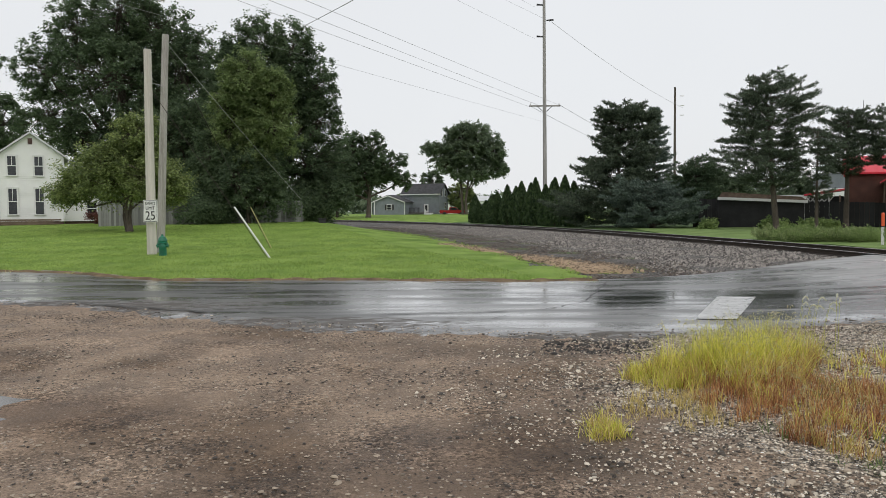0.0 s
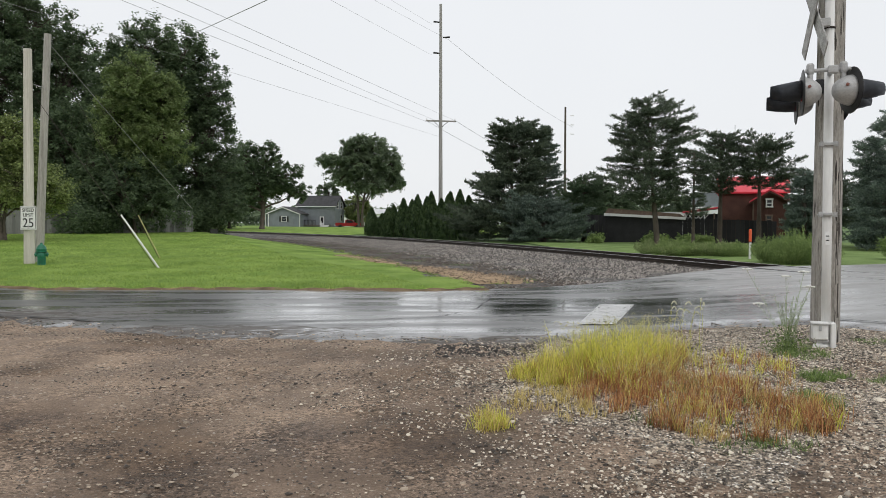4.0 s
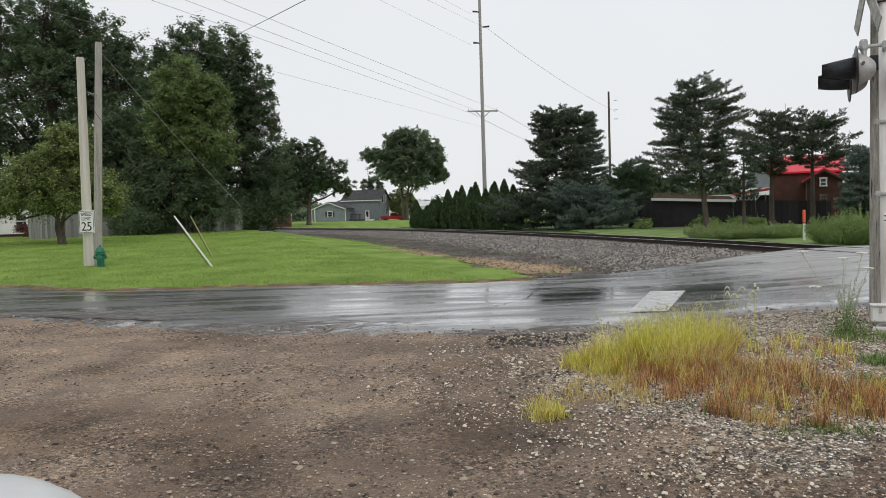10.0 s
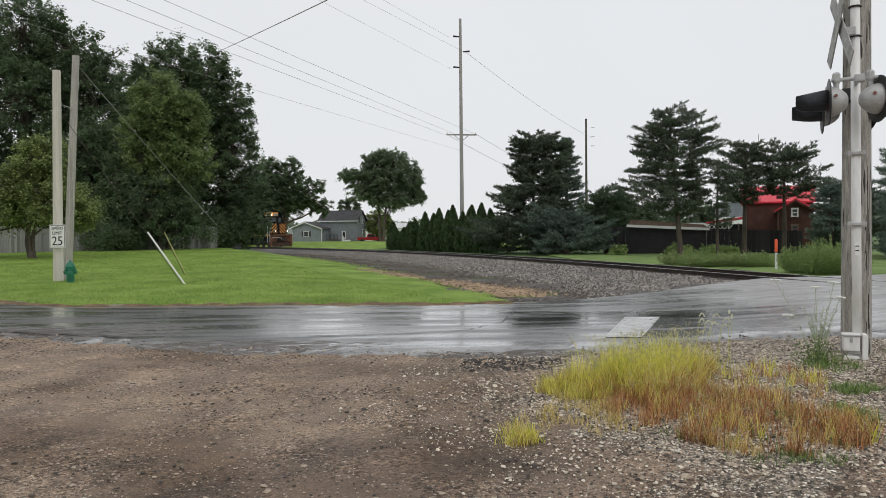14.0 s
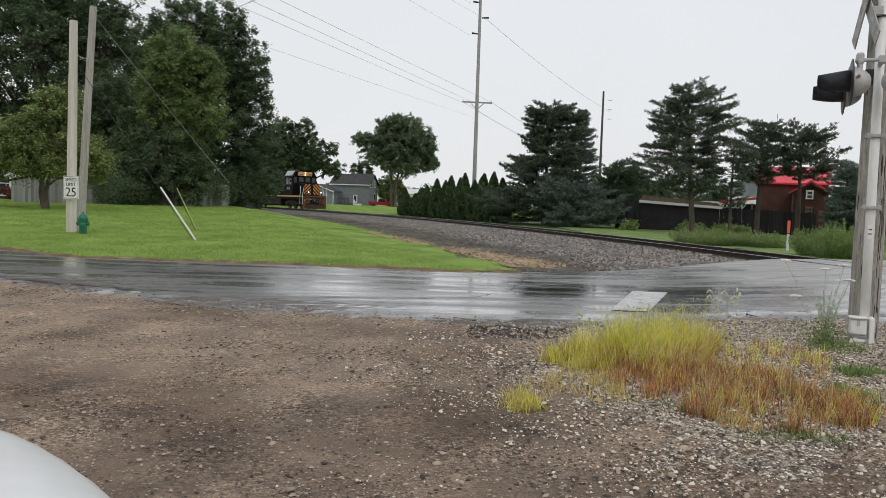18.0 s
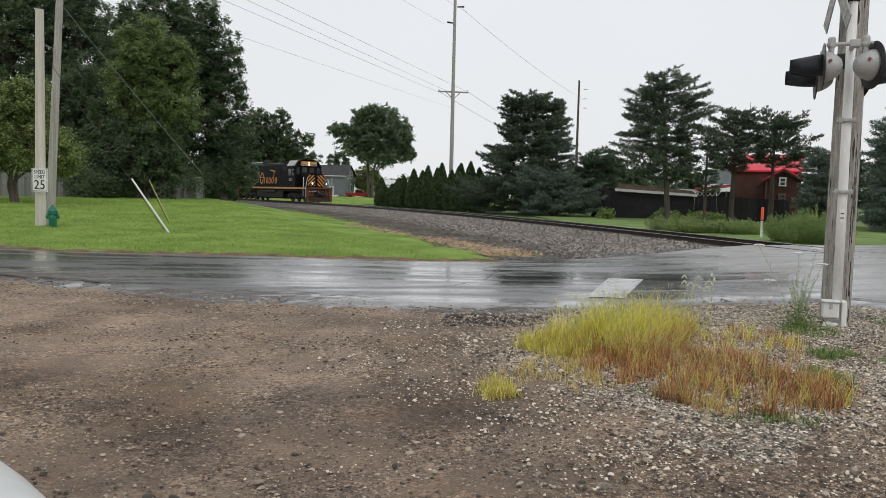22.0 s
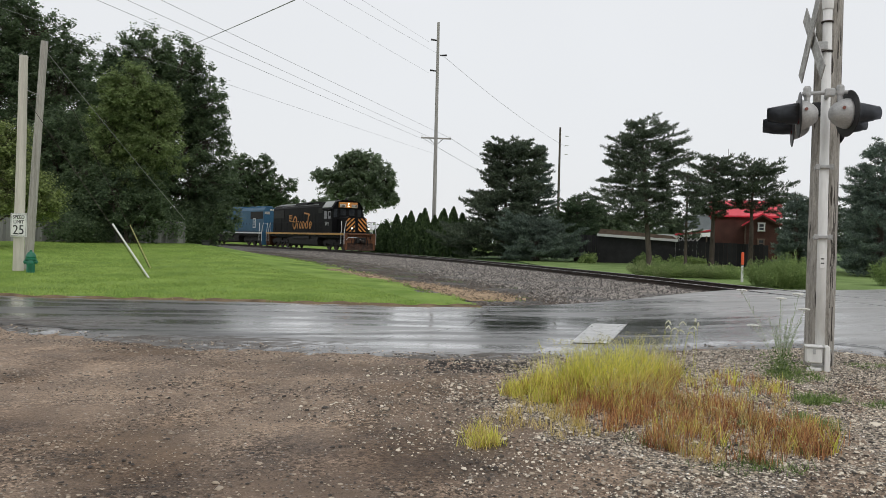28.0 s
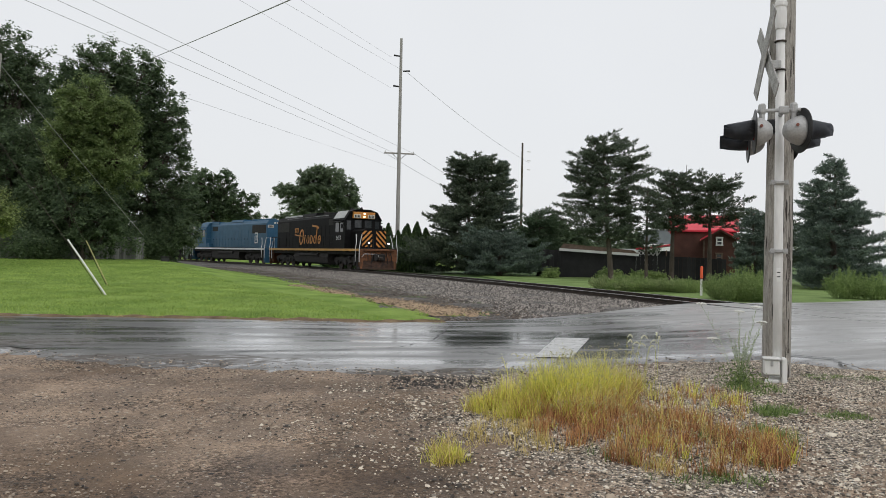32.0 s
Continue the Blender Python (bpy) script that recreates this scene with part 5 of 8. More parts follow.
# crossbuck, turned nearly edge-on to the lot
M_CROSSBUCK = material("stained_white_board", (0.16, 0.155, 0.145), (0.58, 0.575, 0.555), 0.7, 9, 50, 0.2, stretch=(1, 1, 1))
for i, ang in enumerate((-48, 48)):
    m = pose(-0.15 - 0.035 * i, -0.10, 3.82 + 0.09 * i, 0, 0, 99) @ pose(0, 0, 0, 0, ang, 0)
    blade = part("crossbuck_blade", boxed(0, 0, 0, 1.16, 0.014, 0.19, 0.004, m), M_CROSSBUCK, sig)
    for u in (-0.22, 0.22):
        part("bolt", boxed(u, -0.02, 0, 0.03, 0.02, 0.03, 0.004, m), M_STEEL, blade)
part("crossbuck_bracket", boxed(-0.08, -0.06, 3.78, 0.16, 0.08, 0.10, 0.01), M_HOUSING, sig)

# old utility pole right behind the signal
big_pole = wood_pole("utility_pole", (5.88, 8.56, float(ground_z(5.85, 8.5)) - 0.02), (5.84, 8.50, 10.6), 0.166, 0.118, M_POLE_GREY, "old cracked grey wooden utility pole behind the signal mast")
crk = np.random.default_rng(77)
M_CRACKED = material("dark_split_wood", (0.02, 0.016, 0.013), (0.06, 0.05, 0.04), 0.9, 6, 30, 0.2)
for i in range(26):
    az, z0, ln = crk.uniform(3.5, 5.3), crk.uniform(0.4, 5.0), crk.uniform(0.25, 0.9)
    r = 0.166 - 0.0045 * z0 - 0.001
    part("crack", boxed(0, 0, 0, crk.uniform(0.006, 0.014), 0.012, ln, 0, Matrix.Translation((r * math.cos(az), r * math.sin(az), z0)) @ pose(0, 0, 0, 0, 0, math.degrees(az) + 90)), M_CRACKED, big_pole)

# ---------------------------------------------------------------- marker post
M_ORANGE = material("orange_marker", (0.72, 0.09, 0.03), (0.88, 0.14, 0.05), 0.5, 5, 30, 0.02)
mk = thing("marker_post", pose(16.41, 28.65, float(ground_z(16.41, 28.65)) - 0.05), "white marker post with an orange top among weeds", "marker post")
part("post", tubed((0, 0, 0), (0, 0, 0.78), 0.05, sides=12), M_GUARD_W, mk)
part("orange_cap", lathe(bmesh.new(), [(0.055, 0.76), (0.056, 1.22), (0.04, 1.25), (0.01, 1.26)], 12), M_ORANGE, mk)
part("black_band", tubed((0, 0, 0.72), (0, 0, 0.76), 0.054, sides=12), M_SIGN_BLACK, mk)


# ---------------------------------------------------------------- houses
M_ROOF_DARK = material("charcoal_shingles", (0.03, 0.03, 0.032), (0.08, 0.08, 0.085), 0.9, 1.5, 20, 0.4)
M_ROOF_PALE = material("pale_metal_roof", (0.50, 0.51, 0.52), (0.68, 0.69, 0.70), 0.5, 1.0, 12, 0.05)
M_ROOF_RED = material("bright_red_metal_roof", (0.62, 0.035, 0.06), (0.80, 0.07, 0.10), 0.4, 1.2, 12, 0.05)
M_GREY_SIDING = material("grey_vinyl_siding", (0.17, 0.19, 0.21), (0.25, 0.275, 0.30), 0.7, 1.0, 18, 0.05)
M_BROWN_WALL = material("dark_red_brown_boards", (0.055, 0.022, 0.016), (0.12, 0.05, 0.035), 0.8, 1.5, 16, 0.2)
M_TRIM = material("white_trim", (0.66, 0.66, 0.65), (0.80, 0.80, 0.79), 0.6, 2, 20, 0)
M_STONE_BASE = material("dark_red_foundation", (0.06, 0.035, 0.03), (0.15, 0.09, 0.075), 0.9, 3, 20, 0.3)


def siding(parent, x0, x1, z0, z1_of, y, lap=0.13):
    """Lapped boards on a wall that faces -y; z1_of gives the wall's top at x, so boards end at a gable's slope."""
    z = z0
    while z < max(z1_of(x) for x in np.linspace(x0, x1, 41)):
        xs = [x for x in np.linspace(x0, x1, 81) if z1_of(x) > z + lap * 0.4]
        if not xs:
            break
        a, b = xs[0], xs[-1]
        bm = bmesh.new()
        vs = [bm.verts.new(p) for p in ((a, y - 0.03, z), (b, y - 0.03, z), (b, y - 0.008, z + lap), (a, y - 0.008, z + lap), (a, y, z), (b, y, z))]
        bm.faces.new((vs[0], vs[1], vs[2], vs[3]))
        bm.faces.new((vs[0], vs[4], vs[5], vs[1]))
        part("clapboard", bm, M_WHITE_PAINT, parent)
        z += lap


def house_window(parent, x, z, w, h, y, frame_mat=None, m=None, bars=True):
    """A sash window on a wall that faces -y."""
    fm = frame_mat or M_TRIM
    mm = m or Matrix.Identity(4)
    win = part("window", boxed(x, y - 0.02, z, w, 0.05, h, 0, mm), M_GLASS_DARK, parent, "dark sash window in a white frame")
    for sx in (-1, 1):
        part("side_trim", boxed(x + sx * (w / 2 + 0.05), y - 0.04, z, 0.10, 0.06, h + 0.2, 0.006, mm), fm, win)
    part("head_trim", boxed(x, y - 0.045, z + h / 2 + 0.06, w + 0.24, 0.08, 0.12, 0.006, mm), fm, win)
    part("sill", boxed(x, y - 0.055, z - h / 2 - 0.04, w + 0.24, 0.10, 0.08, 0.006, mm), fm, win)
    part("meeting_rail", boxed(x, y - 0.05, z, w, 0.03, 0.06, 0, mm), fm, win)
    if bars:
        part("glazing_bar", boxed(x, y - 0.05, z + h / 4, 0.03, 0.02, h / 2, 0, mm), fm, win)
    return win


def gable_roof(x0, x1, y0, y1, eave, ridge, over, thick, along_x=False):
    """A pitched roof slab pair; the ridge runs along y, or along x."""
    bm = bmesh.new()
    if along_x:
        c = (y0 + y1) / 2
        out = [(y0 - over, eave - over * (ridge - eave) / (c - y0)), (c, ridge), (y1 + over, eave - over * (ridge - eave) / (c - y0)),
               (y1 + over, eave - over * (ridge - eave) / (c - y0) + thick), (c, ridge + thick), (y0 - over, eave - over * (ridge - eave) / (c - y0) + thick)]
        m = Matrix(((0, 1, 0, 0), (1, 0, 0, 0), (0, 0, 1, 0), (0, 0, 0, 1)))
        prism(bm, out, x0 - over, x1 + over, m)
    else:
        c = (x0 + x1) / 2
        out = [(x0 - over, eave - over * (ridge - eave) / (c - x0)), (c, ridge), (x1 + over, eave - over * (ridge - eave) / (c - x0)),
               (x1 + over, eave - over * (ridge - eave) / (c - x0) + thick), (c, ridge + thick), (x0 - over, eave - over * (ridge - eave) / (c - x0) + thick)]
        prism(bm, out, y0 - over, y1 + over)
    return bm


# white two-storey clapboard house
wh = thing("white_house", pose(-28.4, 53.25, 0.55, 0, 0, 27), "white two-storey clapboard house with a pale gable roof", "house")
gable = lambda x: 4.92 + 1.5 * (1 - abs(x) / 2.0)
bm = prism(bmesh.new(), [(-2.0, 0.35), (2.0, 0.35), (2.0, 4.92), (0, 6.42), (-2.0, 4.92)], 0.0, 8.0)
wall = part("wall", bm, M_WHITE_PAINT, wh)
siding(wall, -2.0, 2.0, 0.36, gable, 0.0)
part("foundation", boxed(0, 4.0, 0.15, 3.9, 7.9, 0.5), M_STONE_BASE, wh)
part("roof", gable_roof(-2.0, 2.0, 0.0, 8.0, 4.94, 6.44, 0.35, 0.12), M_ROOF_PALE, wh, "pale grey metal roof")
for sx in (-1, 1):
    part("corner_board", boxed(sx * 1.98, -0.03, 2.65, 0.14, 0.06, 4.3), M_TRIM, wh)
for x, z, h in ((-1.15, 4.2, 1.3), (0.48, 4.2, 1.3), (-1.15, 1.75, 1.75), (0.48, 1.75, 1.75)):
    house_window(wh, x, z, 0.5, h, -0.03)
house_window(wh, 1.45, 1.95, 0.42, 0.75, -0.03, bars=False)
part("attic_vent", boxed(0.0, -0.04, 5.9, 0.28, 0.06, 0.42, 0.01), M_STONE_BASE, wh)
bm = prism(bmesh.new(), [(2.02, 0.35), (6.0, 0.35), (6.0, 2.3), (2.02, 2.3)], 0.9, 6.2)
wing = part("wing_wall", bm, M_WHITE_PAINT, wh)
siding(wing, 2.02, 6.0, 0.36, lambda x: 2.3, 0.9)
part("wing_foundation", boxed(4.0, 3.6, 0.15, 3.9, 5.2, 0.5), M_STONE_BASE, wh)
part("wing_roof", gable_roof(2.36, 6.0, 0.9, 6.2, 2.32, 3.5, 0.3, 0.1, True), M_ROOF_DARK, wh, "dark shingled wing roof")
house_window(wh, 3.8, 1.25, 0.6, 0.8, 0.87, bars=False)
# stacked boards and red shrubs along its foot
M_OLD_WOOD = material("weathered_boards", (0.09, 0.06, 0.045), (0.22, 0.16, 0.12), 0.85, 3, 24, 0.3)
pile = thing("plank_stack", pose(-28.0, 51.9, 0.58, 0, 0, 27), "stack of weathered brown boards beside the white house", "plank stack")
prng = np.random.default_rng(9)
for i in range(12):
    part("plank", boxed(prng.uniform(-0.25, 0.25), (i % 3) * 0.26 - 0.26, 0.06 + (i // 3) * 0.13, prng.uniform(3.0, 3.6), 0.24, 0.11, 0.01), M_OLD_WOOD, pile)
M_RED_LEAF = material("red_barberry_leaf", (0.08, 0.025, 0.02), (0.20, 0.07, 0.05), 0.6, 1, 5, 0, island=0.4)
for i in range(3):
    shrub(-24.4 + i * 0.75, 54.4 + i * 0.4, 0.9, 0.75, 60 + i, M_RED_LEAF, "low red-brown barberry bush beside the white house", 2200, 0.07)

# grey weathered fence behind the small tree
M_FENCE_GREY = material("grey_fence_boards", (0.16, 0.16, 0.155), (0.30, 0.30, 0.29), 0.85, 2, 20, 0.2, stretch=(3, 3, 0.3), objvar=0.5)
fence = thing("board_fence", pose(-21.2, 47.6, 0.5, 0, 0, 42), "weathered grey board fence behind the trees", "fence")
fb = bmesh.new()
box(fb, 0, 0, 0.8, 0.145, 0.022, 1.65, 0.004)
fme = bpy.data.meshes.new("board")
fb.to_mesh(fme)
fb.free()
fme.materials.append(M_FENCE_GREY)
for i in range(96):
    piece("board", fme, fence, pose(i * 0.152, 0, 0.02 * math.sin(i * 1.9) + 0.0015 * i))
for i in range(7):
    part("post", boxed(i * 2.4, 0.06, 0.82, 0.1, 0.1, 1.7), M_FENCE_GREY, fence)
for zz in (0.35, 1.3):
    part("rail", boxed(7.3, 0.035, zz + 0.07, 14.6, 0.04, 0.09), M_FENCE_GREY, fence)

# grey house up the line
gh = thing("grey_house", pose(-7.6, 165.5, 0.55, 0, 0, -20), "grey sided house with a dark roof and attached garage", "house")
bm = prism(bmesh.new(), [(-1.0, 0), (7.4, 0), (7.4, 4.7), (-1.0, 4.7)], 0.0, 5.6)
part("wall", bm, M_GREY_SIDING, gh)
gb = prism(bmesh.new(), [(0.0, 4.7), (5.6, 4.7), (2.8, 6.6)], 7.4, 7.42, Matrix(((0, 1, 0, 0), (1, 0, 0, 0), (0, 0, 1, 0), (0, 0, 0, 1))))
part("gable_wall", gb, M_GREY_SIDING, gh)
part("roof", gable_roof(-1.0, 7.4, 0.0, 5.6, 4.72, 6.65, 0.4, 0.16, True), M_ROOF_DARK, gh, "charcoal shingle roof")
part("fascia", boxed(3.2, -0.46, 4.42, 9.2, 0.08, 0.2), M_TRIM, gh)
bm = prism(bmesh.new(), [(-6.2, 0), (1.2, 0), (1.2, 2.8), (-2.5, 4.15), (-6.2, 2.8)], -4.2, 2.0)
part("garage_wall", bm, M_GREY_SIDING, gh)
part("garage_roof", gable_roof(-6.2, 1.2, -4.2, 2.0, 2.82, 4.2, 0.35, 0.15), M_ROOF_DARK, gh, "charcoal shingle roof")
for sx in (-1, 1):
    m = pose(-2.5 + sx * 1.98, -4.6, 3.42, 0, sx * 20.4, 0)
    part("rake_trim", boxed(0, 0, 0, 4.3, 0.08, 0.2, 0, m), M_TRIM, gh)
win = house_window(gh, -2.3, 1.7, 1.0, 1.0, -4.2, bars=False)
for sx in (-1, 1):
    part("shutter", boxed(-2.3 + sx * 0.85, -4.24, 1.7, 0.34, 0.05, 1.1), M_SIGN_BLACK, win)
part("corner_trim", boxed(1.18, -4.2, 1.4, 0.14, 0.1, 2.8), M_TRIM, gh)
dr = part("door", boxed(4.5, -0.04, 1.25, 0.95, 0.06, 2.1), M_TRIM, gh, "white door with a dark pane")
part("door_pane", boxed(4.5, -0.08, 1.5, 0.5, 0.03, 1.2), M_GLASS_DARK, dr)
side = pose(7.42, 0, 0, 0, 0, 90)
for x, z in ((1.5, 4.7), (3.8, 4.7), (3.8, 2.0)):
    house_window(gh, x, z, 0.7, 1.3, 0.0, m=side, bars=False)
part("deck", boxed(3.9, -1.4, 0.45, 5.0, 2.4, 0.16), M_OLD_WOOD, gh)
for i in range(9):
    part("deck_baluster", boxed(1.6 + i * 0.3, -2.55, 1.0, 0.06, 0.06, 1.0), M_SIGN_BLACK, gh)
part("deck_rail", boxed(2.8, -2.55, 1.5, 2.6, 0.08, 0.08), M_SIGN_BLACK, gh)
for i in range(4):
    part("step", boxed(6.3, -2.8 - i * 0.28, 0.4 - i * 0.1, 1.6, 0.3, 0.12), M_TRIM, gh)
    part("stair_post", boxed(5.45, -2.8 - i * 0.28, 0.85 - i * 0.1, 0.07, 0.07, 0.9), M_TRIM, gh)
part("carport_post", boxed(-6.6, -3.9, 1.4, 0.14, 0.14, 2.8), M_TRIM, gh)
part("carport_post", boxed(-5.6, -4.6, 1.4, 0.14, 0.14, 2.8), M_TRIM, gh)

# flag on its staff beside the grey house
M_FLAG = material("faded_red_white_cloth", (0.45, 0.12, 0.11), (0.62, 0.55, 0.52), 0.9, 3, 9, 0, stretch=(1, 1, 9))
fl = thing("flag", pose(-14.6, 150.0, 0.6), "faded flag hanging limp from a thin staff", "flag")
part("staff", tubed((0, 0, 0), (0, 0, 5.2), 0.05, 0.03, 8), M_TRIM, fl)
bm = bmesh.new()
cols = [[bm.verts.new((0.05 + 0.12 * i, 0.09 * math.sin(i * 1.9 + j * 0.4), 4.9 - 0.38 * j - 0.1 * i)) for j in range(9)] for i in range(6)]
for a, b in zip(cols[:-1], cols[1:]):
    for j in range(8):
        bm.faces.new((a[j], b[j], b[j + 1], a[j + 1]))
bmesh.ops.solidify(bm, geom=bm.faces, thickness=0.01)
part("cloth", bm, M_FLAG, fl)

# red pickup truck
M_RED_CAR = material("red_car_paint", (0.36, 0.012, 0.016), (0.45, 0.02, 0.025), 0.25, 2, 20, 0)
M_TYRE = material("tyre_rubber", (0.012, 0.012, 0.012), (0.03, 0.03, 0.03), 0.85, 10, 60, 0.2)


def wheel_pair(parent, x, y, r, w):
    wh_ = part("wheel", lathe(bmesh.new(), [(r * 0.62, -w / 2), (r * 0.95, -w / 2), (r, -w * 0.35), (r, w * 0.35), (r * 0.95, w / 2), (r * 0.62, w / 2)], 22, pose(x, y, r, 90)), M_TYRE, parent)
    part("rim", lathe(bmesh.new(), [(r * 0.6, -w * 0.42), (r * 0.62, 0), (r * 0.6, w * 0.42), (r * 0.2, w * 0.44)], 18, pose(x, y, r, 90)), M_WHITE_METAL, wh_)


def loft(bm, sections):
    """Rings of equal length, skinned and capped."""
    rings = [[bm.verts.new(p) for p in s] for s in sections]
    k = len(rings[0])
    for a, b in zip(rings[:-1], rings[1:]):
        for i in range(k):
            bm.faces.new((a[i], a[(i + 1) % k], b[(i + 1) % k], b[i]))
    bm.faces.new(rings[0][::-1])
    bm.faces.new(rings[-1])
    bmesh.ops.recalc_face_normals(bm, faces=bm.faces)
    return bm


tr = thing("pickup_truck", pose(2.2, 160.3, 0.42, 0, 0, 2), "red pickup truck parked on the grass", "truck")
part("body", prism(bmesh.new(), [(-2.75, 0.45), (2.7, 0.45), (2.75, 0.75), (2.65, 1.02), (1.2, 1.08), (-2.7, 1.12), (-2.78, 0.9)], -0.95, 0.95), M_RED_CAR, tr)
part("cab", prism(bmesh.new(), [(-0.75, 1.05), (1.3, 1.05), (0.6, 1.72), (-0.5, 1.76), (-0.7, 1.6)], -0.86, 0.86), M_RED_CAR, tr)
for sy in (-1, 1):
    part("side_window", prism(bmesh.new(), [(-0.6, 1.12), (1.05, 1.12), (0.52, 1.63), (-0.5, 1.66)], sy * 0.862, sy * 0.875), M_GLASS_DARK, tr)
part("bumper", boxed(2.78, 0, 0.55, 0.12, 1.85, 0.2, 0.03), M_WHITE_METAL, tr)
part("bumper", boxed(-2.82, 0, 0.6, 0.12, 1.85, 0.2, 0.03), M_WHITE_METAL, tr)
for x in (-1.75, 1.75):
    for sy in (-0.86, 0.86):
        wheel_pair(tr, x, sy, 0.38, 0.26)

# white shed behind the truck
sh = thing("white_shed", pose(9.0, 190.0, 0.6, 0, 0, 4), "low white metal building in the distance", "shed")
part("wall", boxed(0, 0, 1.6, 16, 6, 3.2), M_WHITE_PAINT, sh)
part("roof", gable_roof(-8, 8, -3, 3, 3.2, 4.3, 0.3, 0.12, True), M_ROOF_PALE, sh, "pale metal roof")
for i in range(3):
    part("door", boxed(-5 + i * 4.5, -3.03, 1.3, 2.6, 0.06, 2.4), M_GREY_SIDING, sh)

# dark privacy fence and sheds beyond the track
M_FENCE_DARK = material("dark_stained_fence", (0.010, 0.010, 0.011), (0.028, 0.028, 0.030), 0.85, 2, 18, 0.15, objvar=0.4)
df = thing("privacy_fence", pose(18.6, 55.1, 0.05, 0, 0, -23), "tall dark privacy fence beyond the track", "fence")
fb = bmesh.new()
box(fb, 0, 0, 1.15, 0.29, 0.03, 2.3, 0.004)
dme = bpy.data.meshes.new("panel_board")
fb.to_mesh(dme)
fb.free()
dme.materials.append(M_FENCE_DARK)
for i in range(44):
    piece("panel_board", dme, df, pose(i * 0.30, 0.0, -0.17 - 0.010 * i + 0.008 * math.sin(i * 2.3)))
for i in range(7):
    part("post", boxed(i * 2.1, 0.08, 0.9 - 0.035 * i, 0.1, 0.1, 2.2), M_FENCE_DARK, df)

ls = thing("low_shed", pose(19.3, 53.7, 0.02, 0, 0, -23), "long low shed with a white sloping fascia behind the fence", "shed")
part("wall", prism(bmesh.new(), [(0.1, 0), (5.5, 0), (5.5, 1.82), (0.1, 2.1)], 0.2, 3.8), M_FENCE_DARK, ls)
part("fascia", prism(bmesh.new(), [(0, 2.08), (5.7, 1.80), (5.7, 1.98), (0, 2.27)], -0.05, 0.05), M_TRIM, ls, "white sloping fascia board")
part("roof", prism(bmesh.new(), [(0.05, 2.272), (5.65, 1.984), (5.3, 2.22), (0.3, 2.62)], 0.052, 4.0), M_OLD_WOOD, ls, "brown shingled roof")

lat = thing("lattice_panel", pose(25.6, 56.4, -0.75, 0, 0, -25), "white garden lattice panel beside the fence", "lattice")
for i in range(9):
    for sgn in (-1, 1):
        part("slat", boxed(0.3 * i, 0.01 * sgn, 2.5, 0.04, 0.012, 1.5, 0, Matrix.Translation((0.3 * i, 0, 2.5)) @ pose(0, 0, 0, 0, 40 * sgn, 0) @ Matrix.Translation((-0.3 * i, 0, -2.5))), M_TRIM, lat)
for z in (2.0, 3.05):
    part("frame_rail", boxed(1.2, 0, z, 2.8, 0.05, 0.08), M_TRIM, lat)
for x in (-0.15, 2.55):
    part("frame_post", boxed(x, 0, 1.5, 0.08, 0.08, 3.2), M_TRIM, lat)

gg = thing("grey_building", pose(38.6, 76.0, -0.5, 0, 0, -25), "pale grey flat-roofed building behind the fence", "building")
part("wall", boxed(0, 3.0, 1.95, 3.4, 6.0, 3.9), M_WHITE_PAINT, gg)
part("upper_wall", boxed(0.1, 3.0, 4.65, 3.2, 5.8, 1.5, 0.01), M_GREY_SIDING, gg, "grey metal upper wall")
part("roof", boxed(0.1, 3.0, 5.44, 3.4, 6.0, 0.1, 0.01), M_ROOF_PALE, gg, "pale roof edge")
part("wing_wall", boxed(-4.0, 3.4, 1.6, 4.4, 5.0, 3.2), M_WHITE_PAINT, gg)
part("wing_roof", boxed(-4.0, 3.4, 3.25, 4.7, 5.3, 0.12, 0.01), M_ROOF_PALE, gg, "pale roof edge")
part("vent", tubed((0.6, 2.4, 5.4), (0.6, 2.4, 5.9), 0.18, sides=12), M_GREY_SIDING, gg)

# brown house with a red metal roof
rh = thing("red_roofed_house", pose(29.7, 56.8, 0.35, 0, 0, -29), "dark brown house with a bright red metal roof", "house")
part("wall", boxed(2.6, 3.0, 1.85, 5.0, 5.0, 3.7), M_BROWN_WALL, rh)
part("roof", gable_roof(0.1, 5.1, 0.5, 5.5, 3.7, 4.95, 0.22, 0.12, True), M_ROOF_RED, rh, "bright red metal roof")
for i in range(11):
    part("roof_seam", prism(bmesh.new(), [(0.28, 3.72), (3.0, 5.08), (3.0, 5.11), (0.28, 3.75)], 0.1 + i * 0.5 - 0.015, 0.1 + i * 0.5 + 0.015, Matrix(((0, 1, 0, 0), (1, 0, 0, 0), (0, 0, 1, 0), (0, 0, 0, 1)))), M_ROOF_RED, rh)
bm = prism(bmesh.new(), [(2.6, 0), (4.9, 0), (4.9, 3.0), (3.75, 3.65), (2.6, 2.95)], -2.6, 0.48)
front = part("front_wall", bm, M_BROWN_WALL, rh)
part("front_roof", prism(bmesh.new(), [(2.35, 2.81), (3.75, 3.67), (5.15, 2.88), (5.15, 3.00), (3.75, 3.80), (2.35, 2.93)], -2.8, 0.6), M_ROOF_RED, rh, "red gable roof over the front")
part("rake_board", prism(bmesh.new(), [(2.30, 2.64), (3.75, 3.52), (5.2, 2.71), (5.2, 2.86), (3.75, 3.66), (2.30, 2.78)], -2.86, -2.8), M_BROWN_WALL, rh)
for i in range(10):
    part("board_batten", boxed(2.7 + i * 0.225, -2.615, 1.4, 0.03, 0.03, 2.75), M_BROWN_WALL, front)
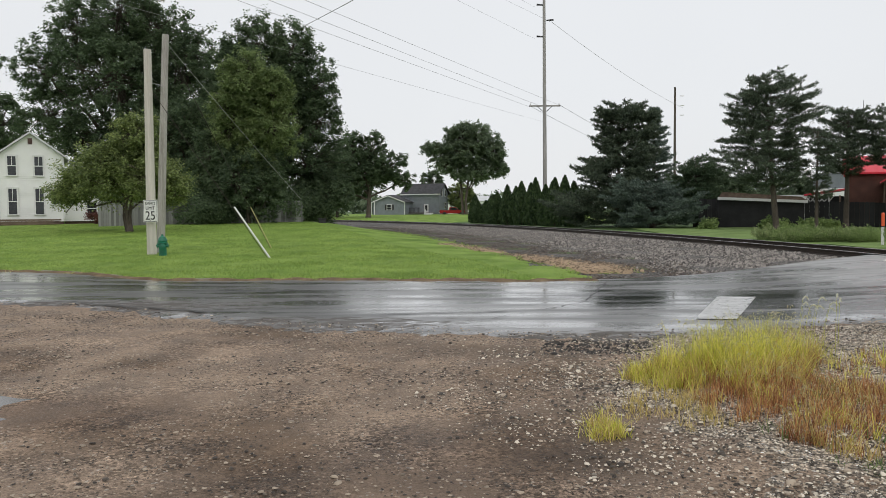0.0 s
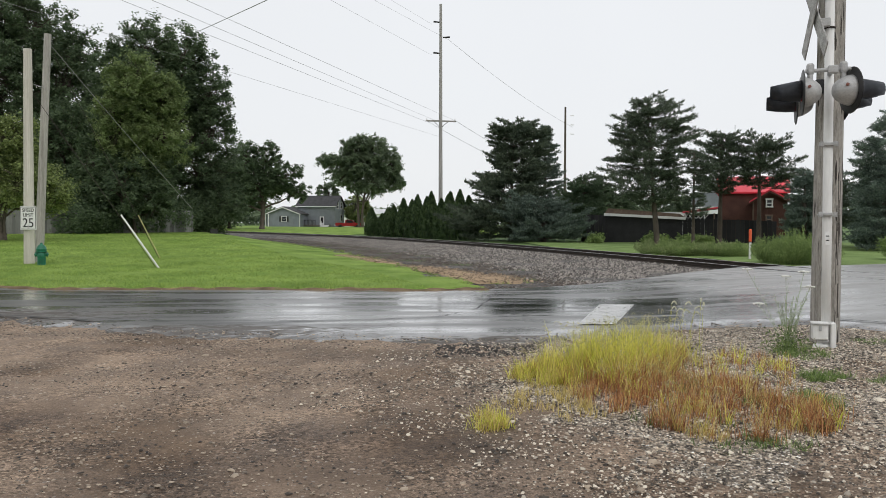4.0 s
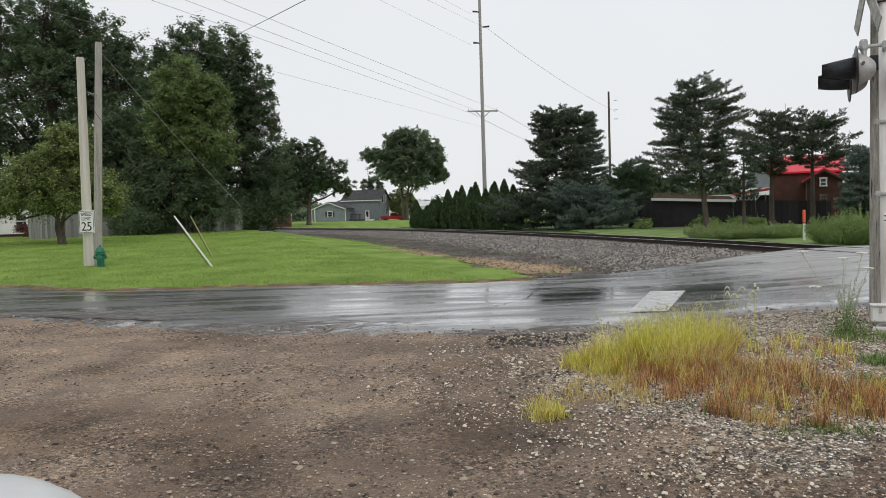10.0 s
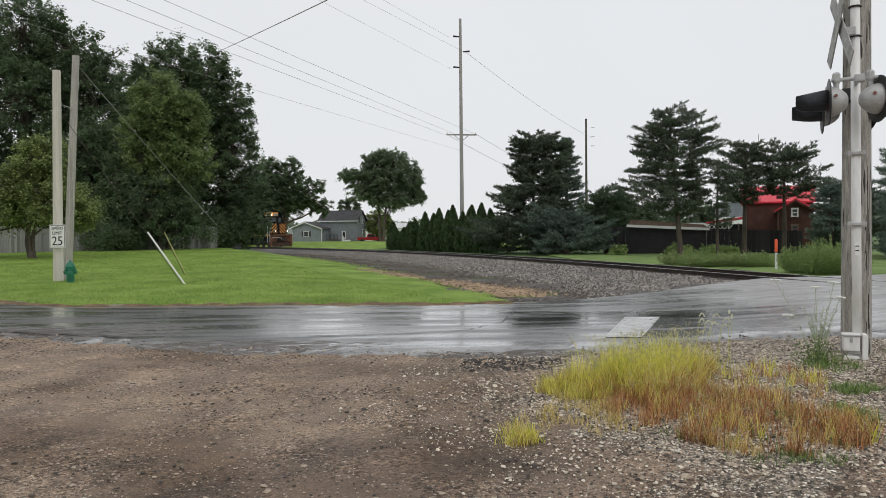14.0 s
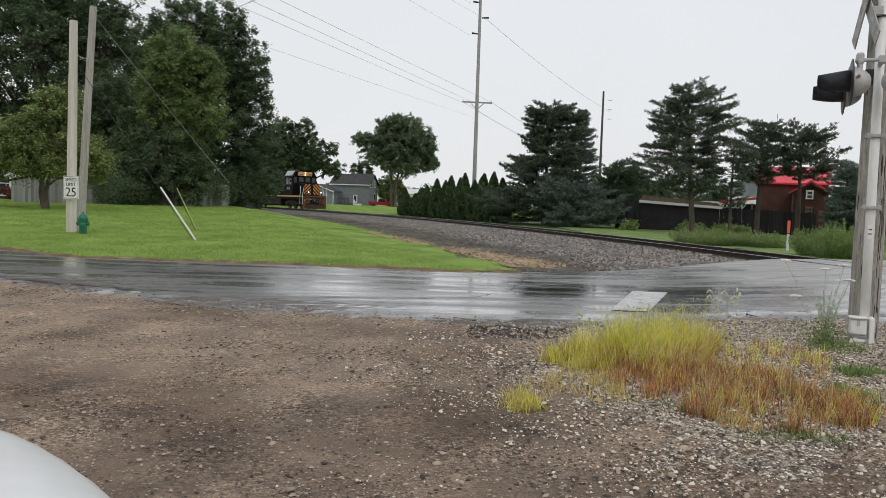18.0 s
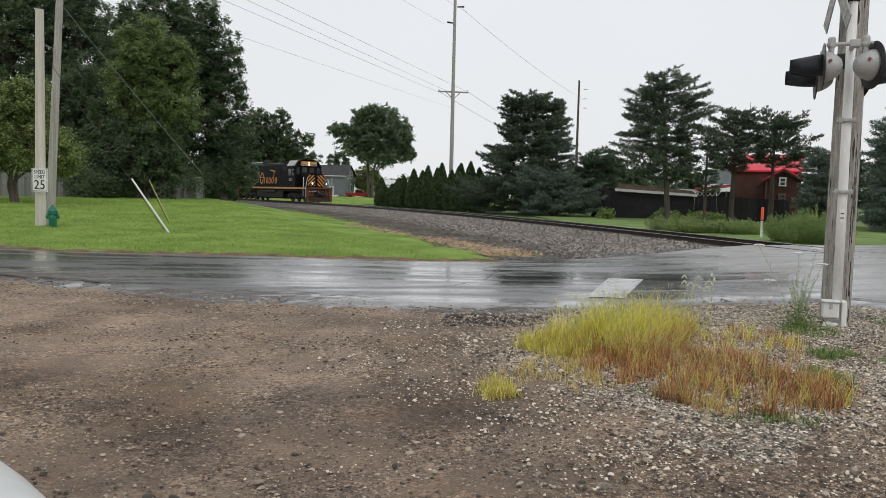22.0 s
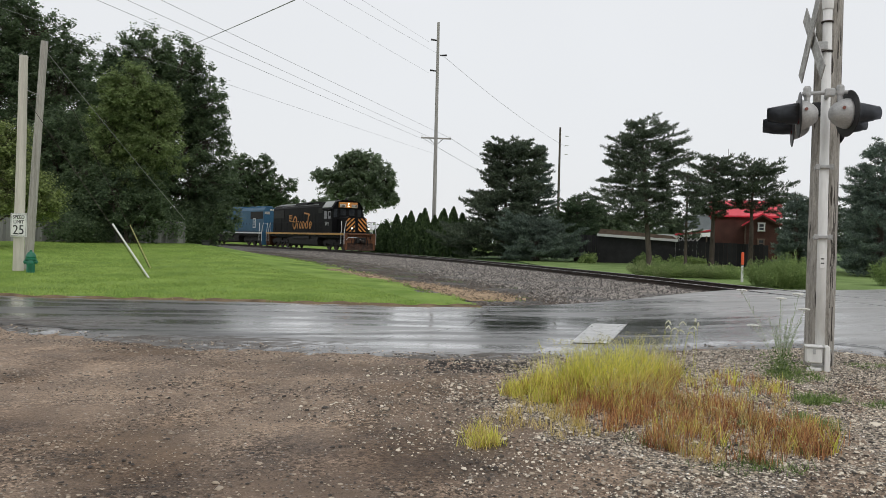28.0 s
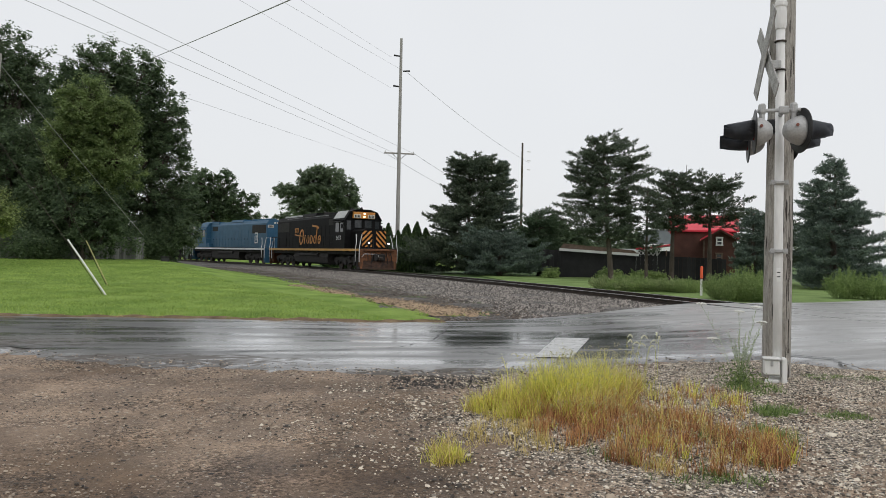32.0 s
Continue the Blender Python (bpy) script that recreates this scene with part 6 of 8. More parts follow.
for z in (2.75, 1.55):
    house_window(rh, 3.7, z, 0.30, 0.46, -2.63, M_OLD_WOOD if z < 2 else M_TRIM, bars=False)
part("corner_post", boxed(2.6, -2.66, 1.45, 0.1, 0.06, 2.7), M_OLD_WOOD, rh)
part("lean_to_roof", prism(bmesh.new(), [(-2.6, 2.05), (0.2, 2.45), (0.2, 2.57), (-2.6, 2.17)], -0.2, 3.4), M_ROOF_RED, rh, "low red lean-to roof")
part("lean_to_wall", boxed(-1.2, 2.0, 1.0, 2.4, 2.6, 2.0), M_FENCE_DARK, rh)
for x in (-2.4, -0.2):
    part("lean_to_post", boxed(x, -0.1, 1.0, 0.1, 0.1, 2.1), M_OLD_WOOD, rh)
part("antenna", tubed((1.2, 3.0, 4.8), (1.2, 3.0, 9.3), 0.02, sides=6), M_STEEL, rh)
part("antenna_element", tubed((0.9, 3.0, 8.6), (1.5, 3.0, 8.7), 0.012, sides=5), M_STEEL, rh)

# parked cars glimpsed past the shed
for cx, cy, mt, lb in ((20.2, 75.5, M_RED_CAR, "red car parked behind the shed"), (22.4, 74.5, M_WHITE_METAL, "silver car parked behind the shed")):
    cr_ = thing("parked_car", pose(cx, cy, 0.75, 0, 0, 60), lb, "car", "cars parked behind the shed")
    part("body", prism(bmesh.new(), [(-2.1, 0.3), (2.1, 0.3), (2.15, 0.7), (1.2, 0.85), (-2.05, 0.9)], -0.85, 0.85), mt, cr_)
    part("cabin", prism(bmesh.new(), [(-1.5, 0.85), (1.1, 0.85), (0.4, 1.4), (-1.0, 1.42)], -0.75, 0.75), M_GLASS_DARK, cr_)
    for x in (-1.3, 1.3):
        for sy in (-0.78, 0.78):
            wheel_pair(cr_, x, sy, 0.31, 0.2)


# ---------------------------------------------------------------- the train
M_LOCO_BLACK = material("sooty_black_paint", (0.005, 0.005, 0.006), (0.013, 0.013, 0.013), 0.6, 1.2, 14, 0.05, spec=0.08)
M_LOCO_ORANGE = material("faded_orange_paint", (0.50, 0.19, 0.035), (0.68, 0.30, 0.07), 0.55, 2, 16, 0.05)
M_LOCO_YELLOW = material("faded_gold_paint", (0.46, 0.24, 0.05), (0.64, 0.37, 0.10), 0.6, 3, 22, 0.05)
M_RUST_PILOT = material("rusty_orange_pilot", (0.010, 0.008, 0.007), (0.270, 0.105, 0.040), 0.8, 3.4, 18, 0.2)
M_RUST_DARK = material("dark_scraped_rust", (0.010, 0.008, 0.007), (0.085, 0.040, 0.022), 0.85, 3.0, 14, 0.2)
M_LOCO_BLUE = material("faded_blue_paint", (0.020, 0.080, 0.150), (0.042, 0.125, 0.215), 0.5, 1.0, 12, 0.05, spec=0.3)
M_LOCO_GREEN = material("grey_green_paint", (0.11, 0.145, 0.13), (0.18, 0.22, 0.20), 0.55, 1.0, 12, 0.08)
M_LOCO_GREY_ROOF = material("pale_grey_roof_paint", (0.34, 0.35, 0.35), (0.52, 0.53, 0.53), 0.5, 1.5, 14, 0.05)
M_RUNNING_GEAR = material("grimy_running_gear", (0.007, 0.0065, 0.006), (0.024, 0.021, 0.019), 0.8, 3, 24, 0.3)
M_HANDRAIL_W = material("white_handrail_paint", (0.55, 0.56, 0.57), (0.72, 0.73, 0.74), 0.5, 6, 30, 0)
M_HEADLIGHT = glow("lit_headlight", (1.0, 0.84, 0.60), 3.0)
M_DITCH = glow("lit_ditch_light", (1.0, 0.90, 0.74), 5.0)
M_LIT_BOARD = material("number_board_glass", (0.55, 0.52, 0.46), (0.70, 0.67, 0.60), 0.3, 4, 30, 0)
LOCO_LENGTH = 23.2
WHEELS = []


def locomotive(label, hood_mat, roof_mat, sill_mat, gear_mat, striped=False, nose_mat=None, lit=False, rail_mat=None, rear_board=False):
    """A six-axle hood diesel. Local y runs along it with the cab end at -y; z is 0 at the rail top."""
    lo = thing("locomotive", Matrix.Identity(4), label, "locomotive", "locomotives of the train")
    h = LOCO_LENGTH / 2
    nose_mat = nose_mat or hood_mat
    rail_mat = rail_mat or M_HANDRAIL_W
    # frame
    part("underframe", boxed(0, 0, 1.36, 2.5, 21.8, 0.42, 0.03), gear_mat, lo)
    part("walkway", boxed(0, 0, 1.60, 3.06, 22.0, 0.07, 0.01), gear_mat, lo)
    for sx in (-1, 1):
        part("sill_stripe", boxed(sx * 1.53, 0, 1.50, 0.03, 21.9, 0.17, 0.006), sill_mat, lo, "painted band along the walkway edge")
        for i in range(9):
            part("sill_gusset", boxed(sx * 1.45, -8.4 + i * 2.1, 1.40, 0.12, 0.06, 0.18), gear_mat, lo)
    # fuel tank and air tanks
    tank = [(-1.30, 0.46), (-0.95, 0.30), (0.95, 0.30), (1.30, 0.46), (1.36, 0.9), (1.30, 1.17), (-1.30, 1.17), (-1.36, 0.9)]
    part("fuel_tank", prism(bmesh.new(), tank, -4.2, 4.0), gear_mat, lo)
    for sx in (-1, 1):
        part("air_tank", tubed((sx * 1.34, -2.2, 1.08), (sx * 1.34, 2.4, 1.08), 0.15, sides=14), gear_mat, lo)
        part("battery_box", boxed(sx * 1.2, -5.9, 1.85, 0.5, 2.0, 0.45, 0.03), hood_mat, lo)
    # added dark box that stops light showing through between the bogies
    part("underside_light_block", boxed(0, 0, 0.84, 1.15, 20.4, 0.72, 0.04), gear_mat, lo)
    # bogies
    for by in (-7.5, 7.5):
        bg = part("bogie", boxed(0, by, 0.78, 1.7, 4.4, 0.28, 0.03), gear_mat, lo)
        for sx in (-1, 1):
            out = [(-2.5, 0.62), (-2.2, 0.46), (-1.55, 0.40), (-1.1, 0.62), (-0.5, 0.42), (0.5, 0.42), (1.1, 0.62), (1.55, 0.40), (2.2, 0.46), (2.5, 0.62), (2.4, 0.86), (1.2, 0.98), (-1.2, 0.98), (-2.4, 0.86)]
            m = Matrix(((0, 1, 0, 0), (1, 0, 0, by), (0, 0, 1, 0), (0, 0, 0, 1)))
            part("side_frame", prism(bmesh.new(), out, sx * 1.02 - 0.07, sx * 1.02 + 0.07, m), gear_mat, bg)
            for ay in (-1.7, 0, 1.7):
                part("axle_box", boxed(sx * 1.13, by + ay, 0.52, 0.12, 0.38, 0.36, 0.04), gear_mat, bg)
            part("brake_cylinder", tubed((sx * 1.12, by - 0.95, 0.9), (sx * 1.12, by - 0.55, 0.9), 0.11, sides=12), gear_mat, bg)
        for ay in (-1.7, 0, 1.7):
            bm = bmesh.new()
            for sx in (-1, 1):
                lathe(bm, [(0.30, -0.05), (0.47, -0.07), (0.51, -0.05), (0.508, 0.06), (0.46, 0.07), (0.12, 0.03)], 22, pose(sx * 0.76, 0, 0, 0, 90 * sx, 0))
            tube(bm, (-0.76, 0, 0), (0.76, 0, 0), 0.09)
            ws = part("wheelset", bm, M_STEEL, lo, "steel wheels on an axle")
            ws.matrix_basis = pose(0, by + ay, 0.508)
            WHEELS.append((ws, by + ay))
    # long hood with chamfered roof edges
    hood = [(-0.98, 1.64), (0.98, 1.64), (0.98, 4.12), (0.72, 4.46), (-0.72, 4.46), (-0.98, 4.12)]
    part("long_hood", prism(bmesh.new(), hood, -h + 5.9, h - 1.35), hood_mat, lo)
    for i in range(15):
        y = -h + 6.6 + i * 0.92
        for sx in (-1, 1):
            d = part("hood_door", boxed(sx * 0.985, y, 2.62, 0.025, 0.86, 1.75, 0.006), hood_mat, lo)
            part("door_handle", boxed(sx * 1.005, y + 0.33, 2.55, 0.03, 0.04, 0.16), gear_mat, d)
    for sx in (-1, 1):
        part("radiator_grille", boxed(sx * 0.99, h - 3.3, 3.55, 0.05, 3.4, 0.85, 0.01), gear_mat, lo)
        part("intake_grille", boxed(sx * 0.99, -h + 7.4, 3.75, 0.04, 1.6, 0.5, 0.01), gear_mat, lo)
        part("roof_edge", boxed(sx * 0.80, 1.2, 4.33, 0.03, 13.4, 0.06, 0, None), roof_mat, lo)
    part("blower_housing", prism(bmesh.new(), [(-0.95, 4.0), (0.95, 4.0), (0.9, 4.52), (-0.9, 4.52)], -h + 6.0, -h + 8.4), hood_mat, lo)
    for y in (h - 2.6, h - 4.3, h - 6.0):
        part("roof_fan", lathe(bmesh.new(), [(0.62, 4.44), (0.62, 4.60), (0.56, 4.64), (0.1, 4.62)], 20, Matrix.Translation((0, y, 0))), roof_mat, lo)
    part("exhaust_stack", boxed(0, -0.6, 4.58, 0.5, 0.9, 0.26, 0.03), gear_mat, lo)
    part("dynamic_brake_hatch", prism(bmesh.new(), [(-0.85, 4.4), (0.85, 4.4), (0.7, 4.66), (-0.7, 4.66)], -2.4 + 2.6, 3.6), hood_mat, lo)
    # cab
    cab = [(-1.50, 1.64), (1.50, 1.64), (1.50, 3.80), (1.12, 4.42), (0.55, 4.60), (-0.55, 4.60), (-1.12, 4.42), (-1.50, 3.80)]
    part("cab", prism(bmesh.new(), cab, -h + 3.55, -h + 5.9), hood_mat, lo)
    part("cab_roof", prism(bmesh.new(), [(-1.56, 3.80), (-1.15, 4.45), (-0.56, 4.64), (0.56, 4.64), (1.15, 4.45), (1.56, 3.80), (1.50, 3.78), (1.10, 4.40), (0.54, 4.58), (-0.54, 4.58), (-1.10, 4.40), (-1.50, 3.78)], -h + 3.40, -h + 6.0), hood_mat, lo)
    for sx in (-1, 1):
        part("roof_panel", prism(bmesh.new(), [(sx * 1.50, 3.92), (sx * 1.13, 4.50), (sx * 1.15, 4.53), (sx * 1.53, 3.95)], -h + 3.75, -h + 5.85), roof_mat, lo, "pale grey sloping cab roof panel")
        part("window_shade", prism(bmesh.new(), [(sx * 1.50, 3.70), (sx * 1.78, 3.62), (sx * 1.79, 3.65), (sx * 1.51, 3.74)], -h + 3.8, -h + 5.5), hood_mat, lo)
        part("mirror", boxed(sx * 1.66, -h + 3.75, 3.3, 0.16, 0.03, 0.34, 0.01), hood_mat, lo)
    part("horn", tubed((0.35, -h + 5.3, 4.62), (0.35, -h + 4.7, 4.80), 0.03, 0.10, 10), gear_mat, lo)
    part("antenna", boxed(-0.3, -h + 5.1, 4.72, 0.10, 0.4, 0.16, 0.02), gear_mat, lo)
    for sx in (-1, 1):
        for y, w in ((-h + 4.15, 0.62), (-h + 5.05, 0.72)):
            win = part("side_window", boxed(sx * 1.505, y, 3.25, 0.03, w, 0.74, 0.01), M_GLASS_DARK, lo)
            part("window_frame", boxed(sx * 1.50, y, 3.25, 0.022, w + 0.1, 0.84, 0.01), gear_mat, win)
        part("windscreen", boxed(sx * 0.42, -h + 3.54, 3.52, 0.58, 0.03, 0.60, 0.02), M_GLASS_DARK, lo)
        part("cab_door_window", boxed(sx * 1.18, -h + 3.54, 3.40, 0.38, 0.03, 0.72, 0.02), M_GLASS_DARK, lo)
    # short nose
    nose = [(-0.98, 1.64), (0.98, 1.64), (0.98, 2.92), (0.70, 3.10), (-0.70, 3.10), (-0.98, 2.92)]
    part("nose", prism(bmesh.new(), nose, -h + 1.45, -h + 3.55), nose_mat, lo)
    part("nose_door", boxed(0, -h + 1.44, 2.3, 0.6, 0.03, 1.2, 0.01), nose_mat, lo)
    # number board and headlights over the windscreen
    nb = part("number_board", boxed(0, -h + 3.44, 4.18, 1.80, 0.22, 0.50, 0.02), M_LOCO_ORANGE if striped else hood_mat, lo)
    for sx in (-1, 1):
        pn = part("number_pane", boxed(sx * 0.58, -h + 3.31, 4.10, 0.56, 0.03, 0.28, 0.01), M_LIT_BOARD, nb)
        for i in range(4):
            part("number_bar", boxed(sx * 0.58 - 0.18 + 0.12 * i, -h + 3.285, 4.10, 0.06, 0.02, 0.20), M_SIGN_BLACK, pn)
    for z in (4.30, 4.06):
        part("headlight", lathe(bmesh.new(), [(0.07, 0), (0.07, 0.04), (0.03, 0.05)], 16, pose(0, -h + 3.33, z, 90)), M_HEADLIGHT if lit else M_LIT_BOARD, nb)
    if rear_board:
        for sx in (-1, 1):
            part("rear_number_pane", boxed(sx * 0.58, h - 1.33, 3.82, 0.62, 0.04, 0.28, 0.01), M_LIT_BOARD, lo, "pale number board on the hood end")
            for i in range(4):
                part("number_bar", boxed(sx * 0.58 - 0.2 + 0.13 * i, h - 1.30, 3.82, 0.07, 0.02, 0.2), M_SIGN_BLACK, lo)
            part("rear_headlight", lathe(bmesh.new(), [(0.10, 0), (0.10, 0.04), (0.05, 0.05)], 14, pose(sx * 0.14, h - 1.33, 4.18, -90)), M_LIT_BOARD, lo)
        part("rear_door", boxed(0.0, h - 1.34, 2.55, 0.62, 0.03, 1.7, 0.01), hood_mat, lo)
    # pilots, couplers, steps and end rails
    for e in (-1, 1):
        pl = [(-1.45, 0.14), (1.45, 0.14), (1.5, 0.75), (1.5, 1.58), (-1.5, 1.58), (-1.5, 0.75)]
        pm = M_RUST_PILOT if striped else hood_mat
        part("pilot", prism(bmesh.new(), pl, e * (h - 0.62) - 0.04, e * (h - 0.62) + 0.04), pm, lo, "scraped and rusty pilot plate" if striped else "")
        if e < 0:
            for sx in (-1, 1):
                bm = bmesh.new()
                loft(bm, [[(sx * u, -h + 0.62 - fw * (1 - u / 1.5), z) for u, z, fw in ((0.0, 0.10, 0.55), (1.46, 0.10, 0.55), (1.46, 0.74, 0.22), (0.0, 0.74, 0.22))],
                          [(sx * u, -h + 0.70 - fw * (1 - u / 1.5), z) for u, z, fw in ((0.0, 0.10, 0.55), (1.46, 0.10, 0.55), (1.46, 0.74, 0.22), (0.0, 0.74, 0.22))]])
                part("plow_blade", bm, M_RUNNING_GEAR if not striped else M_RUST_DARK, lo, "scraped snowplow blade")
            part("draft_pocket", boxed(0, -h + 0.50, 0.98, 0.9, 0.34, 0.5, 0.04), M_RUNNING_GEAR, lo)
            part("uncoupling_lever", polyline_tube(bmesh.new(), [(-1.4, -h + 0.46, 1.0), (-1.2, -h + 0.42, 1.22), (-0.2, -h + 0.40, 1.22), (-0.1, -h + 0.30, 1.05)], 0.022, 6), rail_mat, lo)
            for k in range(6):
                part("air_hose", polyline_tube(bmesh.new(), [(-0.95 + 0.36 * k + (0.1 if k > 2 else 0), -h + 0.54, 1.34), (-0.93 + 0.36 * k + (0.1 if k > 2 else 0), -h + 0.38, 1.0), (-0.90 + 0.36 * k + (0.1 if k > 2 else 0), -h + 0.42, 0.66)], 0.028, 6), M_RUNNING_GEAR, lo)
        cp = part("coupler", boxed(0, e * (h - 0.32), 0.88, 0.32, 0.62, 0.30, 0.06), M_STEEL, lo)
        part("coupler_knuckle", boxed(0.06 * e, e * (h - 0.02), 0.88, 0.30, 0.20, 0.28, 0.07), M_STEEL, cp)
        part("anticlimber", boxed(0, e * (h - 0.5), 1.52, 2.4, 0.26, 0.16, 0.03), pm, lo)
        for sx in (-1, 1):
            for k in range(4):
                part("step", boxed(sx * 1.42, e * (h - 0.98), 0.36 + 0.31 * k, 0.26, 0.55, 0.04), gear_mat, lo)
            part("step_well", boxed(sx * 1.29, e * (h - 0.98), 0.85, 0.03, 0.62, 1.2), pm, lo)
            for dy in (0.62, 1.32):
                pts = [(sx * 1.52, e * (h - dy), 0.62), (sx * 1.53, e * (h - dy), 1.62), (sx * 1.46, e * (h - dy - 0.02), 2.05), (sx * 1.40, e * (h - dy + (0.12 if dy < 1 else -0.25)), 2.66)]
                part("grab_rail", polyline_tube(bmesh.new(), pts, 0.03, 6), rail_mat, lo, "bent handrail at the steps")
            part("end_rail", polyline_tube(bmesh.new(), [(sx * 1.40, e * (h - 0.50), 2.62), (sx * 0.55, e * (h - 0.45), 2.62), (sx * 0.5, e * (h - 0.45), 1.65)], 0.024, 6), rail_mat if not striped else M_RUNNING_GEAR, lo)
            part("mu_hose", polyline_tube(bmesh.new(), [(sx * 0.6, e * (h - 0.56), 1.25), (sx * 0.62, e * (h - 0.36), 0.9), (sx * 0.66, e * (h - 0.38), 0.5)], 0.03, 6), M_RUNNING_GEAR, lo)
    for sx in (-1, 1):
        part("side_handrail", polyline_tube(bmesh.new(), [(sx * 1.46, -h + 6.0, 2.62), (sx * 1.46, h - 1.5, 2.62)], 0.018, 6), hood_mat, lo)
        for i in range(9):
            part("stanchion", tubed((sx * 1.46, -h + 6.2 + i * 1.92, 1.62), (sx * 1.46, -h + 6.2 + i * 1.92, 2.62), 0.016, sides=5), hood_mat, lo)
    if lit:
        for sx in (-1, 1):
            dl = part("ditch_light", lathe(bmesh.new(), [(0.16, -0.14), (0.17, 0.0), (0.14, 0.02)], 16, pose(sx * 0.80, -h + 0.62, 2.02, 90)), M_RUNNING_GEAR, lo)
            part("ditch_lens", lathe(bmesh.new(), [(0.07, 0.0), (0.06, 0.02), (0.03, 0.03)], 16, pose(sx * 0.80, -h + 0.60, 2.02, 90)), M_DITCH, dl)
            part("ditch_bracket", boxed(sx * 0.80, -h + 0.68, 1.78, 0.06, 0.06, 0.4), M_RUNNING_GEAR, dl)
    return lo


def stripe(parent, x0, x1, z0, z1, y, lean, mat, w, m=None):
    """Diagonal bars across a panel that faces -y, clipped to it."""
    k = x0 - abs(z1 - z0) - w
    while k < x1 + abs(z1 - z0) + w:
        # a bar between the lines x = k + lean * (z - z0) and the same plus w
        poly = []
        def edge(c, z):
            return c + lean * (z - z0)
        pts = [(edge(k, z0), z0), (edge(k + w, z0), z0), (edge(k + w, z1), z1), (edge(k, z1), z1)]
        # clip to x0..x1
        for lim, sgn in ((x0, 1), (x1, -1)):
            out = []
            for (ax, az), (bx, bz) in zip(pts, pts[1:] + pts[:1]):
                ina, inb = (ax - lim) * sgn >= 0, (bx - lim) * sgn >= 0
                if ina:
                    out.append((ax, az))
                if ina != inb:
                    f = (lim - ax) / (bx - ax)
                    out.append((lim, az + f * (bz - az)))
            pts = out
            if not pts:
                break
        if len(pts) > 2:
            area = abs(sum(a[0] * b[1] - b[0] * a[1] for a, b in zip(pts, pts[1:] + pts[:1]))) / 2
            if area > 0.003:
                part("warning_stripe", prism(bmesh.new(), pts, y - 0.006, y, m), mat, parent)
        k += w * 2.1


HALF = LOCO_LENGTH / 2
lead = locomotive("black locomotive with orange diagonal nose stripes and lit lamps", M_LOCO_BLACK, M_LOCO_GREY_ROOF, M_LOCO_YELLOW, M_RUNNING_GEAR, True, M_LOCO_BLACK, True)
stripe(lead, -0.97, -0.16, 1.75, 2.95, -HALF + 1.43, 1.0, M_LOCO_ORANGE, 0.19)
stripe(lead, 0.16, 0.97, 1.75, 2.95, -HALF + 1.43, -1.0, M_LOCO_ORANGE, 0.19)
# cab number on both sides and the painted emblem along the hood, in plain shapes
for sx in (-1, 1):
    letters("5413", 0.46, M_HANDRAIL_W, lead, pose(sx * 1.515, -HALF + 4.75, 2.42, 90, 0, 90 * sx), 0.004, "cab_number")
    y0 = -HALF + 9.5
    yy = lambda v: y0 + 1.32 * (v if sx < 0 else 5.4 - v)
    # local v runs from the emblem's end nearest the cab

    def ribbon(points, w, closed=False):
        """A flat painted stroke of that half width on the hood side."""
        bm = bmesh.new()
        pts = [Vector((a, b)) for a, b in points]
        k = len(pts)
        rows_ = []
        for i, q in enumerate(pts):
            d = (pts[(i + 1) % k] - pts[i - 1]) if closed else (pts[min(i + 1, k - 1)] - pts[max(i - 1, 0)])
            nrm = Vector((-d.y, d.x)).normalized() * w
            rows_.append([bm.verts.new((sx * xx, yy(u.x), u.y)) for xx in (0.985, 1.016) for u in (q - nrm, q + nrm)])
        for i in range(k if closed else k - 1):
            a, b = rows_[i], rows_[(i + 1) % k]
            for e0, e1 in ((0, 1), (1, 3), (3, 2), (2, 0)):
                bm.faces.new((a[e0], a[e1], b[e1], b[e0]))
        bmesh.ops.recalc_face_normals(bm, faces=bm.faces)
        part("emblem_stroke", bm, M_LOCO_ORANGE, lead, "orange painted emblem stroke")

    def hoop(v, z, rv, rz, w=0.055):
        ribbon([(v + rv * math.cos(a) - 0.16 * rz * math.sin(a), z + rz * math.sin(a)) for a in np.linspace(0, 6.283, 13)[:-1]], w, True)

    hoop(4.0, 2.62, 0.36, 0.62, 0.085)
    for v in (2.72, 2.08, 1.42, 0.62):
        hoop(v, 2.36, 0.20, 0.32, 0.06)
    ribbon([(3.42, 2.02), (3.30, 2.74), (3.12, 2.72)], 0.06)
    ribbon([(1.24, 2.04), (1.02, 3.40), (1.0, 3.52)], 0.065)
    ribbon([(0.72, 3.30), (1.02, 3.46), (1.95, 3.56)], 0.075)
    ribbon([(2.30, 2.02), (2.22, 2.72)], 0.06)
    ribbon([(0.80, 2.34), (0.46, 2.42)], 0.045)
    ribbon([(3.6, 2.66), (4.4, 2.72), (5.35, 2.84)], 0.05)
    for v in (4.72, 4.98, 5.24):
        ribbon([(v + 0.03, 2.98), (v - 0.05, 3.36)], 0.05)
    ribbon([(4.62, 3.40), (5.34, 3.36)], 0.04)

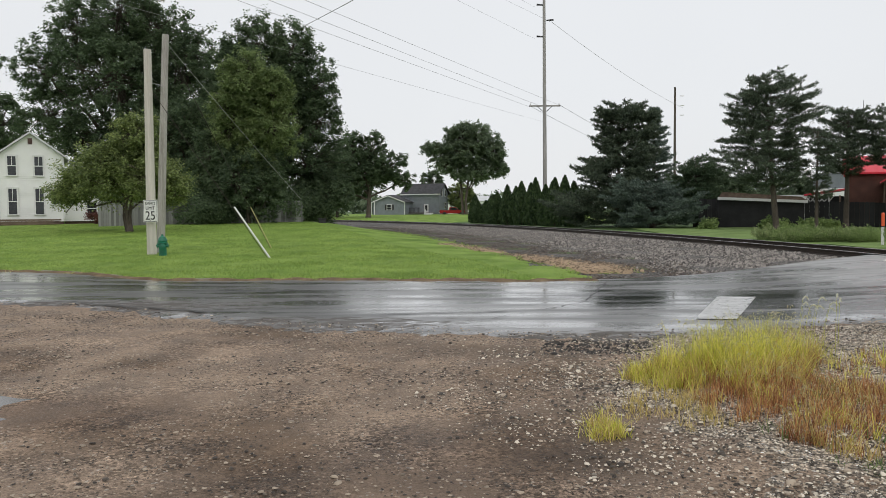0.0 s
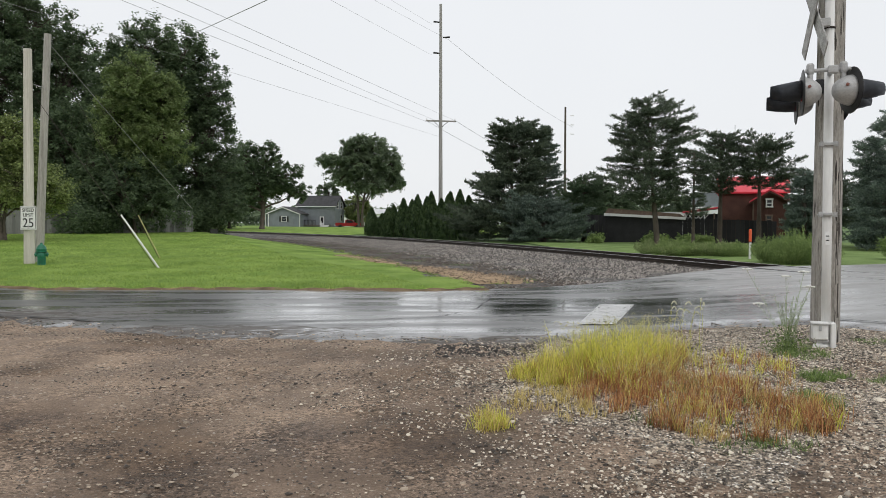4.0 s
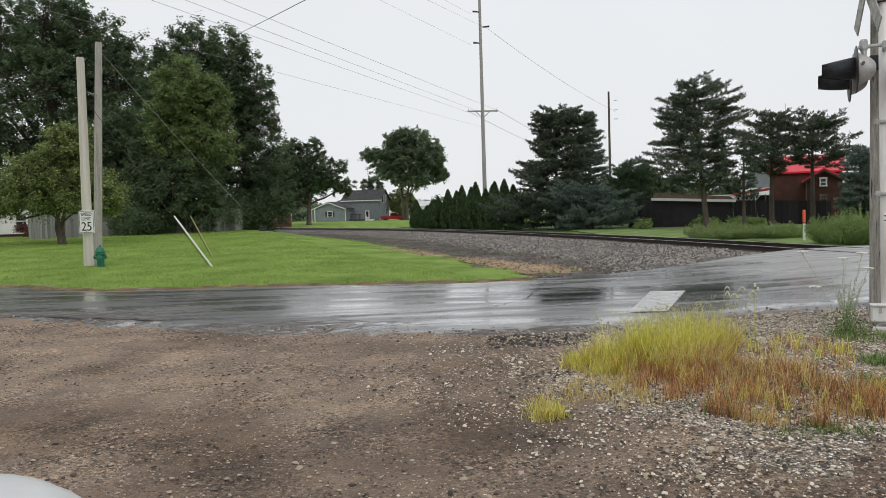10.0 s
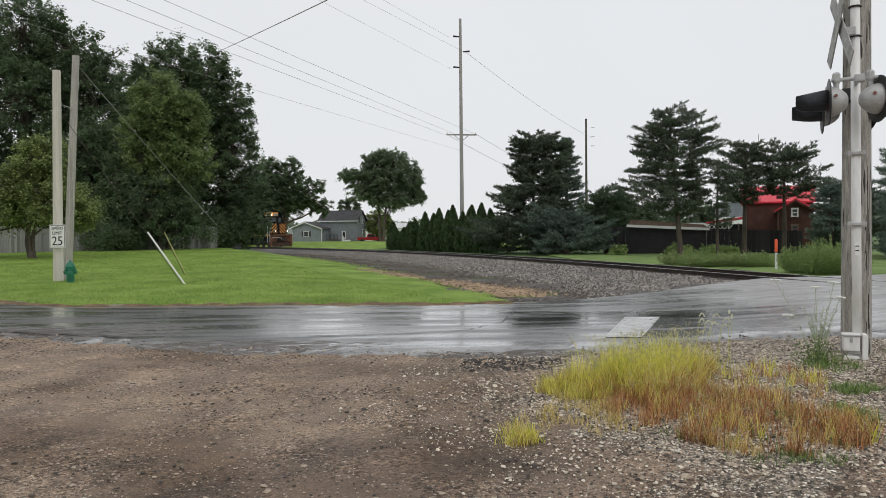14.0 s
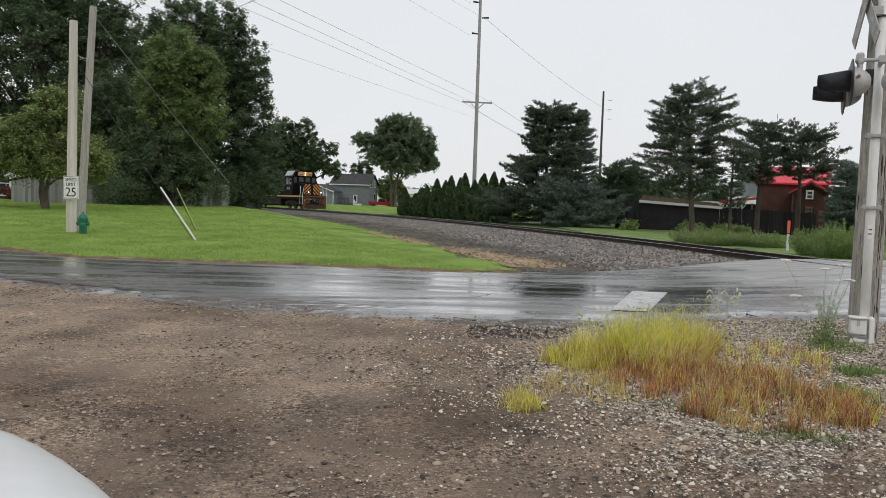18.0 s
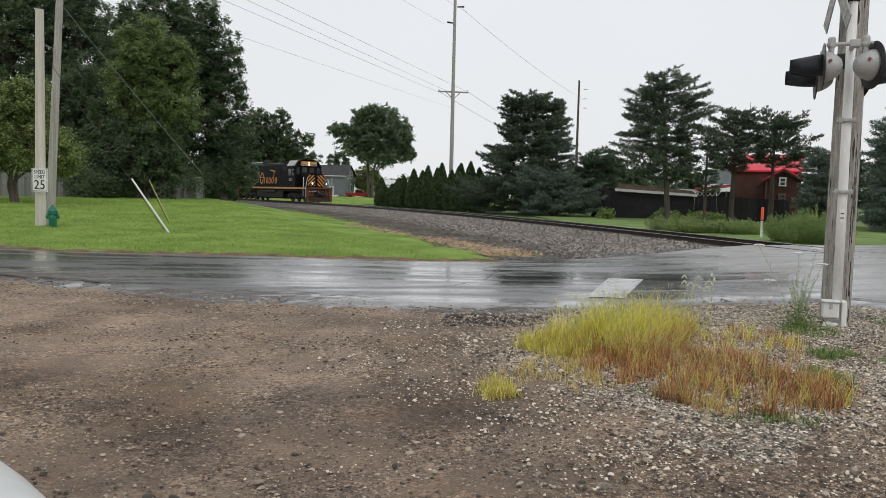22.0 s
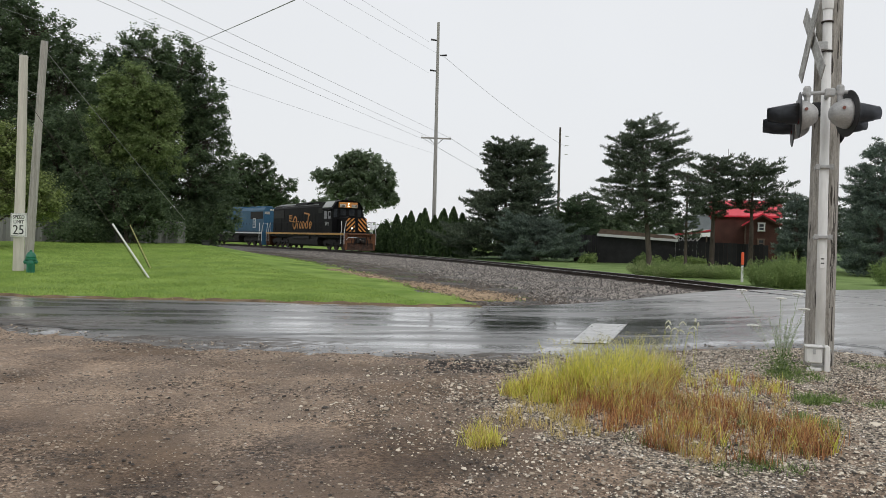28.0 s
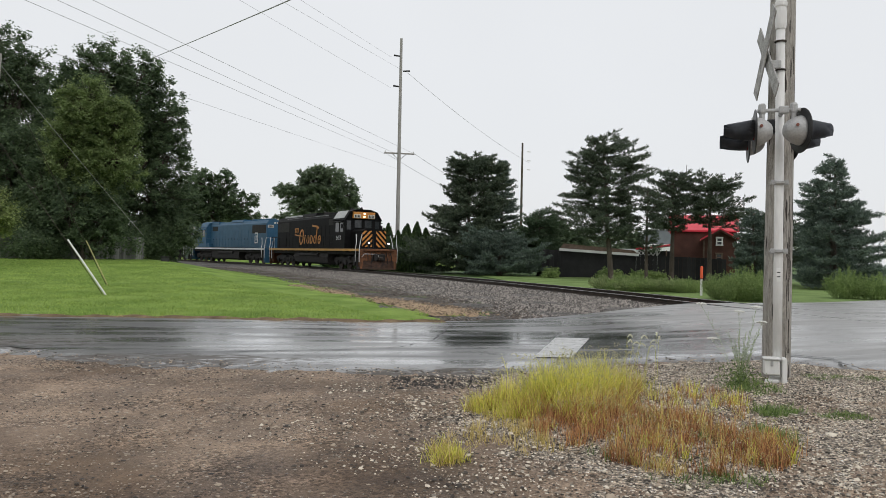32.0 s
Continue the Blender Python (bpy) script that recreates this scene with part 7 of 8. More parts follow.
second = locomotive("faded blue locomotive running with its long hood forward", M_LOCO_BLUE, M_LOCO_BLUE, M_HANDRAIL_W, M_RUNNING_GEAR, rear_board=True)
for sx in (-1, 1):
    fr = part("emblem_plate", boxed(sx * 1.012, HALF - 3.9, 2.65, 0.02, 0.75, 1.1, 0.004), M_HANDRAIL_W, second, "white outlined square emblem")
    part("emblem_field", boxed(sx * 1.02, HALF - 3.9, 2.65, 0.02, 0.52, 0.86, 0.004), M_LOCO_BLUE, fr)
    part("emblem_mark", boxed(sx * 1.03, HALF - 3.9, 2.65, 0.02, 0.20, 0.5, 0.004), M_HANDRAIL_W, fr)
third = locomotive("grey-green locomotive with a pale roof", M_LOCO_GREEN, M_LOCO_GREY_ROOF, M_HANDRAIL_W, M_RUNNING_GEAR, rear_board=True)
# seconds and metres along the track of the leading nose
TRAIN = ((0, 121.5), (2, 117.4), (4, 113.4), (6, 109.3), (8, 105.2), (10, 101.0), (12, 96.9), (13, 95.1), (14, 93.1), (15, 91.0), (15.5, 90.0), (17.5, 87.0), (18, 86.3), (19, 84.3),
         (20, 82.2), (21, 80.2), (22, 77.9), (23, 75.8), (24, 73.3), (25, 70.6), (25.5, 69.3), (27.5, 63.8), (28, 62.5), (29, 59.5), (30, 56.5), (31, 53.4), (32, 50.3))


def nose_at(t):
    return float(np.interp(t, [a for a, _ in TRAIN], [b for _, b in TRAIN]))


# ---------------------------------------------------------------- far tree line
frng = np.random.default_rng(404)
pts = []
for i in range(120):
    az = radians(-36 + 74 * i / 119 + frng.uniform(-0.4, 0.4))
    dist = frng.uniform(230, 330)
    cx, cy, hh = dist * math.sin(az), dist * math.cos(az), frng.uniform(4, 9.5)
    n = 320
    b = frng.normal(size=(n, 3))
    b *= (frng.uniform(0.02, 1, n) ** 0.4 / np.linalg.norm(b, axis=1))[:, None]
    b = b * np.array((hh * 0.75, hh * 0.5, hh * 0.48)) + np.array((cx, cy, 0.5 + hh * 0.48))
    b[:, 2] = np.abs(b[:, 2])
    pts.append(b)
far = new("far_trees", quads_mesh("far_trees", leaves(np.concatenate(pts), 0.6, frng, 0.3), M_HAZED_LEAF))
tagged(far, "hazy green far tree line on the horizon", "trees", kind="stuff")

# ---------------------------------------------------------------- weeds beyond the track and at the road
def weed_clump(x, y, height, radius, seed, mat, label, stems=90, per=62):
    """A feathery weed bush: fine stems fan out from the root, set with narrow leaves up to the tips."""
    rng = np.random.default_rng(seed)
    ob = thing("weed_clump", pose(x, y, float(ground_z(x, y)) - 0.03), label, "weeds", "weeds beyond the track")
    az, f = rng.uniform(0, 6.28, stems), np.sqrt(rng.uniform(0, 1, stems))
    foot = np.stack([np.cos(az) * f * radius * 0.55, np.sin(az) * f * radius * 0.55, np.zeros(stems)], 1)
    tip = np.stack([np.cos(az) * f * radius * 1.1, np.sin(az) * f * radius * 1.1, height * (1 - 0.45 * f * f) * rng.uniform(0.72, 1.12, stems)], 1) + rng.normal(size=(stems, 3)) * 0.05
    u = rng.uniform(0.12, 1.0, (stems, per, 1)) ** 0.8
    p = foot[:, None] * (1 - u) + tip[:, None] * u + rng.normal(size=(stems, per, 3)) * (0.11 * (1.15 - u)) * np.array((1, 1, 0.5))
    d = unit(np.array((0, 0, 0.8)) + rng.normal(size=p.shape) * 0.7).reshape(-1, 3)
    sd = unit(np.cross(d, rng.normal(size=d.shape)))
    ln = rng.uniform(0.035, 0.085, (len(d), 1))
    q = np.maximum(p.reshape(-1, 3), np.array((-9, -9, 0.0)))
    fo = new("foliage", quads_mesh("foliage", np.stack([q + d * ln, q + sd * 0.011, q - sd * 0.011], 1).reshape(-1, 3), mat, 3))
    fo.parent = ob
    st = new("stem_fan", quads_mesh("stem_fan", sticks(foot, tip, 0.006, 0.003), M_WEED))
    st.parent = ob
    return ob



M_WEED = leafy("fresh_green_weeds", (0.130, 0.205, 0.066), (0.390, 0.490, 0.185), 0.5, 0.5)
M_WEED_PALE = leafy("pale_seeding_weeds", (0.165, 0.225, 0.085), (0.470, 0.535, 0.260), 0.55, 0.5)
wr = np.random.default_rng(88)
for i in range(10):
    f = i / 9
    m = track_pose(28.8 - 4.6 * f, 0, 4.3 + wr.uniform(0, 1.6))
    weed_clump(m.translation.x, m.translation.y, 0.66 + wr.uniform(-0.12, 0.14), 0.8, 100 + i, M_WEED if i % 2 else M_WEED_PALE, "tall pale green weeds beside the track")
for i, (s, off, hh) in enumerate(((20.5, 4.7, 1.05), (19.9, 5.3, 1.25), (19.4, 4.5, 1.1), (18.6, 5.0, 1.0), (19.6, 9.6, 1.2), (18.8, 10.2, 1.0), (16.6, 9.6, 1.15), (15.9, 10.0, 1.0))):
    m = track_pose(s, 0, off)
    weed_clump(m.translation.x, m.translation.y, hh, 0.8, 130 + i, M_WEED, "dense soft green weed bush beside the track", 130)
for i, (x, y, hh, rr) in enumerate(((21.4, 49.8, 0.6, 0.8), (24.6, 50.0, 0.55, 0.8), (17.6, 50.6, 0.55, 0.7))):
    shrub(x, y, hh, rr, 150 + i, M_WEED, "low green bush at the foot of the fence", 4000, 0.09, "shrub", "bushes along the fence")

# the same field grass shows behind; a strip of bright mown grass beyond the track
bx = np.arange(13, 48, 0.8)
gx, gy = np.meshgrid(bx, np.arange(22, 54, 0.8))
strip = grid_mesh("far_lawn", gx, gy, ground_z(gx, gy) + 0.01, M_FAR_GRASS, lambda x, y: (track_off(x, y) > 4.0) & (y > road_far(x) + 0.6))
tagged(strip, "rough green grass beyond the track", "lawn", kind="structure")
gx, gy = np.meshgrid(np.arange(-40, 30, 1.5), np.arange(85, 200, 2.0))
strip = grid_mesh("far_yard", gx, gy, ground_z(gx, gy) + 0.01, M_LAWN, lambda x, y: track_off(x, y) > 4.2)
tagged(strip, "bright green yard round the grey house", "lawn", kind="structure")


# ---------------------------------------------------------------- grass blades
def blades(base, length, rng, width=0.006, lean=0.35, curl=0.5):
    """Curved tapering blades from their feet: three faces each, joined."""
    k = len(base)
    az = rng.uniform(0, 2 * math.pi, k)
    d = np.stack([np.cos(az), np.sin(az), np.zeros(k)], 1)
    side = np.stack([-np.sin(az), np.cos(az), np.zeros(k)], 1)
    ln = length[:, None]
    tilt = (lean * rng.uniform(0.1, 1.0, k))[:, None]
    bend = (curl * rng.uniform(0.0, 1.0, k))[:, None]
    up = np.array((0, 0, 1.0))
    rows = []
    for f, w in ((0.0, 1.0), (0.4, 0.85), (0.75, 0.55), (1.0, 0.06)):
        p = base + up * ln * (f - 0.22 * bend * f * f * 2) + d * ln * (tilt * f + bend * f * f * 0.6)
        rows.append((p - side * width * w, p + side * width * w))
    verts = np.stack([q for pair in rows for q in pair], 1).reshape(-1, 3)
    o = np.arange(k, dtype=np.int32)[:, None] * 8
    tri = np.array([0, 1, 3, 0, 3, 2, 2, 3, 5, 2, 5, 4, 4, 5, 7, 4, 7, 6], dtype=np.int32)[None, :]
    return verts, (o + tri).reshape(-1, 3)


def in_poly(x, y, poly):
    inside = np.zeros(len(x), dtype=bool)
    for (ax, ay), (bx_, by_) in zip(poly, poly[1:] + poly[:1]):
        cross = ((ay > y) != (by_ > y)) & (x < (bx_ - ax) * (y - ay) / (by_ - ay + 1e-9) + ax)
        inside ^= cross
    return inside


def scatter(poly, count, rng, clump=0.0):
    xs, ys = [a for a, _ in poly], [b for _, b in poly]
    out = np.zeros((0, 2))
    while len(out) < count:
        p = np.stack([rng.uniform(min(xs), max(xs), count * 2), rng.uniform(min(ys), max(ys), count * 2)], 1)
        p = p[in_poly(p[:, 0], p[:, 1], poly)]
        if clump:
            v = np.sin(p[:, 0] * 7.3 + 1.7 * np.sin(p[:, 1] * 5.1)) * np.sin(p[:, 1] * 6.1 + 1.3 * np.sin(p[:, 0] * 4.3))
            p = p[rng.uniform(0, 1, len(p)) < 1 - clump * (0.5 - 0.5 * v)]
        out = np.concatenate([out, p])
    p = out[:count]
    return np.concatenate([p, ground_z(p[:, 0], p[:, 1])[:, None]], 1)


M_GRASS_LIME = leafy("lime_foxtail_grass", (0.54, 0.55, 0.085), (0.93, 0.88, 0.25), 0.8, 0.6)
M_GRASS_GOLD = leafy("golden_dry_grass", (0.48, 0.38, 0.12), (0.80, 0.66, 0.30), 0.8, 0.5)
M_GRASS_RUST = leafy("rust_red_dry_grass", (0.22, 0.088, 0.042), (0.64, 0.34, 0.15), 0.9)
M_GRASS_GREEN = leafy("low_green_weeds", (0.10, 0.16, 0.045), (0.26, 0.36, 0.11), 0.7)
grng = np.random.default_rng(2024)


def grass(name, polys, mat, label, width=0.0045, lean=0.3, curl=0.5, clump=0.6):
    vs, ts, n = [], [], 0
    for poly, count, lo_, hi_ in polys:
        heart = scatter(poly, max(1, count // 11), grng, clump)
        pick = grng.integers(0, len(heart), count)
        b = heart[pick] + grng.normal(size=(count, 3)) * np.array((0.03, 0.03, 0))
        vary = grng.uniform(0.55, 1.1, len(heart))[pick]
        v, t = blades(b, grng.uniform(lo_, hi_, count) * vary, grng, width, lean, curl)
        vs.append(v)
        ts.append(t + n)
        n += len(v)
    ob = new(name, indexed_mesh(name, np.concatenate(vs), np.concatenate(ts), mat))
    return tagged(ob, label, "grass", kind="stuff")


BACK = [(1.75, 6.95), (2.05, 6.5), (2.5, 6.35), (2.95, 6.6), (3.4, 7.2), (3.75, 7.8), (3.65, 8.1), (3.3, 8.0), (2.9, 7.75), (2.3, 7.45)]
CORE = [(2.0, 6.9), (2.4, 6.7), (3.0, 7.0), (3.35, 7.4), (3.4, 7.8), (3.1, 7.8), (2.7, 7.55)]
FRONT = [(2.0, 6.6), (1.95, 5.8), (2.15, 5.25), (2.46, 4.75), (2.9, 4.6), (3.45, 4.85), (3.85, 5.35), (3.6, 5.7), (3.45, 6.5), (3.1, 6.9), (2.5, 6.9)]
EDGE = [(1.6, 6.9), (1.75, 7.2), (2.2, 7.3), (2.2, 6.6), (1.8, 6.4)]
TUFT = [(0.98, 5.1), (1.02, 5.5), (1.2, 5.52), (1.22, 5.2)]
LOW = [(1.2, 6.0), (1.7, 6.6), (2.1, 6.2), (2.0, 5.4), (1.5, 5.3)]
SPARSE = [(3.6, 7.6), (4.5, 8.0), (4.6, 7.2), (4.0, 6.2), (3.5, 6.2)]
grass("tall_grass", [(BACK, 2200, 0.14, 0.40), (CORE, 3400, 0.20, 0.54), (FRONT, 380, 0.08, 0.24), (EDGE, 900, 0.08, 0.24), (TUFT, 150, 0.08, 0.2), (SPARSE, 160, 0.08, 0.26)], M_GRASS_LIME, "tall lime green foxtail grass on the gravel", 0.0036, 0.55, 1.0, 0.85)
grass("golden_grass", [(BACK, 2000, 0.14, 0.42), (FRONT, 1900, 0.06, 0.24), (TUFT, 220, 0.08, 0.2), (EDGE, 600, 0.08, 0.22), (LOW, 800, 0.04, 0.14), (SPARSE, 260, 0.06, 0.22)], M_GRASS_GOLD, "golden yellow drying grass on the gravel", 0.0026, 0.55, 0.7, 0.9)
grass("rust_grass", [(FRONT, 6600, 0.05, 0.24), (BACK, 3800, 0.08, 0.28), (CORE, 1500, 0.12, 0.32), (SPARSE, 700, 0.05, 0.18)], M_GRASS_RUST, "rust red dry grass stems on the gravel", 0.0021, 0.5, 0.5, 0.97)
grass("low_weeds", [([(4.75, 7.9), (5.3, 8.15), (5.35, 7.6), (4.85, 7.4)], 600, 0.03, 0.15), ([(4.35, 6.75), (4.75, 6.8), (4.75, 6.5), (4.3, 6.4)], 900, 0.03, 0.12),
                    ([(3.75, 5.9), (4.0, 6.1), (4.1, 5.6), (3.85, 5.4)], 700, 0.03, 0.10), ([(4.8, 6.45), (5.2, 6.4), (5.2, 6.2), (4.9, 6.2)], 500, 0.03, 0.09),
                    ([(6.2, 8.6), (7.0, 8.3), (6.9, 8.0), (6.2, 8.2)], 700, 0.02, 0.07), ([(2.3, 4.7), (3.0, 4.75), (3.1, 4.5), (2.5, 4.45)], 300, 0.03, 0.10), (FRONT, 600, 0.05, 0.16)],
      M_GRASS_GREEN, "low green weeds on the gravel", 0.0032, 0.9, 1.2, 0.6)
# nodding seed heads over the tall grass
vs = []
for i in range(420):
    b = scatter((CORE, BACK, BACK, FRONT)[i % 4], 1, grng)[0]
    hgt, az = (grng.uniform(0.24, 0.46) if i % 4 < 3 else grng.uniform(0.10, 0.24)), grng.uniform(0, 6.28)
    for k in range(7):
        f = k / 6
        c = b + np.array((math.cos(az) * 0.07 * f * f, math.sin(az) * 0.07 * f * f, hgt + 0.045 * math.sin(f * 2.6)))
        vs.append(leaves(c[None, :].repeat(2, 0), 0.008, grng, 0.0, 0.5))
heads = new("seed_heads", quads_mesh("seed_heads", np.concatenate(vs), material("straw_seed_heads", (0.36, 0.34, 0.14), (0.58, 0.55, 0.28), 0.7, 2, 9, 0, island=0.4)))
tagged(heads, "straw coloured foxtail seed heads", "grass", kind="stuff")
# a few foxtail stems stand over the clump with nodding heads
M_FOXTAIL = leafy("pale_foxtail_head", (0.80, 0.80, 0.66), (0.92, 0.92, 0.82), 0.4, 0.6)
frng_ = np.random.default_rng(61)
for i in range(9):
    fx, fy = 3.62 + 0.26 * frng_.uniform(-1, 1), 7.7 + 0.3 * frng_.uniform(-1, 1)
    stalk = thing("foxtail_stem", pose(fx, fy, float(ground_z(fx, fy)) - 0.01, 0, 0, frng_.uniform(-60, 60)), "tall foxtail stem with a nodding pale seed head", "grass", "foxtail stems in the clump")
    hgt = frng_.uniform(0.40, 0.66)
    part("stem", polyline_tube(bmesh.new(), [(0, 0, 0), (0.02, 0, hgt * 0.6), (0.06, 0, hgt)], 0.0022, 4, 0.0014), M_GRASS_LIME, stalk)
    t_ = np.linspace(0, 1, 90)
    arc = np.stack([0.06 + 0.075 * t_, 0 * t_, hgt + 0.035 * np.sin(t_ * 2.9) - 0.015 * t_], 1)
    hd = unit(frng_.normal(size=(90, 3)))
    sd_ = unit(np.cross(hd, frng_.normal(size=(90, 3))))
    head = new("seed_head", quads_mesh("seed_head", np.stack([arc + hd * 0.013, arc + sd_ * 0.006, arc - sd_ * 0.006], 1).reshape(-1, 3), M_FOXTAIL, 3))
    head.parent = stalk
# taller grass fringe where lawn meets road
LAWN_EDGE = [(-30 + i * 2.0, float(road_far(-30 + i * 2.0)) - 0.22) for i in range(17)]
fringe = LAWN_EDGE + [(x, y + 0.9) for x, y in reversed(LAWN_EDGE)]
grass("lawn_fringe", [(fringe, 8000, 0.04, 0.11)], M_LAWN_BLADE, "uneven lawn edge grass along the road", 0.008, 0.7, 0.7, 0.3)
dry = LAWN_EDGE + [(x, y + 0.25) for x, y in reversed(LAWN_EDGE)]
grass("dry_fringe", [(dry, 4200, 0.03, 0.09)], M_GRASS_GOLD, "dry straw along the road edge", 0.01, 0.9, 0.6, 0.7)



def turf(name, poly, count, lo_, hi_, width, mat, label, clump=0.5):
    """Short single blades, for a mown lawn seen from some way off."""
    b = scatter(poly, count, grng, clump) + np.array((0, 0, 0.03))
    az = grng.uniform(0, 6.28, count)
    side = np.stack([np.cos(az), np.sin(az), np.zeros(count)], 1) * width
    tip = b + np.stack([grng.normal(size=count) * 0.5, grng.normal(size=count) * 0.5, np.ones(count)], 1) * grng.uniform(lo_, hi_, count)[:, None]
    ob = new(name, quads_mesh(name, np.stack([b - side, b + side, tip], 1).reshape(-1, 3), mat, 3))
    return tagged(ob, label, "grass", kind="stuff")


NEAR_LAWN = [(x, float(road_far(x)) + 0.1) for x in range(-26, 3)] + [(0.9, 22.5), (-1.0, 28.0), (-26.0, 28.0)]
FAR_LAWN = [(-26.0, 28.0), (-1.2, 28.0), (-4.6, 40.0), (-9.0, 52.0), (-26.0, 52.0)]
turf("lawn_tufts", NEAR_LAWN, 90000, 0.03, 0.085, 0.008, M_LAWN_BLADE, "short mown grass blades on the lawn")
turf("lawn_tufts", FAR_LAWN, 70000, 0.03, 0.09, 0.014, M_LAWN_BLADE, "short mown grass blades on the lawn")
border = [(float(q.x), float(q.y)) for q in (track_pose(v, 0, -9.2).translation for v in range(10, 62, 3))]
inner = [(float(q.x), float(q.y)) for q in (track_pose(v, 0, -10.3).translation for v in range(10, 62, 3))]
grass("lawn_border", [(border + inner[::-1], 5000, 0.03, 0.09)], M_LAWN_BLADE, "ragged lawn edge grass along the ballast", 0.008, 0.7, 0.6, 0.5)
# wild carrot in flower beside the signal
M_STEM = material("grey_green_stem", (0.20, 0.26, 0.13), (0.38, 0.45, 0.26), 0.6, 3, 20, 0)
M_UMBEL = material("white_umbel", (0.62, 0.62, 0.56), (0.80, 0.80, 0.76), 0.8, 10, 60, 0.1)


def wild_carrot(x, y, stems, seed):
    rng = np.random.default_rng(seed)
    ob = thing("wild_carrot", pose(x, y, float(ground_z(x, y)) - 0.02), "wild carrot plant with flat white flower heads on thin stems", "plant")
    for ang, tilt, ln, flower in stems:
        tip = Vector((math.cos(ang) * tilt * ln, math.sin(ang) * tilt * ln, ln * math.sqrt(max(0.1, 1 - tilt * tilt))))
        bm = bmesh.new()
        mid = tip * 0.5 + Vector((0, 0, 0.05))
        polyline_tube(bm, [(rng.normal() * 0.05, rng.normal() * 0.05, 0), mid, tip], 0.0024, 5)
        for k in range(4):
            q = mid.lerp(tip, k / 5)
            polyline_tube(bm, [q, q + Vector((rng.normal() * 0.05, rng.normal() * 0.05, 0.09))], 0.0018, 4)
        st = part("stem", bm, M_STEM, ob)
        if flower:
            bm = bmesh.new()
            for k in range(26):
                r, a = 0.058 * math.sqrt(rng.uniform(0.0, 1)), rng.uniform(0, 6.28)
                c = tip + Vector((r * math.cos(a), r * math.sin(a), 0.012 * (1 - (r / 0.058) ** 2) + 0.01))
                bmesh.ops.create_icosphere(bm, subdivisions=1, radius=0.014, matrix=Matrix.Translation(c) @ Matrix.Diagonal((1, 1, 0.6, 1)))
                if k % 4 == 0:
                    tube(bm, tip - Vector((0, 0, 0.03)), c, 0.0015, 0.0015, 3)
            part("flower_head", bm, M_UMBEL, st, "flat white flower head")
    lv = []
    for k in range(900):
        a, r = rng.uniform(0, 6.28), abs(rng.normal()) * 0.13
        lv.append((r * math.cos(a), r * math.sin(a), abs(rng.normal()) * 0.12 + 0.02))
    f = new("leaves", quads_mesh("leaves", leaves(np.array(lv), 0.022, rng, 0.0, 0.25, 0.4), M_GRASS_GREEN))
    f.parent = ob


carrot_rng = np.random.default_rng(41)
wild_carrot(5.06, 8.02, [(2.53, 0.43, 1.03, True), (5.68, 0.16, 0.93, True), (2.53, 0.04, 0.86, True), (5.68, 0.27, 0.78, True), (2.53, 0.50, 0.62, True)]
            + [(carrot_rng.uniform(0, 6.28), carrot_rng.uniform(0.03, 0.32), carrot_rng.uniform(0.42, 0.72), False) for i in range(16)], 5)

# ---------------------------------------------------------------- loose stones
OCT_V = np.array(((1, 0, 0), (-1, 0, 0), (0, 1, 0), (0, -1, 0), (0, 0, 1), (0, 0, -1)), dtype=float)
OCT_T = np.array(((0, 2, 4), (2, 1, 4), (1, 3, 4), (3, 0, 4)), dtype=np.int32)
OCT_V[:4, 2] = -0.35


RING = np.arange(5) * 2 * math.pi / 5
COBBLE_V = np.concatenate([np.stack([np.cos(RING), np.sin(RING), np.full(5, -0.5)], 1), np.stack([0.72 * np.cos(RING + 0.5), 0.72 * np.sin(RING + 0.5), np.full(5, 0.42)], 1), [(0, 0, 0.62)]])
COBBLE_T = np.array([t for k in range(5) for t in ((k, (k + 1) % 5, 5 + k), ((k + 1) % 5, 5 + (k + 1) % 5, 5 + k), (5 + k, 5 + (k + 1) % 5, 10))], dtype=np.int32)


def stones(name, pos, size, rng, mat, label, flat=0.6, cobble=0.14):
    """Loose stones; the largest share of them, cobble, is rounder than the rest."""
    limit = np.quantile(size, 1 - cobble) if cobble else np.inf
    vs, ts, n = [], [], 0
    for some, vv, tt in ((size <= limit, OCT_V, OCT_T), (size > limit, COBBLE_V, COBBLE_T)):
        k, q = int(some.sum()), len(vv)
        if not k:
            continue
        v = vv[None] * rng.uniform(0.72, 1.2, (k, q, 3)) * rng.uniform(0.65, 1.35, (k, 1, 3)) + rng.normal(size=(k, q, 3)) * 0.12
        a = rng.uniform(0, 6.28, k)
        c, s_ = np.cos(a)[:, None], np.sin(a)[:, None]
        x, y = v[:, :, 0] * c - v[:, :, 1] * s_, v[:, :, 0] * s_ + v[:, :, 1] * c
        v = np.stack([x, y, v[:, :, 2] * flat], -1) * size[some][:, None, None] + pos[some][:, None, :]
        vs.append(v.reshape(-1, 3))
        ts.append((tt[None] + (np.arange(k, dtype=np.int32) * q)[:, None, None]).reshape(-1, 3) + n)
        n += k * q
    ob = new(name, indexed_mesh(name, np.concatenate(vs), np.concatenate(ts), mat))
    return tagged(ob, label, "stones", kind="stuff")


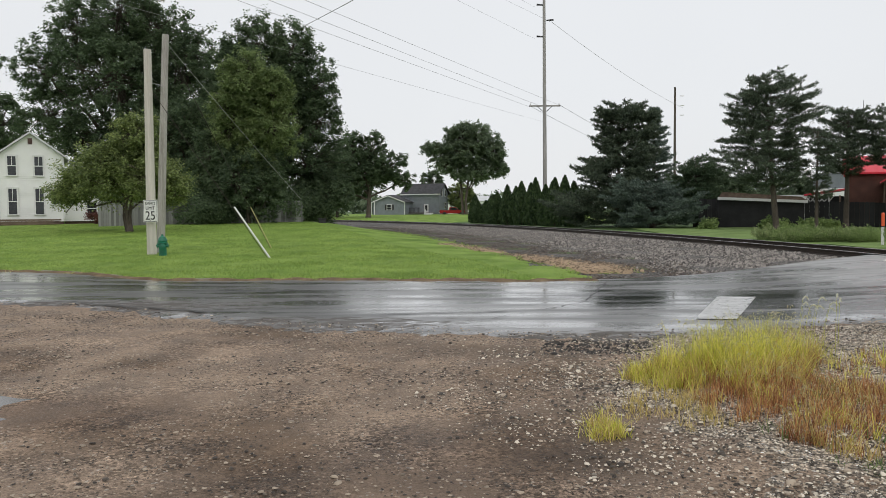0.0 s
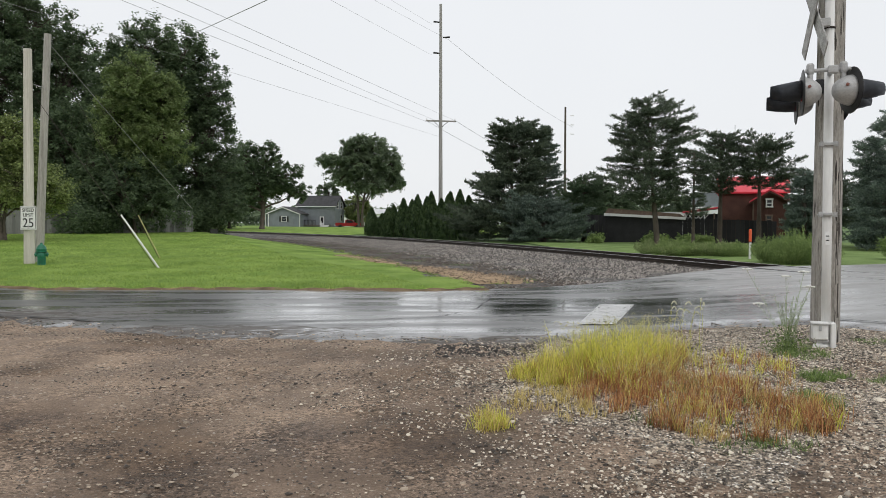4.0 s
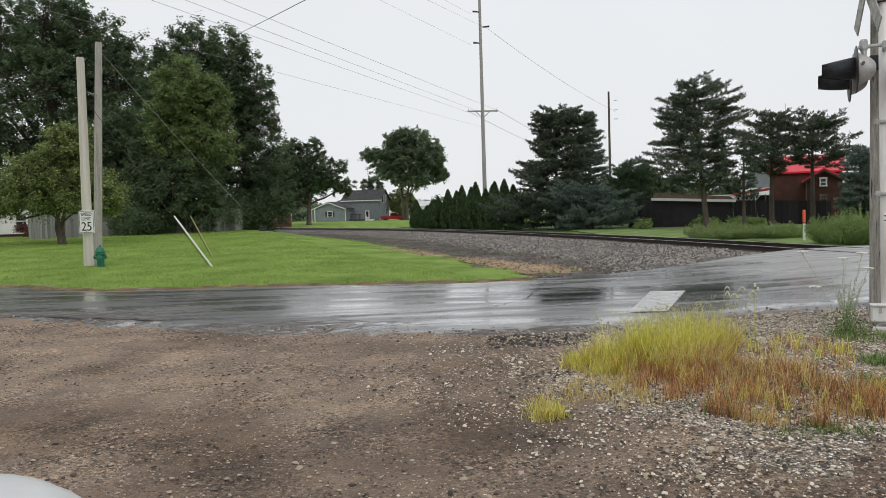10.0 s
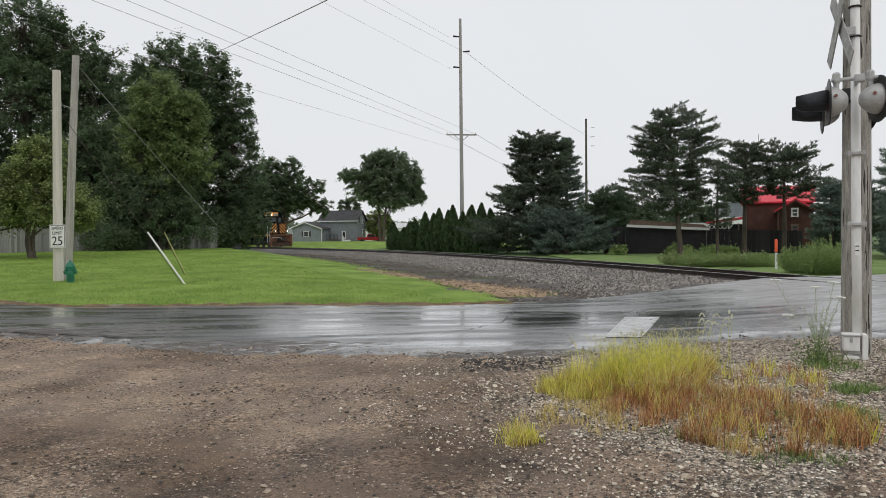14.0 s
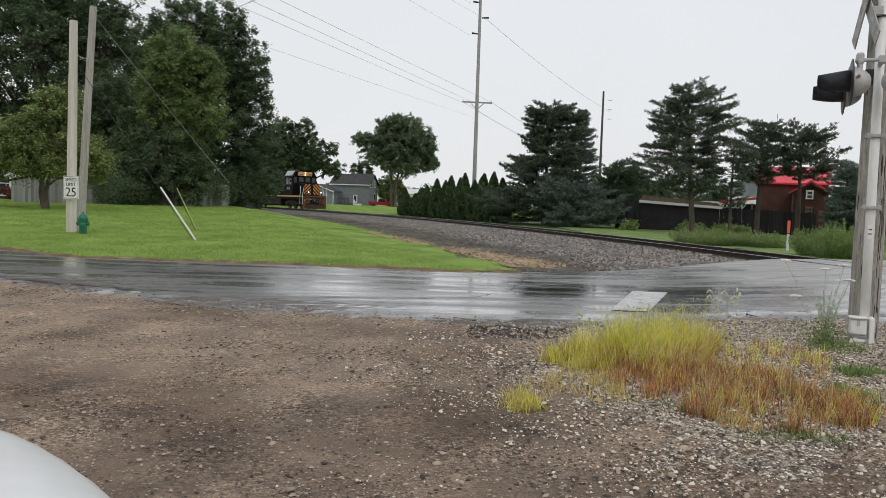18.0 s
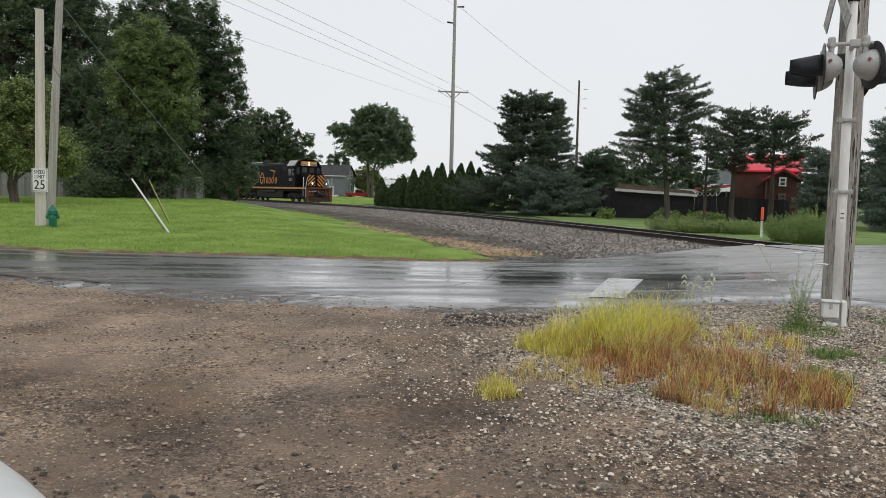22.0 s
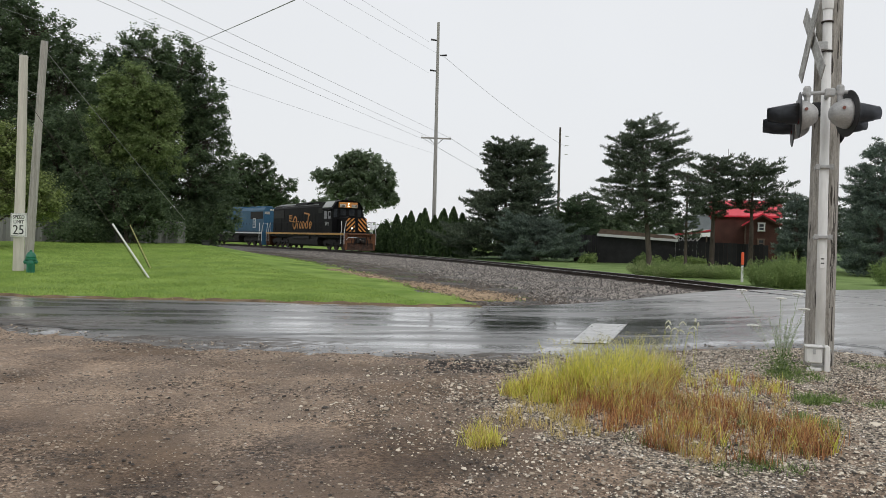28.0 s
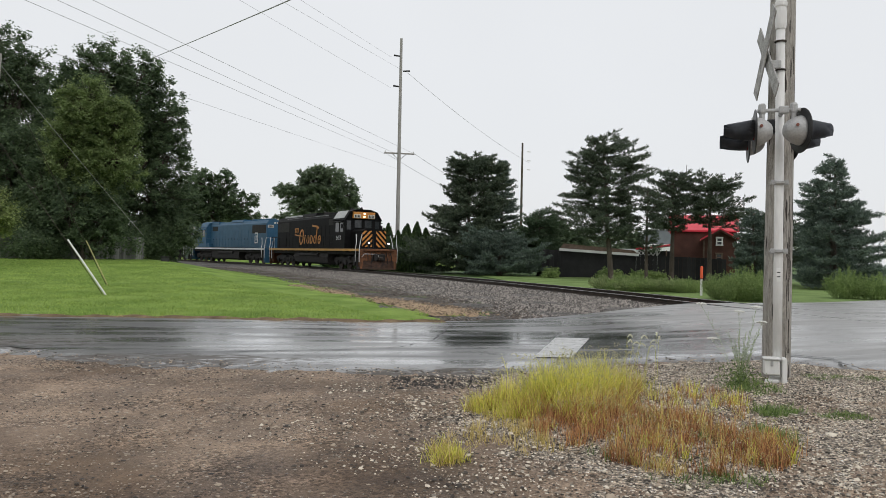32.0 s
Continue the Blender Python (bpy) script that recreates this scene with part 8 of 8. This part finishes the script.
M_PEBBLE = material("wet_mixed_pebbles", (0.040, 0.030, 0.022), (0.42, 0.34, 0.255), 0.6, 2, 14, 0.1, island=1.0)
M_PEBBLE_PALE = material("pale_limestone_gravel", (0.075, 0.062, 0.048), (0.74, 0.66, 0.54), 0.7, 2, 14, 0.1, island=1.0)
M_CLOD = material("dark_earth_clods", (0.018, 0.015, 0.013), (0.06, 0.05, 0.042), 0.7, 3, 14, 0.1, island=0.5)
M_FINES = material("muddy_ballast_fines", (0.03, 0.023, 0.017), (0.14, 0.108, 0.08), 0.8, 2, 12, 0.1, island=0.7)
M_BALLAST_STONE = material("crushed_ballast_stone", (0.050, 0.043, 0.038), (0.36, 0.325, 0.29), 0.8, 2, 10, 0.1, island=0.7)
srng = np.random.default_rng(31)


def on_ground(p, lift=0.0):
    return np.concatenate([p, (ground_z(p[:, 0], p[:, 1]) + lift)[:, None]], 1)


def lot_points(n, x0, x1, y0, y1, power=1.0):
    p = np.stack([srng.uniform(x0, x1, n), y0 + (y1 - y0) * srng.uniform(0, 1, n) ** power], 1)
    return p[p[:, 1] < road_near(p[:, 0]) + 0.15]


p = lot_points(44000, -9, 6, 1.8, 12.0, 1.2)
stones("lot_pebbles", on_ground(p, 0.004), srng.lognormal(-5.0, 0.42, len(p)), srng, M_PEBBLE, "small wet pebbles strewn over the dirt lot", 0.45, 0.05)
p = lot_points(17000, -9, 3, 1.8, 12.0)
stones("lot_stones", on_ground(p, 0.003), srng.lognormal(-4.9, 0.40, len(p)), srng, M_PEBBLE, "larger brown stones strewn over the dirt lot", 0.42)
p = lot_points(1100, -9, 3, 2.0, 11.0)
stones("dirt_clods", on_ground(p, 0.003), srng.lognormal(-4.65, 0.42, len(p)), srng, M_CLOD, "dark clods of earth on the dirt lot", 0.32, 0.8)
gx, gy = np.meshgrid(np.arange(-0.2, 16, 0.12), np.arange(0.5, 10, 0.12))
edge_x = lambda y: 1.0 + 0.28 * np.sin(y * 1.7) + 0.16 * np.sin(y * 4.3 + 1) + 0.10 * np.sin(y * 9.1) + 0.06 * (y - 5)
front_edge = 4.1 - 0.12 * np.minimum(gx, 4.5) + 0.15 * np.sin(gx * 2.3) + 0.08 * np.sin(gx * 7)
sink = np.maximum(smooth(0.9, -0.6, gy - front_edge), smooth(1.2, -0.6, gx - edge_x(gy) + 0.25 * np.sin(gx * 9 + gy * 7) * np.sin(gy * 11 - gx * 5)) + 0.22 * np.sin(gx * 13 + gy * 4) * np.sin(gy * 17 - gx * 6))
apron = grid_mesh("roadside_apron", gx, gy, ground_z(gx, gy) + 0.010 - 0.05 * sink + 0.008 * np.sin(gx * 7.1 + gy) * np.sin(gy * 6.7), M_STONY, lambda x, y: y < road_near(x) + 0.2)
tagged(apron, "grey crushed gravel verge beside the road", "gravel", kind="structure")
def verge_points(n):
    """Points on the gravel verge, thinning out gradually into the dirt lot."""
    q = np.stack([srng.uniform(-2.0, 9.5, n), srng.uniform(2.4, 9.8, n)], 1)
    wob = 0.35 * np.sin(q[:, 0] * 3.1 + q[:, 1] * 2.3) + 0.25 * np.sin(q[:, 1] * 5.3 - q[:, 0] * 4.1)
    dens = smooth(-1.3, 1.5, q[:, 0] - edge_x(q[:, 1]) + wob) * smooth(-1.3, 1.2, q[:, 1] - 4.1 + 0.12 * np.minimum(q[:, 0], 4.5) + wob)
    return q[(srng.uniform(0, 1, n) < dens) & (q[:, 1] < road_near(q[:, 0]) + 0.15)]


p = on_ground(verge_points(115000))
stones("roadside_gravel", p + np.array((0, 0, 0.016)), srng.lognormal(-5.05, 0.42, len(p)), srng, M_PEBBLE_PALE, "grey crushed gravel along the road")
p = on_ground(verge_points(44000))
stones("roadside_gravel_dark", p + np.array((0, 0, 0.015)), srng.lognormal(-4.85, 0.42, len(p)), srng, M_PEBBLE, "brown wet stones among the gravel")
p = scatter([(1.0, 8.0), (1.2, 8.9), (2.3, 8.8), (2.2, 8.1), (1.4, 8.0)], 420, srng)
stones("broken_asphalt", p + np.array((0, 0, 0.01)), srng.lognormal(-4.0, 0.4, len(p)), srng, M_CLOD, "black broken asphalt crumbs at the road edge")
n = 7000
p = np.stack([srng.uniform(-11, 8, n), np.zeros(n)], 1)
p[:, 1] = road_near(p[:, 0]) + srng.normal(size=n) * (0.26 + 0.40 * smooth(1, -5, p[:, 0])) + 0.05
lift = np.where(p[:, 1] > road_near(p[:, 0]) + 0.05, 0.036, 0.004)
stones("road_edge_stones", np.concatenate([p, (ground_z(p[:, 0], p[:, 1]) + lift)[:, None]], 1), srng.lognormal(-4.95, 0.45, n), srng, M_PEBBLE, "dark stones along the broken road edge")
# crushed stone on the ballast
n = 66000
ss_, oo_ = 9.0 + 62.0 * srng.uniform(0, 1, n) ** 1.5, srng.uniform(-9.6, -1.0, n)
bxs, bys = ARC_X + (ARC_R + oo_) * np.cos(ss_ / ARC_R), ARC_Y + (ARC_R + oo_) * np.sin(ss_ / ARC_R)
bz = np.interp(oo_, [-10.6, -5.5, -3.4, -1.7, 1.7], [-0.02, 0.0, 0.03, 0.11, 0.11]) + 0.015
ok = bys > road_far(bxs) + 0.05
dark = srng.uniform(0, 1, n) < smooth(-5.0, -7.4, oo_)
bp = np.stack([bxs, bys, bz], 1)
size = srng.lognormal(-3.56, 0.36, n)
stones("ballast_stones", bp[ok & ~dark], size[ok & ~dark], srng, M_BALLAST_STONE, "grey crushed ballast stones beside the rails", 0.75, 0)
stones("ballast_fines", bp[ok & dark], size[ok & dark] * 0.7, srng, M_FINES, "dark brown muddy ballast fines along the lawn", 0.6, 0)

TAN_A = [(2.0, 25.5), (2.7, 22.0), (3.3, 18.0), (4.3, 17.3), (4.6, 18.6), (4.0, 21.0), (3.0, 24.0)]
TAN_B = [(-0.6, 34.0), (0.45, 30.8), (1.5, 26.8), (2.2, 26.2), (1.4, 29.5), (0.2, 33.6)]
p = np.concatenate([scatter(TAN_A, 2600, srng, 0.8), scatter(TAN_B, 1500, srng, 0.8)]) + srng.normal(size=(4100, 3)) * np.array((0.22, 0.3, 0))
p[:, 2] = 0.066
stones("sandy_crumbs", p, srng.lognormal(-4.0, 0.4, len(p)), srng, material("sandy_stones", (0.12, 0.085, 0.055), (0.42, 0.31, 0.2), 0.85, 2, 12, 0.1, island=0.8), "brown stones and crumbs on the bare earth")
grass("earth_tufts", [([(x - 0.35, y) for x, y in TAN_A], 900, 0.04, 0.1), ([(x - 0.3, y) for x, y in TAN_B], 500, 0.04, 0.1), ([(3.5, 17.6), (4.6, 17.5), (4.9, 18.4), (3.6, 18.4)], 260, 0.04, 0.09)], M_LAWN_BLADE, "stray grass tufts on the bare earth", 0.007, 0.7, 0.7, 0.95)
# cracks in the asphalt
M_CRACK = material("tar_crack", (0.008, 0.008, 0.008), (0.02, 0.02, 0.02), 0.5, 4, 30, 0)
crng = np.random.default_rng(12)
for pts in (((0.3, 10.0), (1.6, 11.3), (2.3, 12.3), (2.9, 14.2), (3.4, 15.8)), ((-6.0, 12.6), (-3.4, 11.2), (-0.6, 10.9), (1.2, 11.0)), ((7.0, 8.4), (7.35, 9.4), (7.0, 10.0), (6.2, 10.2)),
            ((5.6, 13.2), (6.8, 14.2), (8.6, 15.0), (10.2, 15.2)), ((-5.0, 14.2), (-2.0, 14.0), (1.0, 14.1))):
    bm = bmesh.new()
    fine = []
    for (ax, ay), (bx_, by_) in zip(pts[:-1], pts[1:]):
        for k in range(8):
            f = k / 8
            fine.append((ax + (bx_ - ax) * f + crng.normal() * 0.03, ay + (by_ - ay) * f + crng.normal() * 0.03))
    prev = None
    for x, y in fine:
        w = crng.uniform(0.008, 0.028)
        z = float(ground_z(x, y)) + 0.0585 + 0.0
        cur = (bm.verts.new((x - w, y - w, z)), bm.verts.new((x + w, y + w, z)))
        if prev:
            bm.faces.new((prev[0], prev[1], cur[1], cur[0]))
        prev = cur
    tagged(part("road_crack", bm, M_CRACK), "dark tarry crack across the asphalt", "road crack", kind="structure")

# ---------------------------------------------------------------- ties and flangeway at the crossing
bm = boxed(0, 0, -0.09, 2.6, 0.22, 0.18, 0.012)
tme = bpy.data.meshes.new("tie")
bm.to_mesh(tme)
bm.free()
tme.materials.append(M_TIE)
trng = np.random.default_rng(3)
for i in range(210):
    s = 14.8 + i * 0.56
    piece("tie", tme, track, track_pose(s, RAIL_TOP - 0.165) @ pose(trng.normal() * 0.03, 0, trng.normal() * 0.004, 0, 0, trng.normal() * 0.8))
M_RUBBER = material("black_crossing_rubber", (0.008, 0.008, 0.008), (0.02, 0.02, 0.02), 0.5, 4, 30, 0.05)
for off in (-0.815, -0.69, 0.69, 0.815):
    verts, faces = [], []
    for i, s in enumerate(np.arange(-1, 15.2, 0.5)):
        m = track_pose(s, RAIL_TOP - 0.004)
        verts += [m @ Vector((off - 0.022, 0, 0)), m @ Vector((off + 0.022, 0, 0)), m @ Vector((off + 0.022, 0, -0.1)), m @ Vector((off - 0.022, 0, -0.1))]
        if i:
            faces += [(4 * i - 4 + j, 4 * i - 4 + (j + 1) % 4, 4 * i + (j + 1) % 4, 4 * i + j) for j in range(4)]
    fw = new("flangeway", mesh_of("flangeway", verts, faces, M_RUBBER))
    fw.parent = track

# ---------------------------------------------------------------- white car at the camera's side
M_CAR_WHITE = material("white_car_paint", (0.74, 0.75, 0.76), (0.80, 0.81, 0.82), 0.22, 1.5, 20, 0)
car = thing("white_car", pose(-0.03, 1.72, 0.0, 0, 0, -14), "white parked car with its hood beside the lot", "car")


def car_half(y):
    """Half width of the body at y metres behind the bumper line."""
    return 0.96 * min(1.0, max(0.004, (y - 0.125) / 0.60)) ** 0.56


secs = []
for y, top in ((0.13, 0.80), (0.135, 0.86), (0.15, 0.89), (0.17, 0.905), (0.20, 0.915), (0.24, 0.922), (0.29, 0.928), (0.35, 0.934), (0.42, 0.94), (0.5, 0.946), (0.6, 0.952), (0.7, 0.958), (0.85, 0.966), (1.0, 0.975), (1.3, 1.0), (2.2, 0.98), (3.6, 0.98), (4.1, 0.96), (4.4, 0.85), (4.5, 0.6)):
    w = car_half(y) if y < 4.0 else 0.96 - 0.25 * (y - 4.0)
    ring = []
    for a in np.linspace(0, 2 * math.pi, 48, endpoint=False):
        cx, cz = math.copysign(abs(math.cos(a)) ** 0.45, math.cos(a)), math.copysign(abs(math.sin(a)) ** 0.45, math.sin(a))
        mid, hh = (top + 0.2) / 2, (top - 0.2) / 2
        ring.append((-0.88 + w * cx, -y, mid + hh * cz))
    secs.append(ring)
part("body", loft(bmesh.new(), secs), M_CAR_WHITE, car, soft=True)
part("cabin", loft(bmesh.new(), [[(-0.88 + w * sx, -y, z) for sx, z in ((-1, 0.9), (1, 0.9), (0.86, zt), (-0.86, zt))] for y, zt, w in ((1.35, 0.95, 0.70), (2.0, 1.38, 0.72), (3.0, 1.40, 0.72), (3.9, 0.97, 0.66))]), M_GLASS_DARK, car, "dark glass cabin")
part("roof", boxed(-0.88, -2.5, 1.41, 1.18, 1.15, 0.06, 0.02), M_CAR_WHITE, car)
part("headlamp", boxed(-0.52, -0.27, 0.66, 0.30, 0.12, 0.12, 0.03), M_GLASS_DARK, car)
part("headlamp", boxed(-1.24, -0.27, 0.66, 0.30, 0.12, 0.12, 0.03), M_GLASS_DARK, car)
for y in (-0.95, -3.6):
    for x in (-0.10, -1.66):
        w_ = part("wheel", lathe(bmesh.new(), [(0.2, -0.1), (0.31, -0.1), (0.32, -0.07), (0.32, 0.07), (0.31, 0.1), (0.2, 0.1)], 24, pose(x, y, 0.32, 0, 90, 0)), M_TYRE, car)
        part("rim", lathe(bmesh.new(), [(0.19, -0.08), (0.2, 0), (0.19, 0.08), (0.05, 0.09)], 18, pose(x, y, 0.32, 0, 90, 0)), M_WHITE_METAL, w_)


# ---------------------------------------------------------------- the train on its way
def motions():
    gap = 0.35
    for ob, behind, turn in ((lead, 0.0, 0), (second, LOCO_LENGTH + gap, 180), (third, 2 * (LOCO_LENGTH + gap), 0)):
        mid = behind + HALF
        walk(ob, [(t, track_pose(s + mid) @ pose(0, 0, 0, 0, 0, turn)) for t, s in TRAIN])
    times = np.arange(0, 32.01, 0.32)
    for i, (ws, y) in enumerate(WHEELS):
        way = -1 if 6 <= i < 12 else 1
        rows = []
        for t in times:
            rolled = (nose_at(0) - nose_at(t)) / 0.508
            rows.append((float(t), pose(0, y, 0.508) @ Matrix.Rotation(way * rolled, 4, "X")))
        walk(ws, rows)


motions()
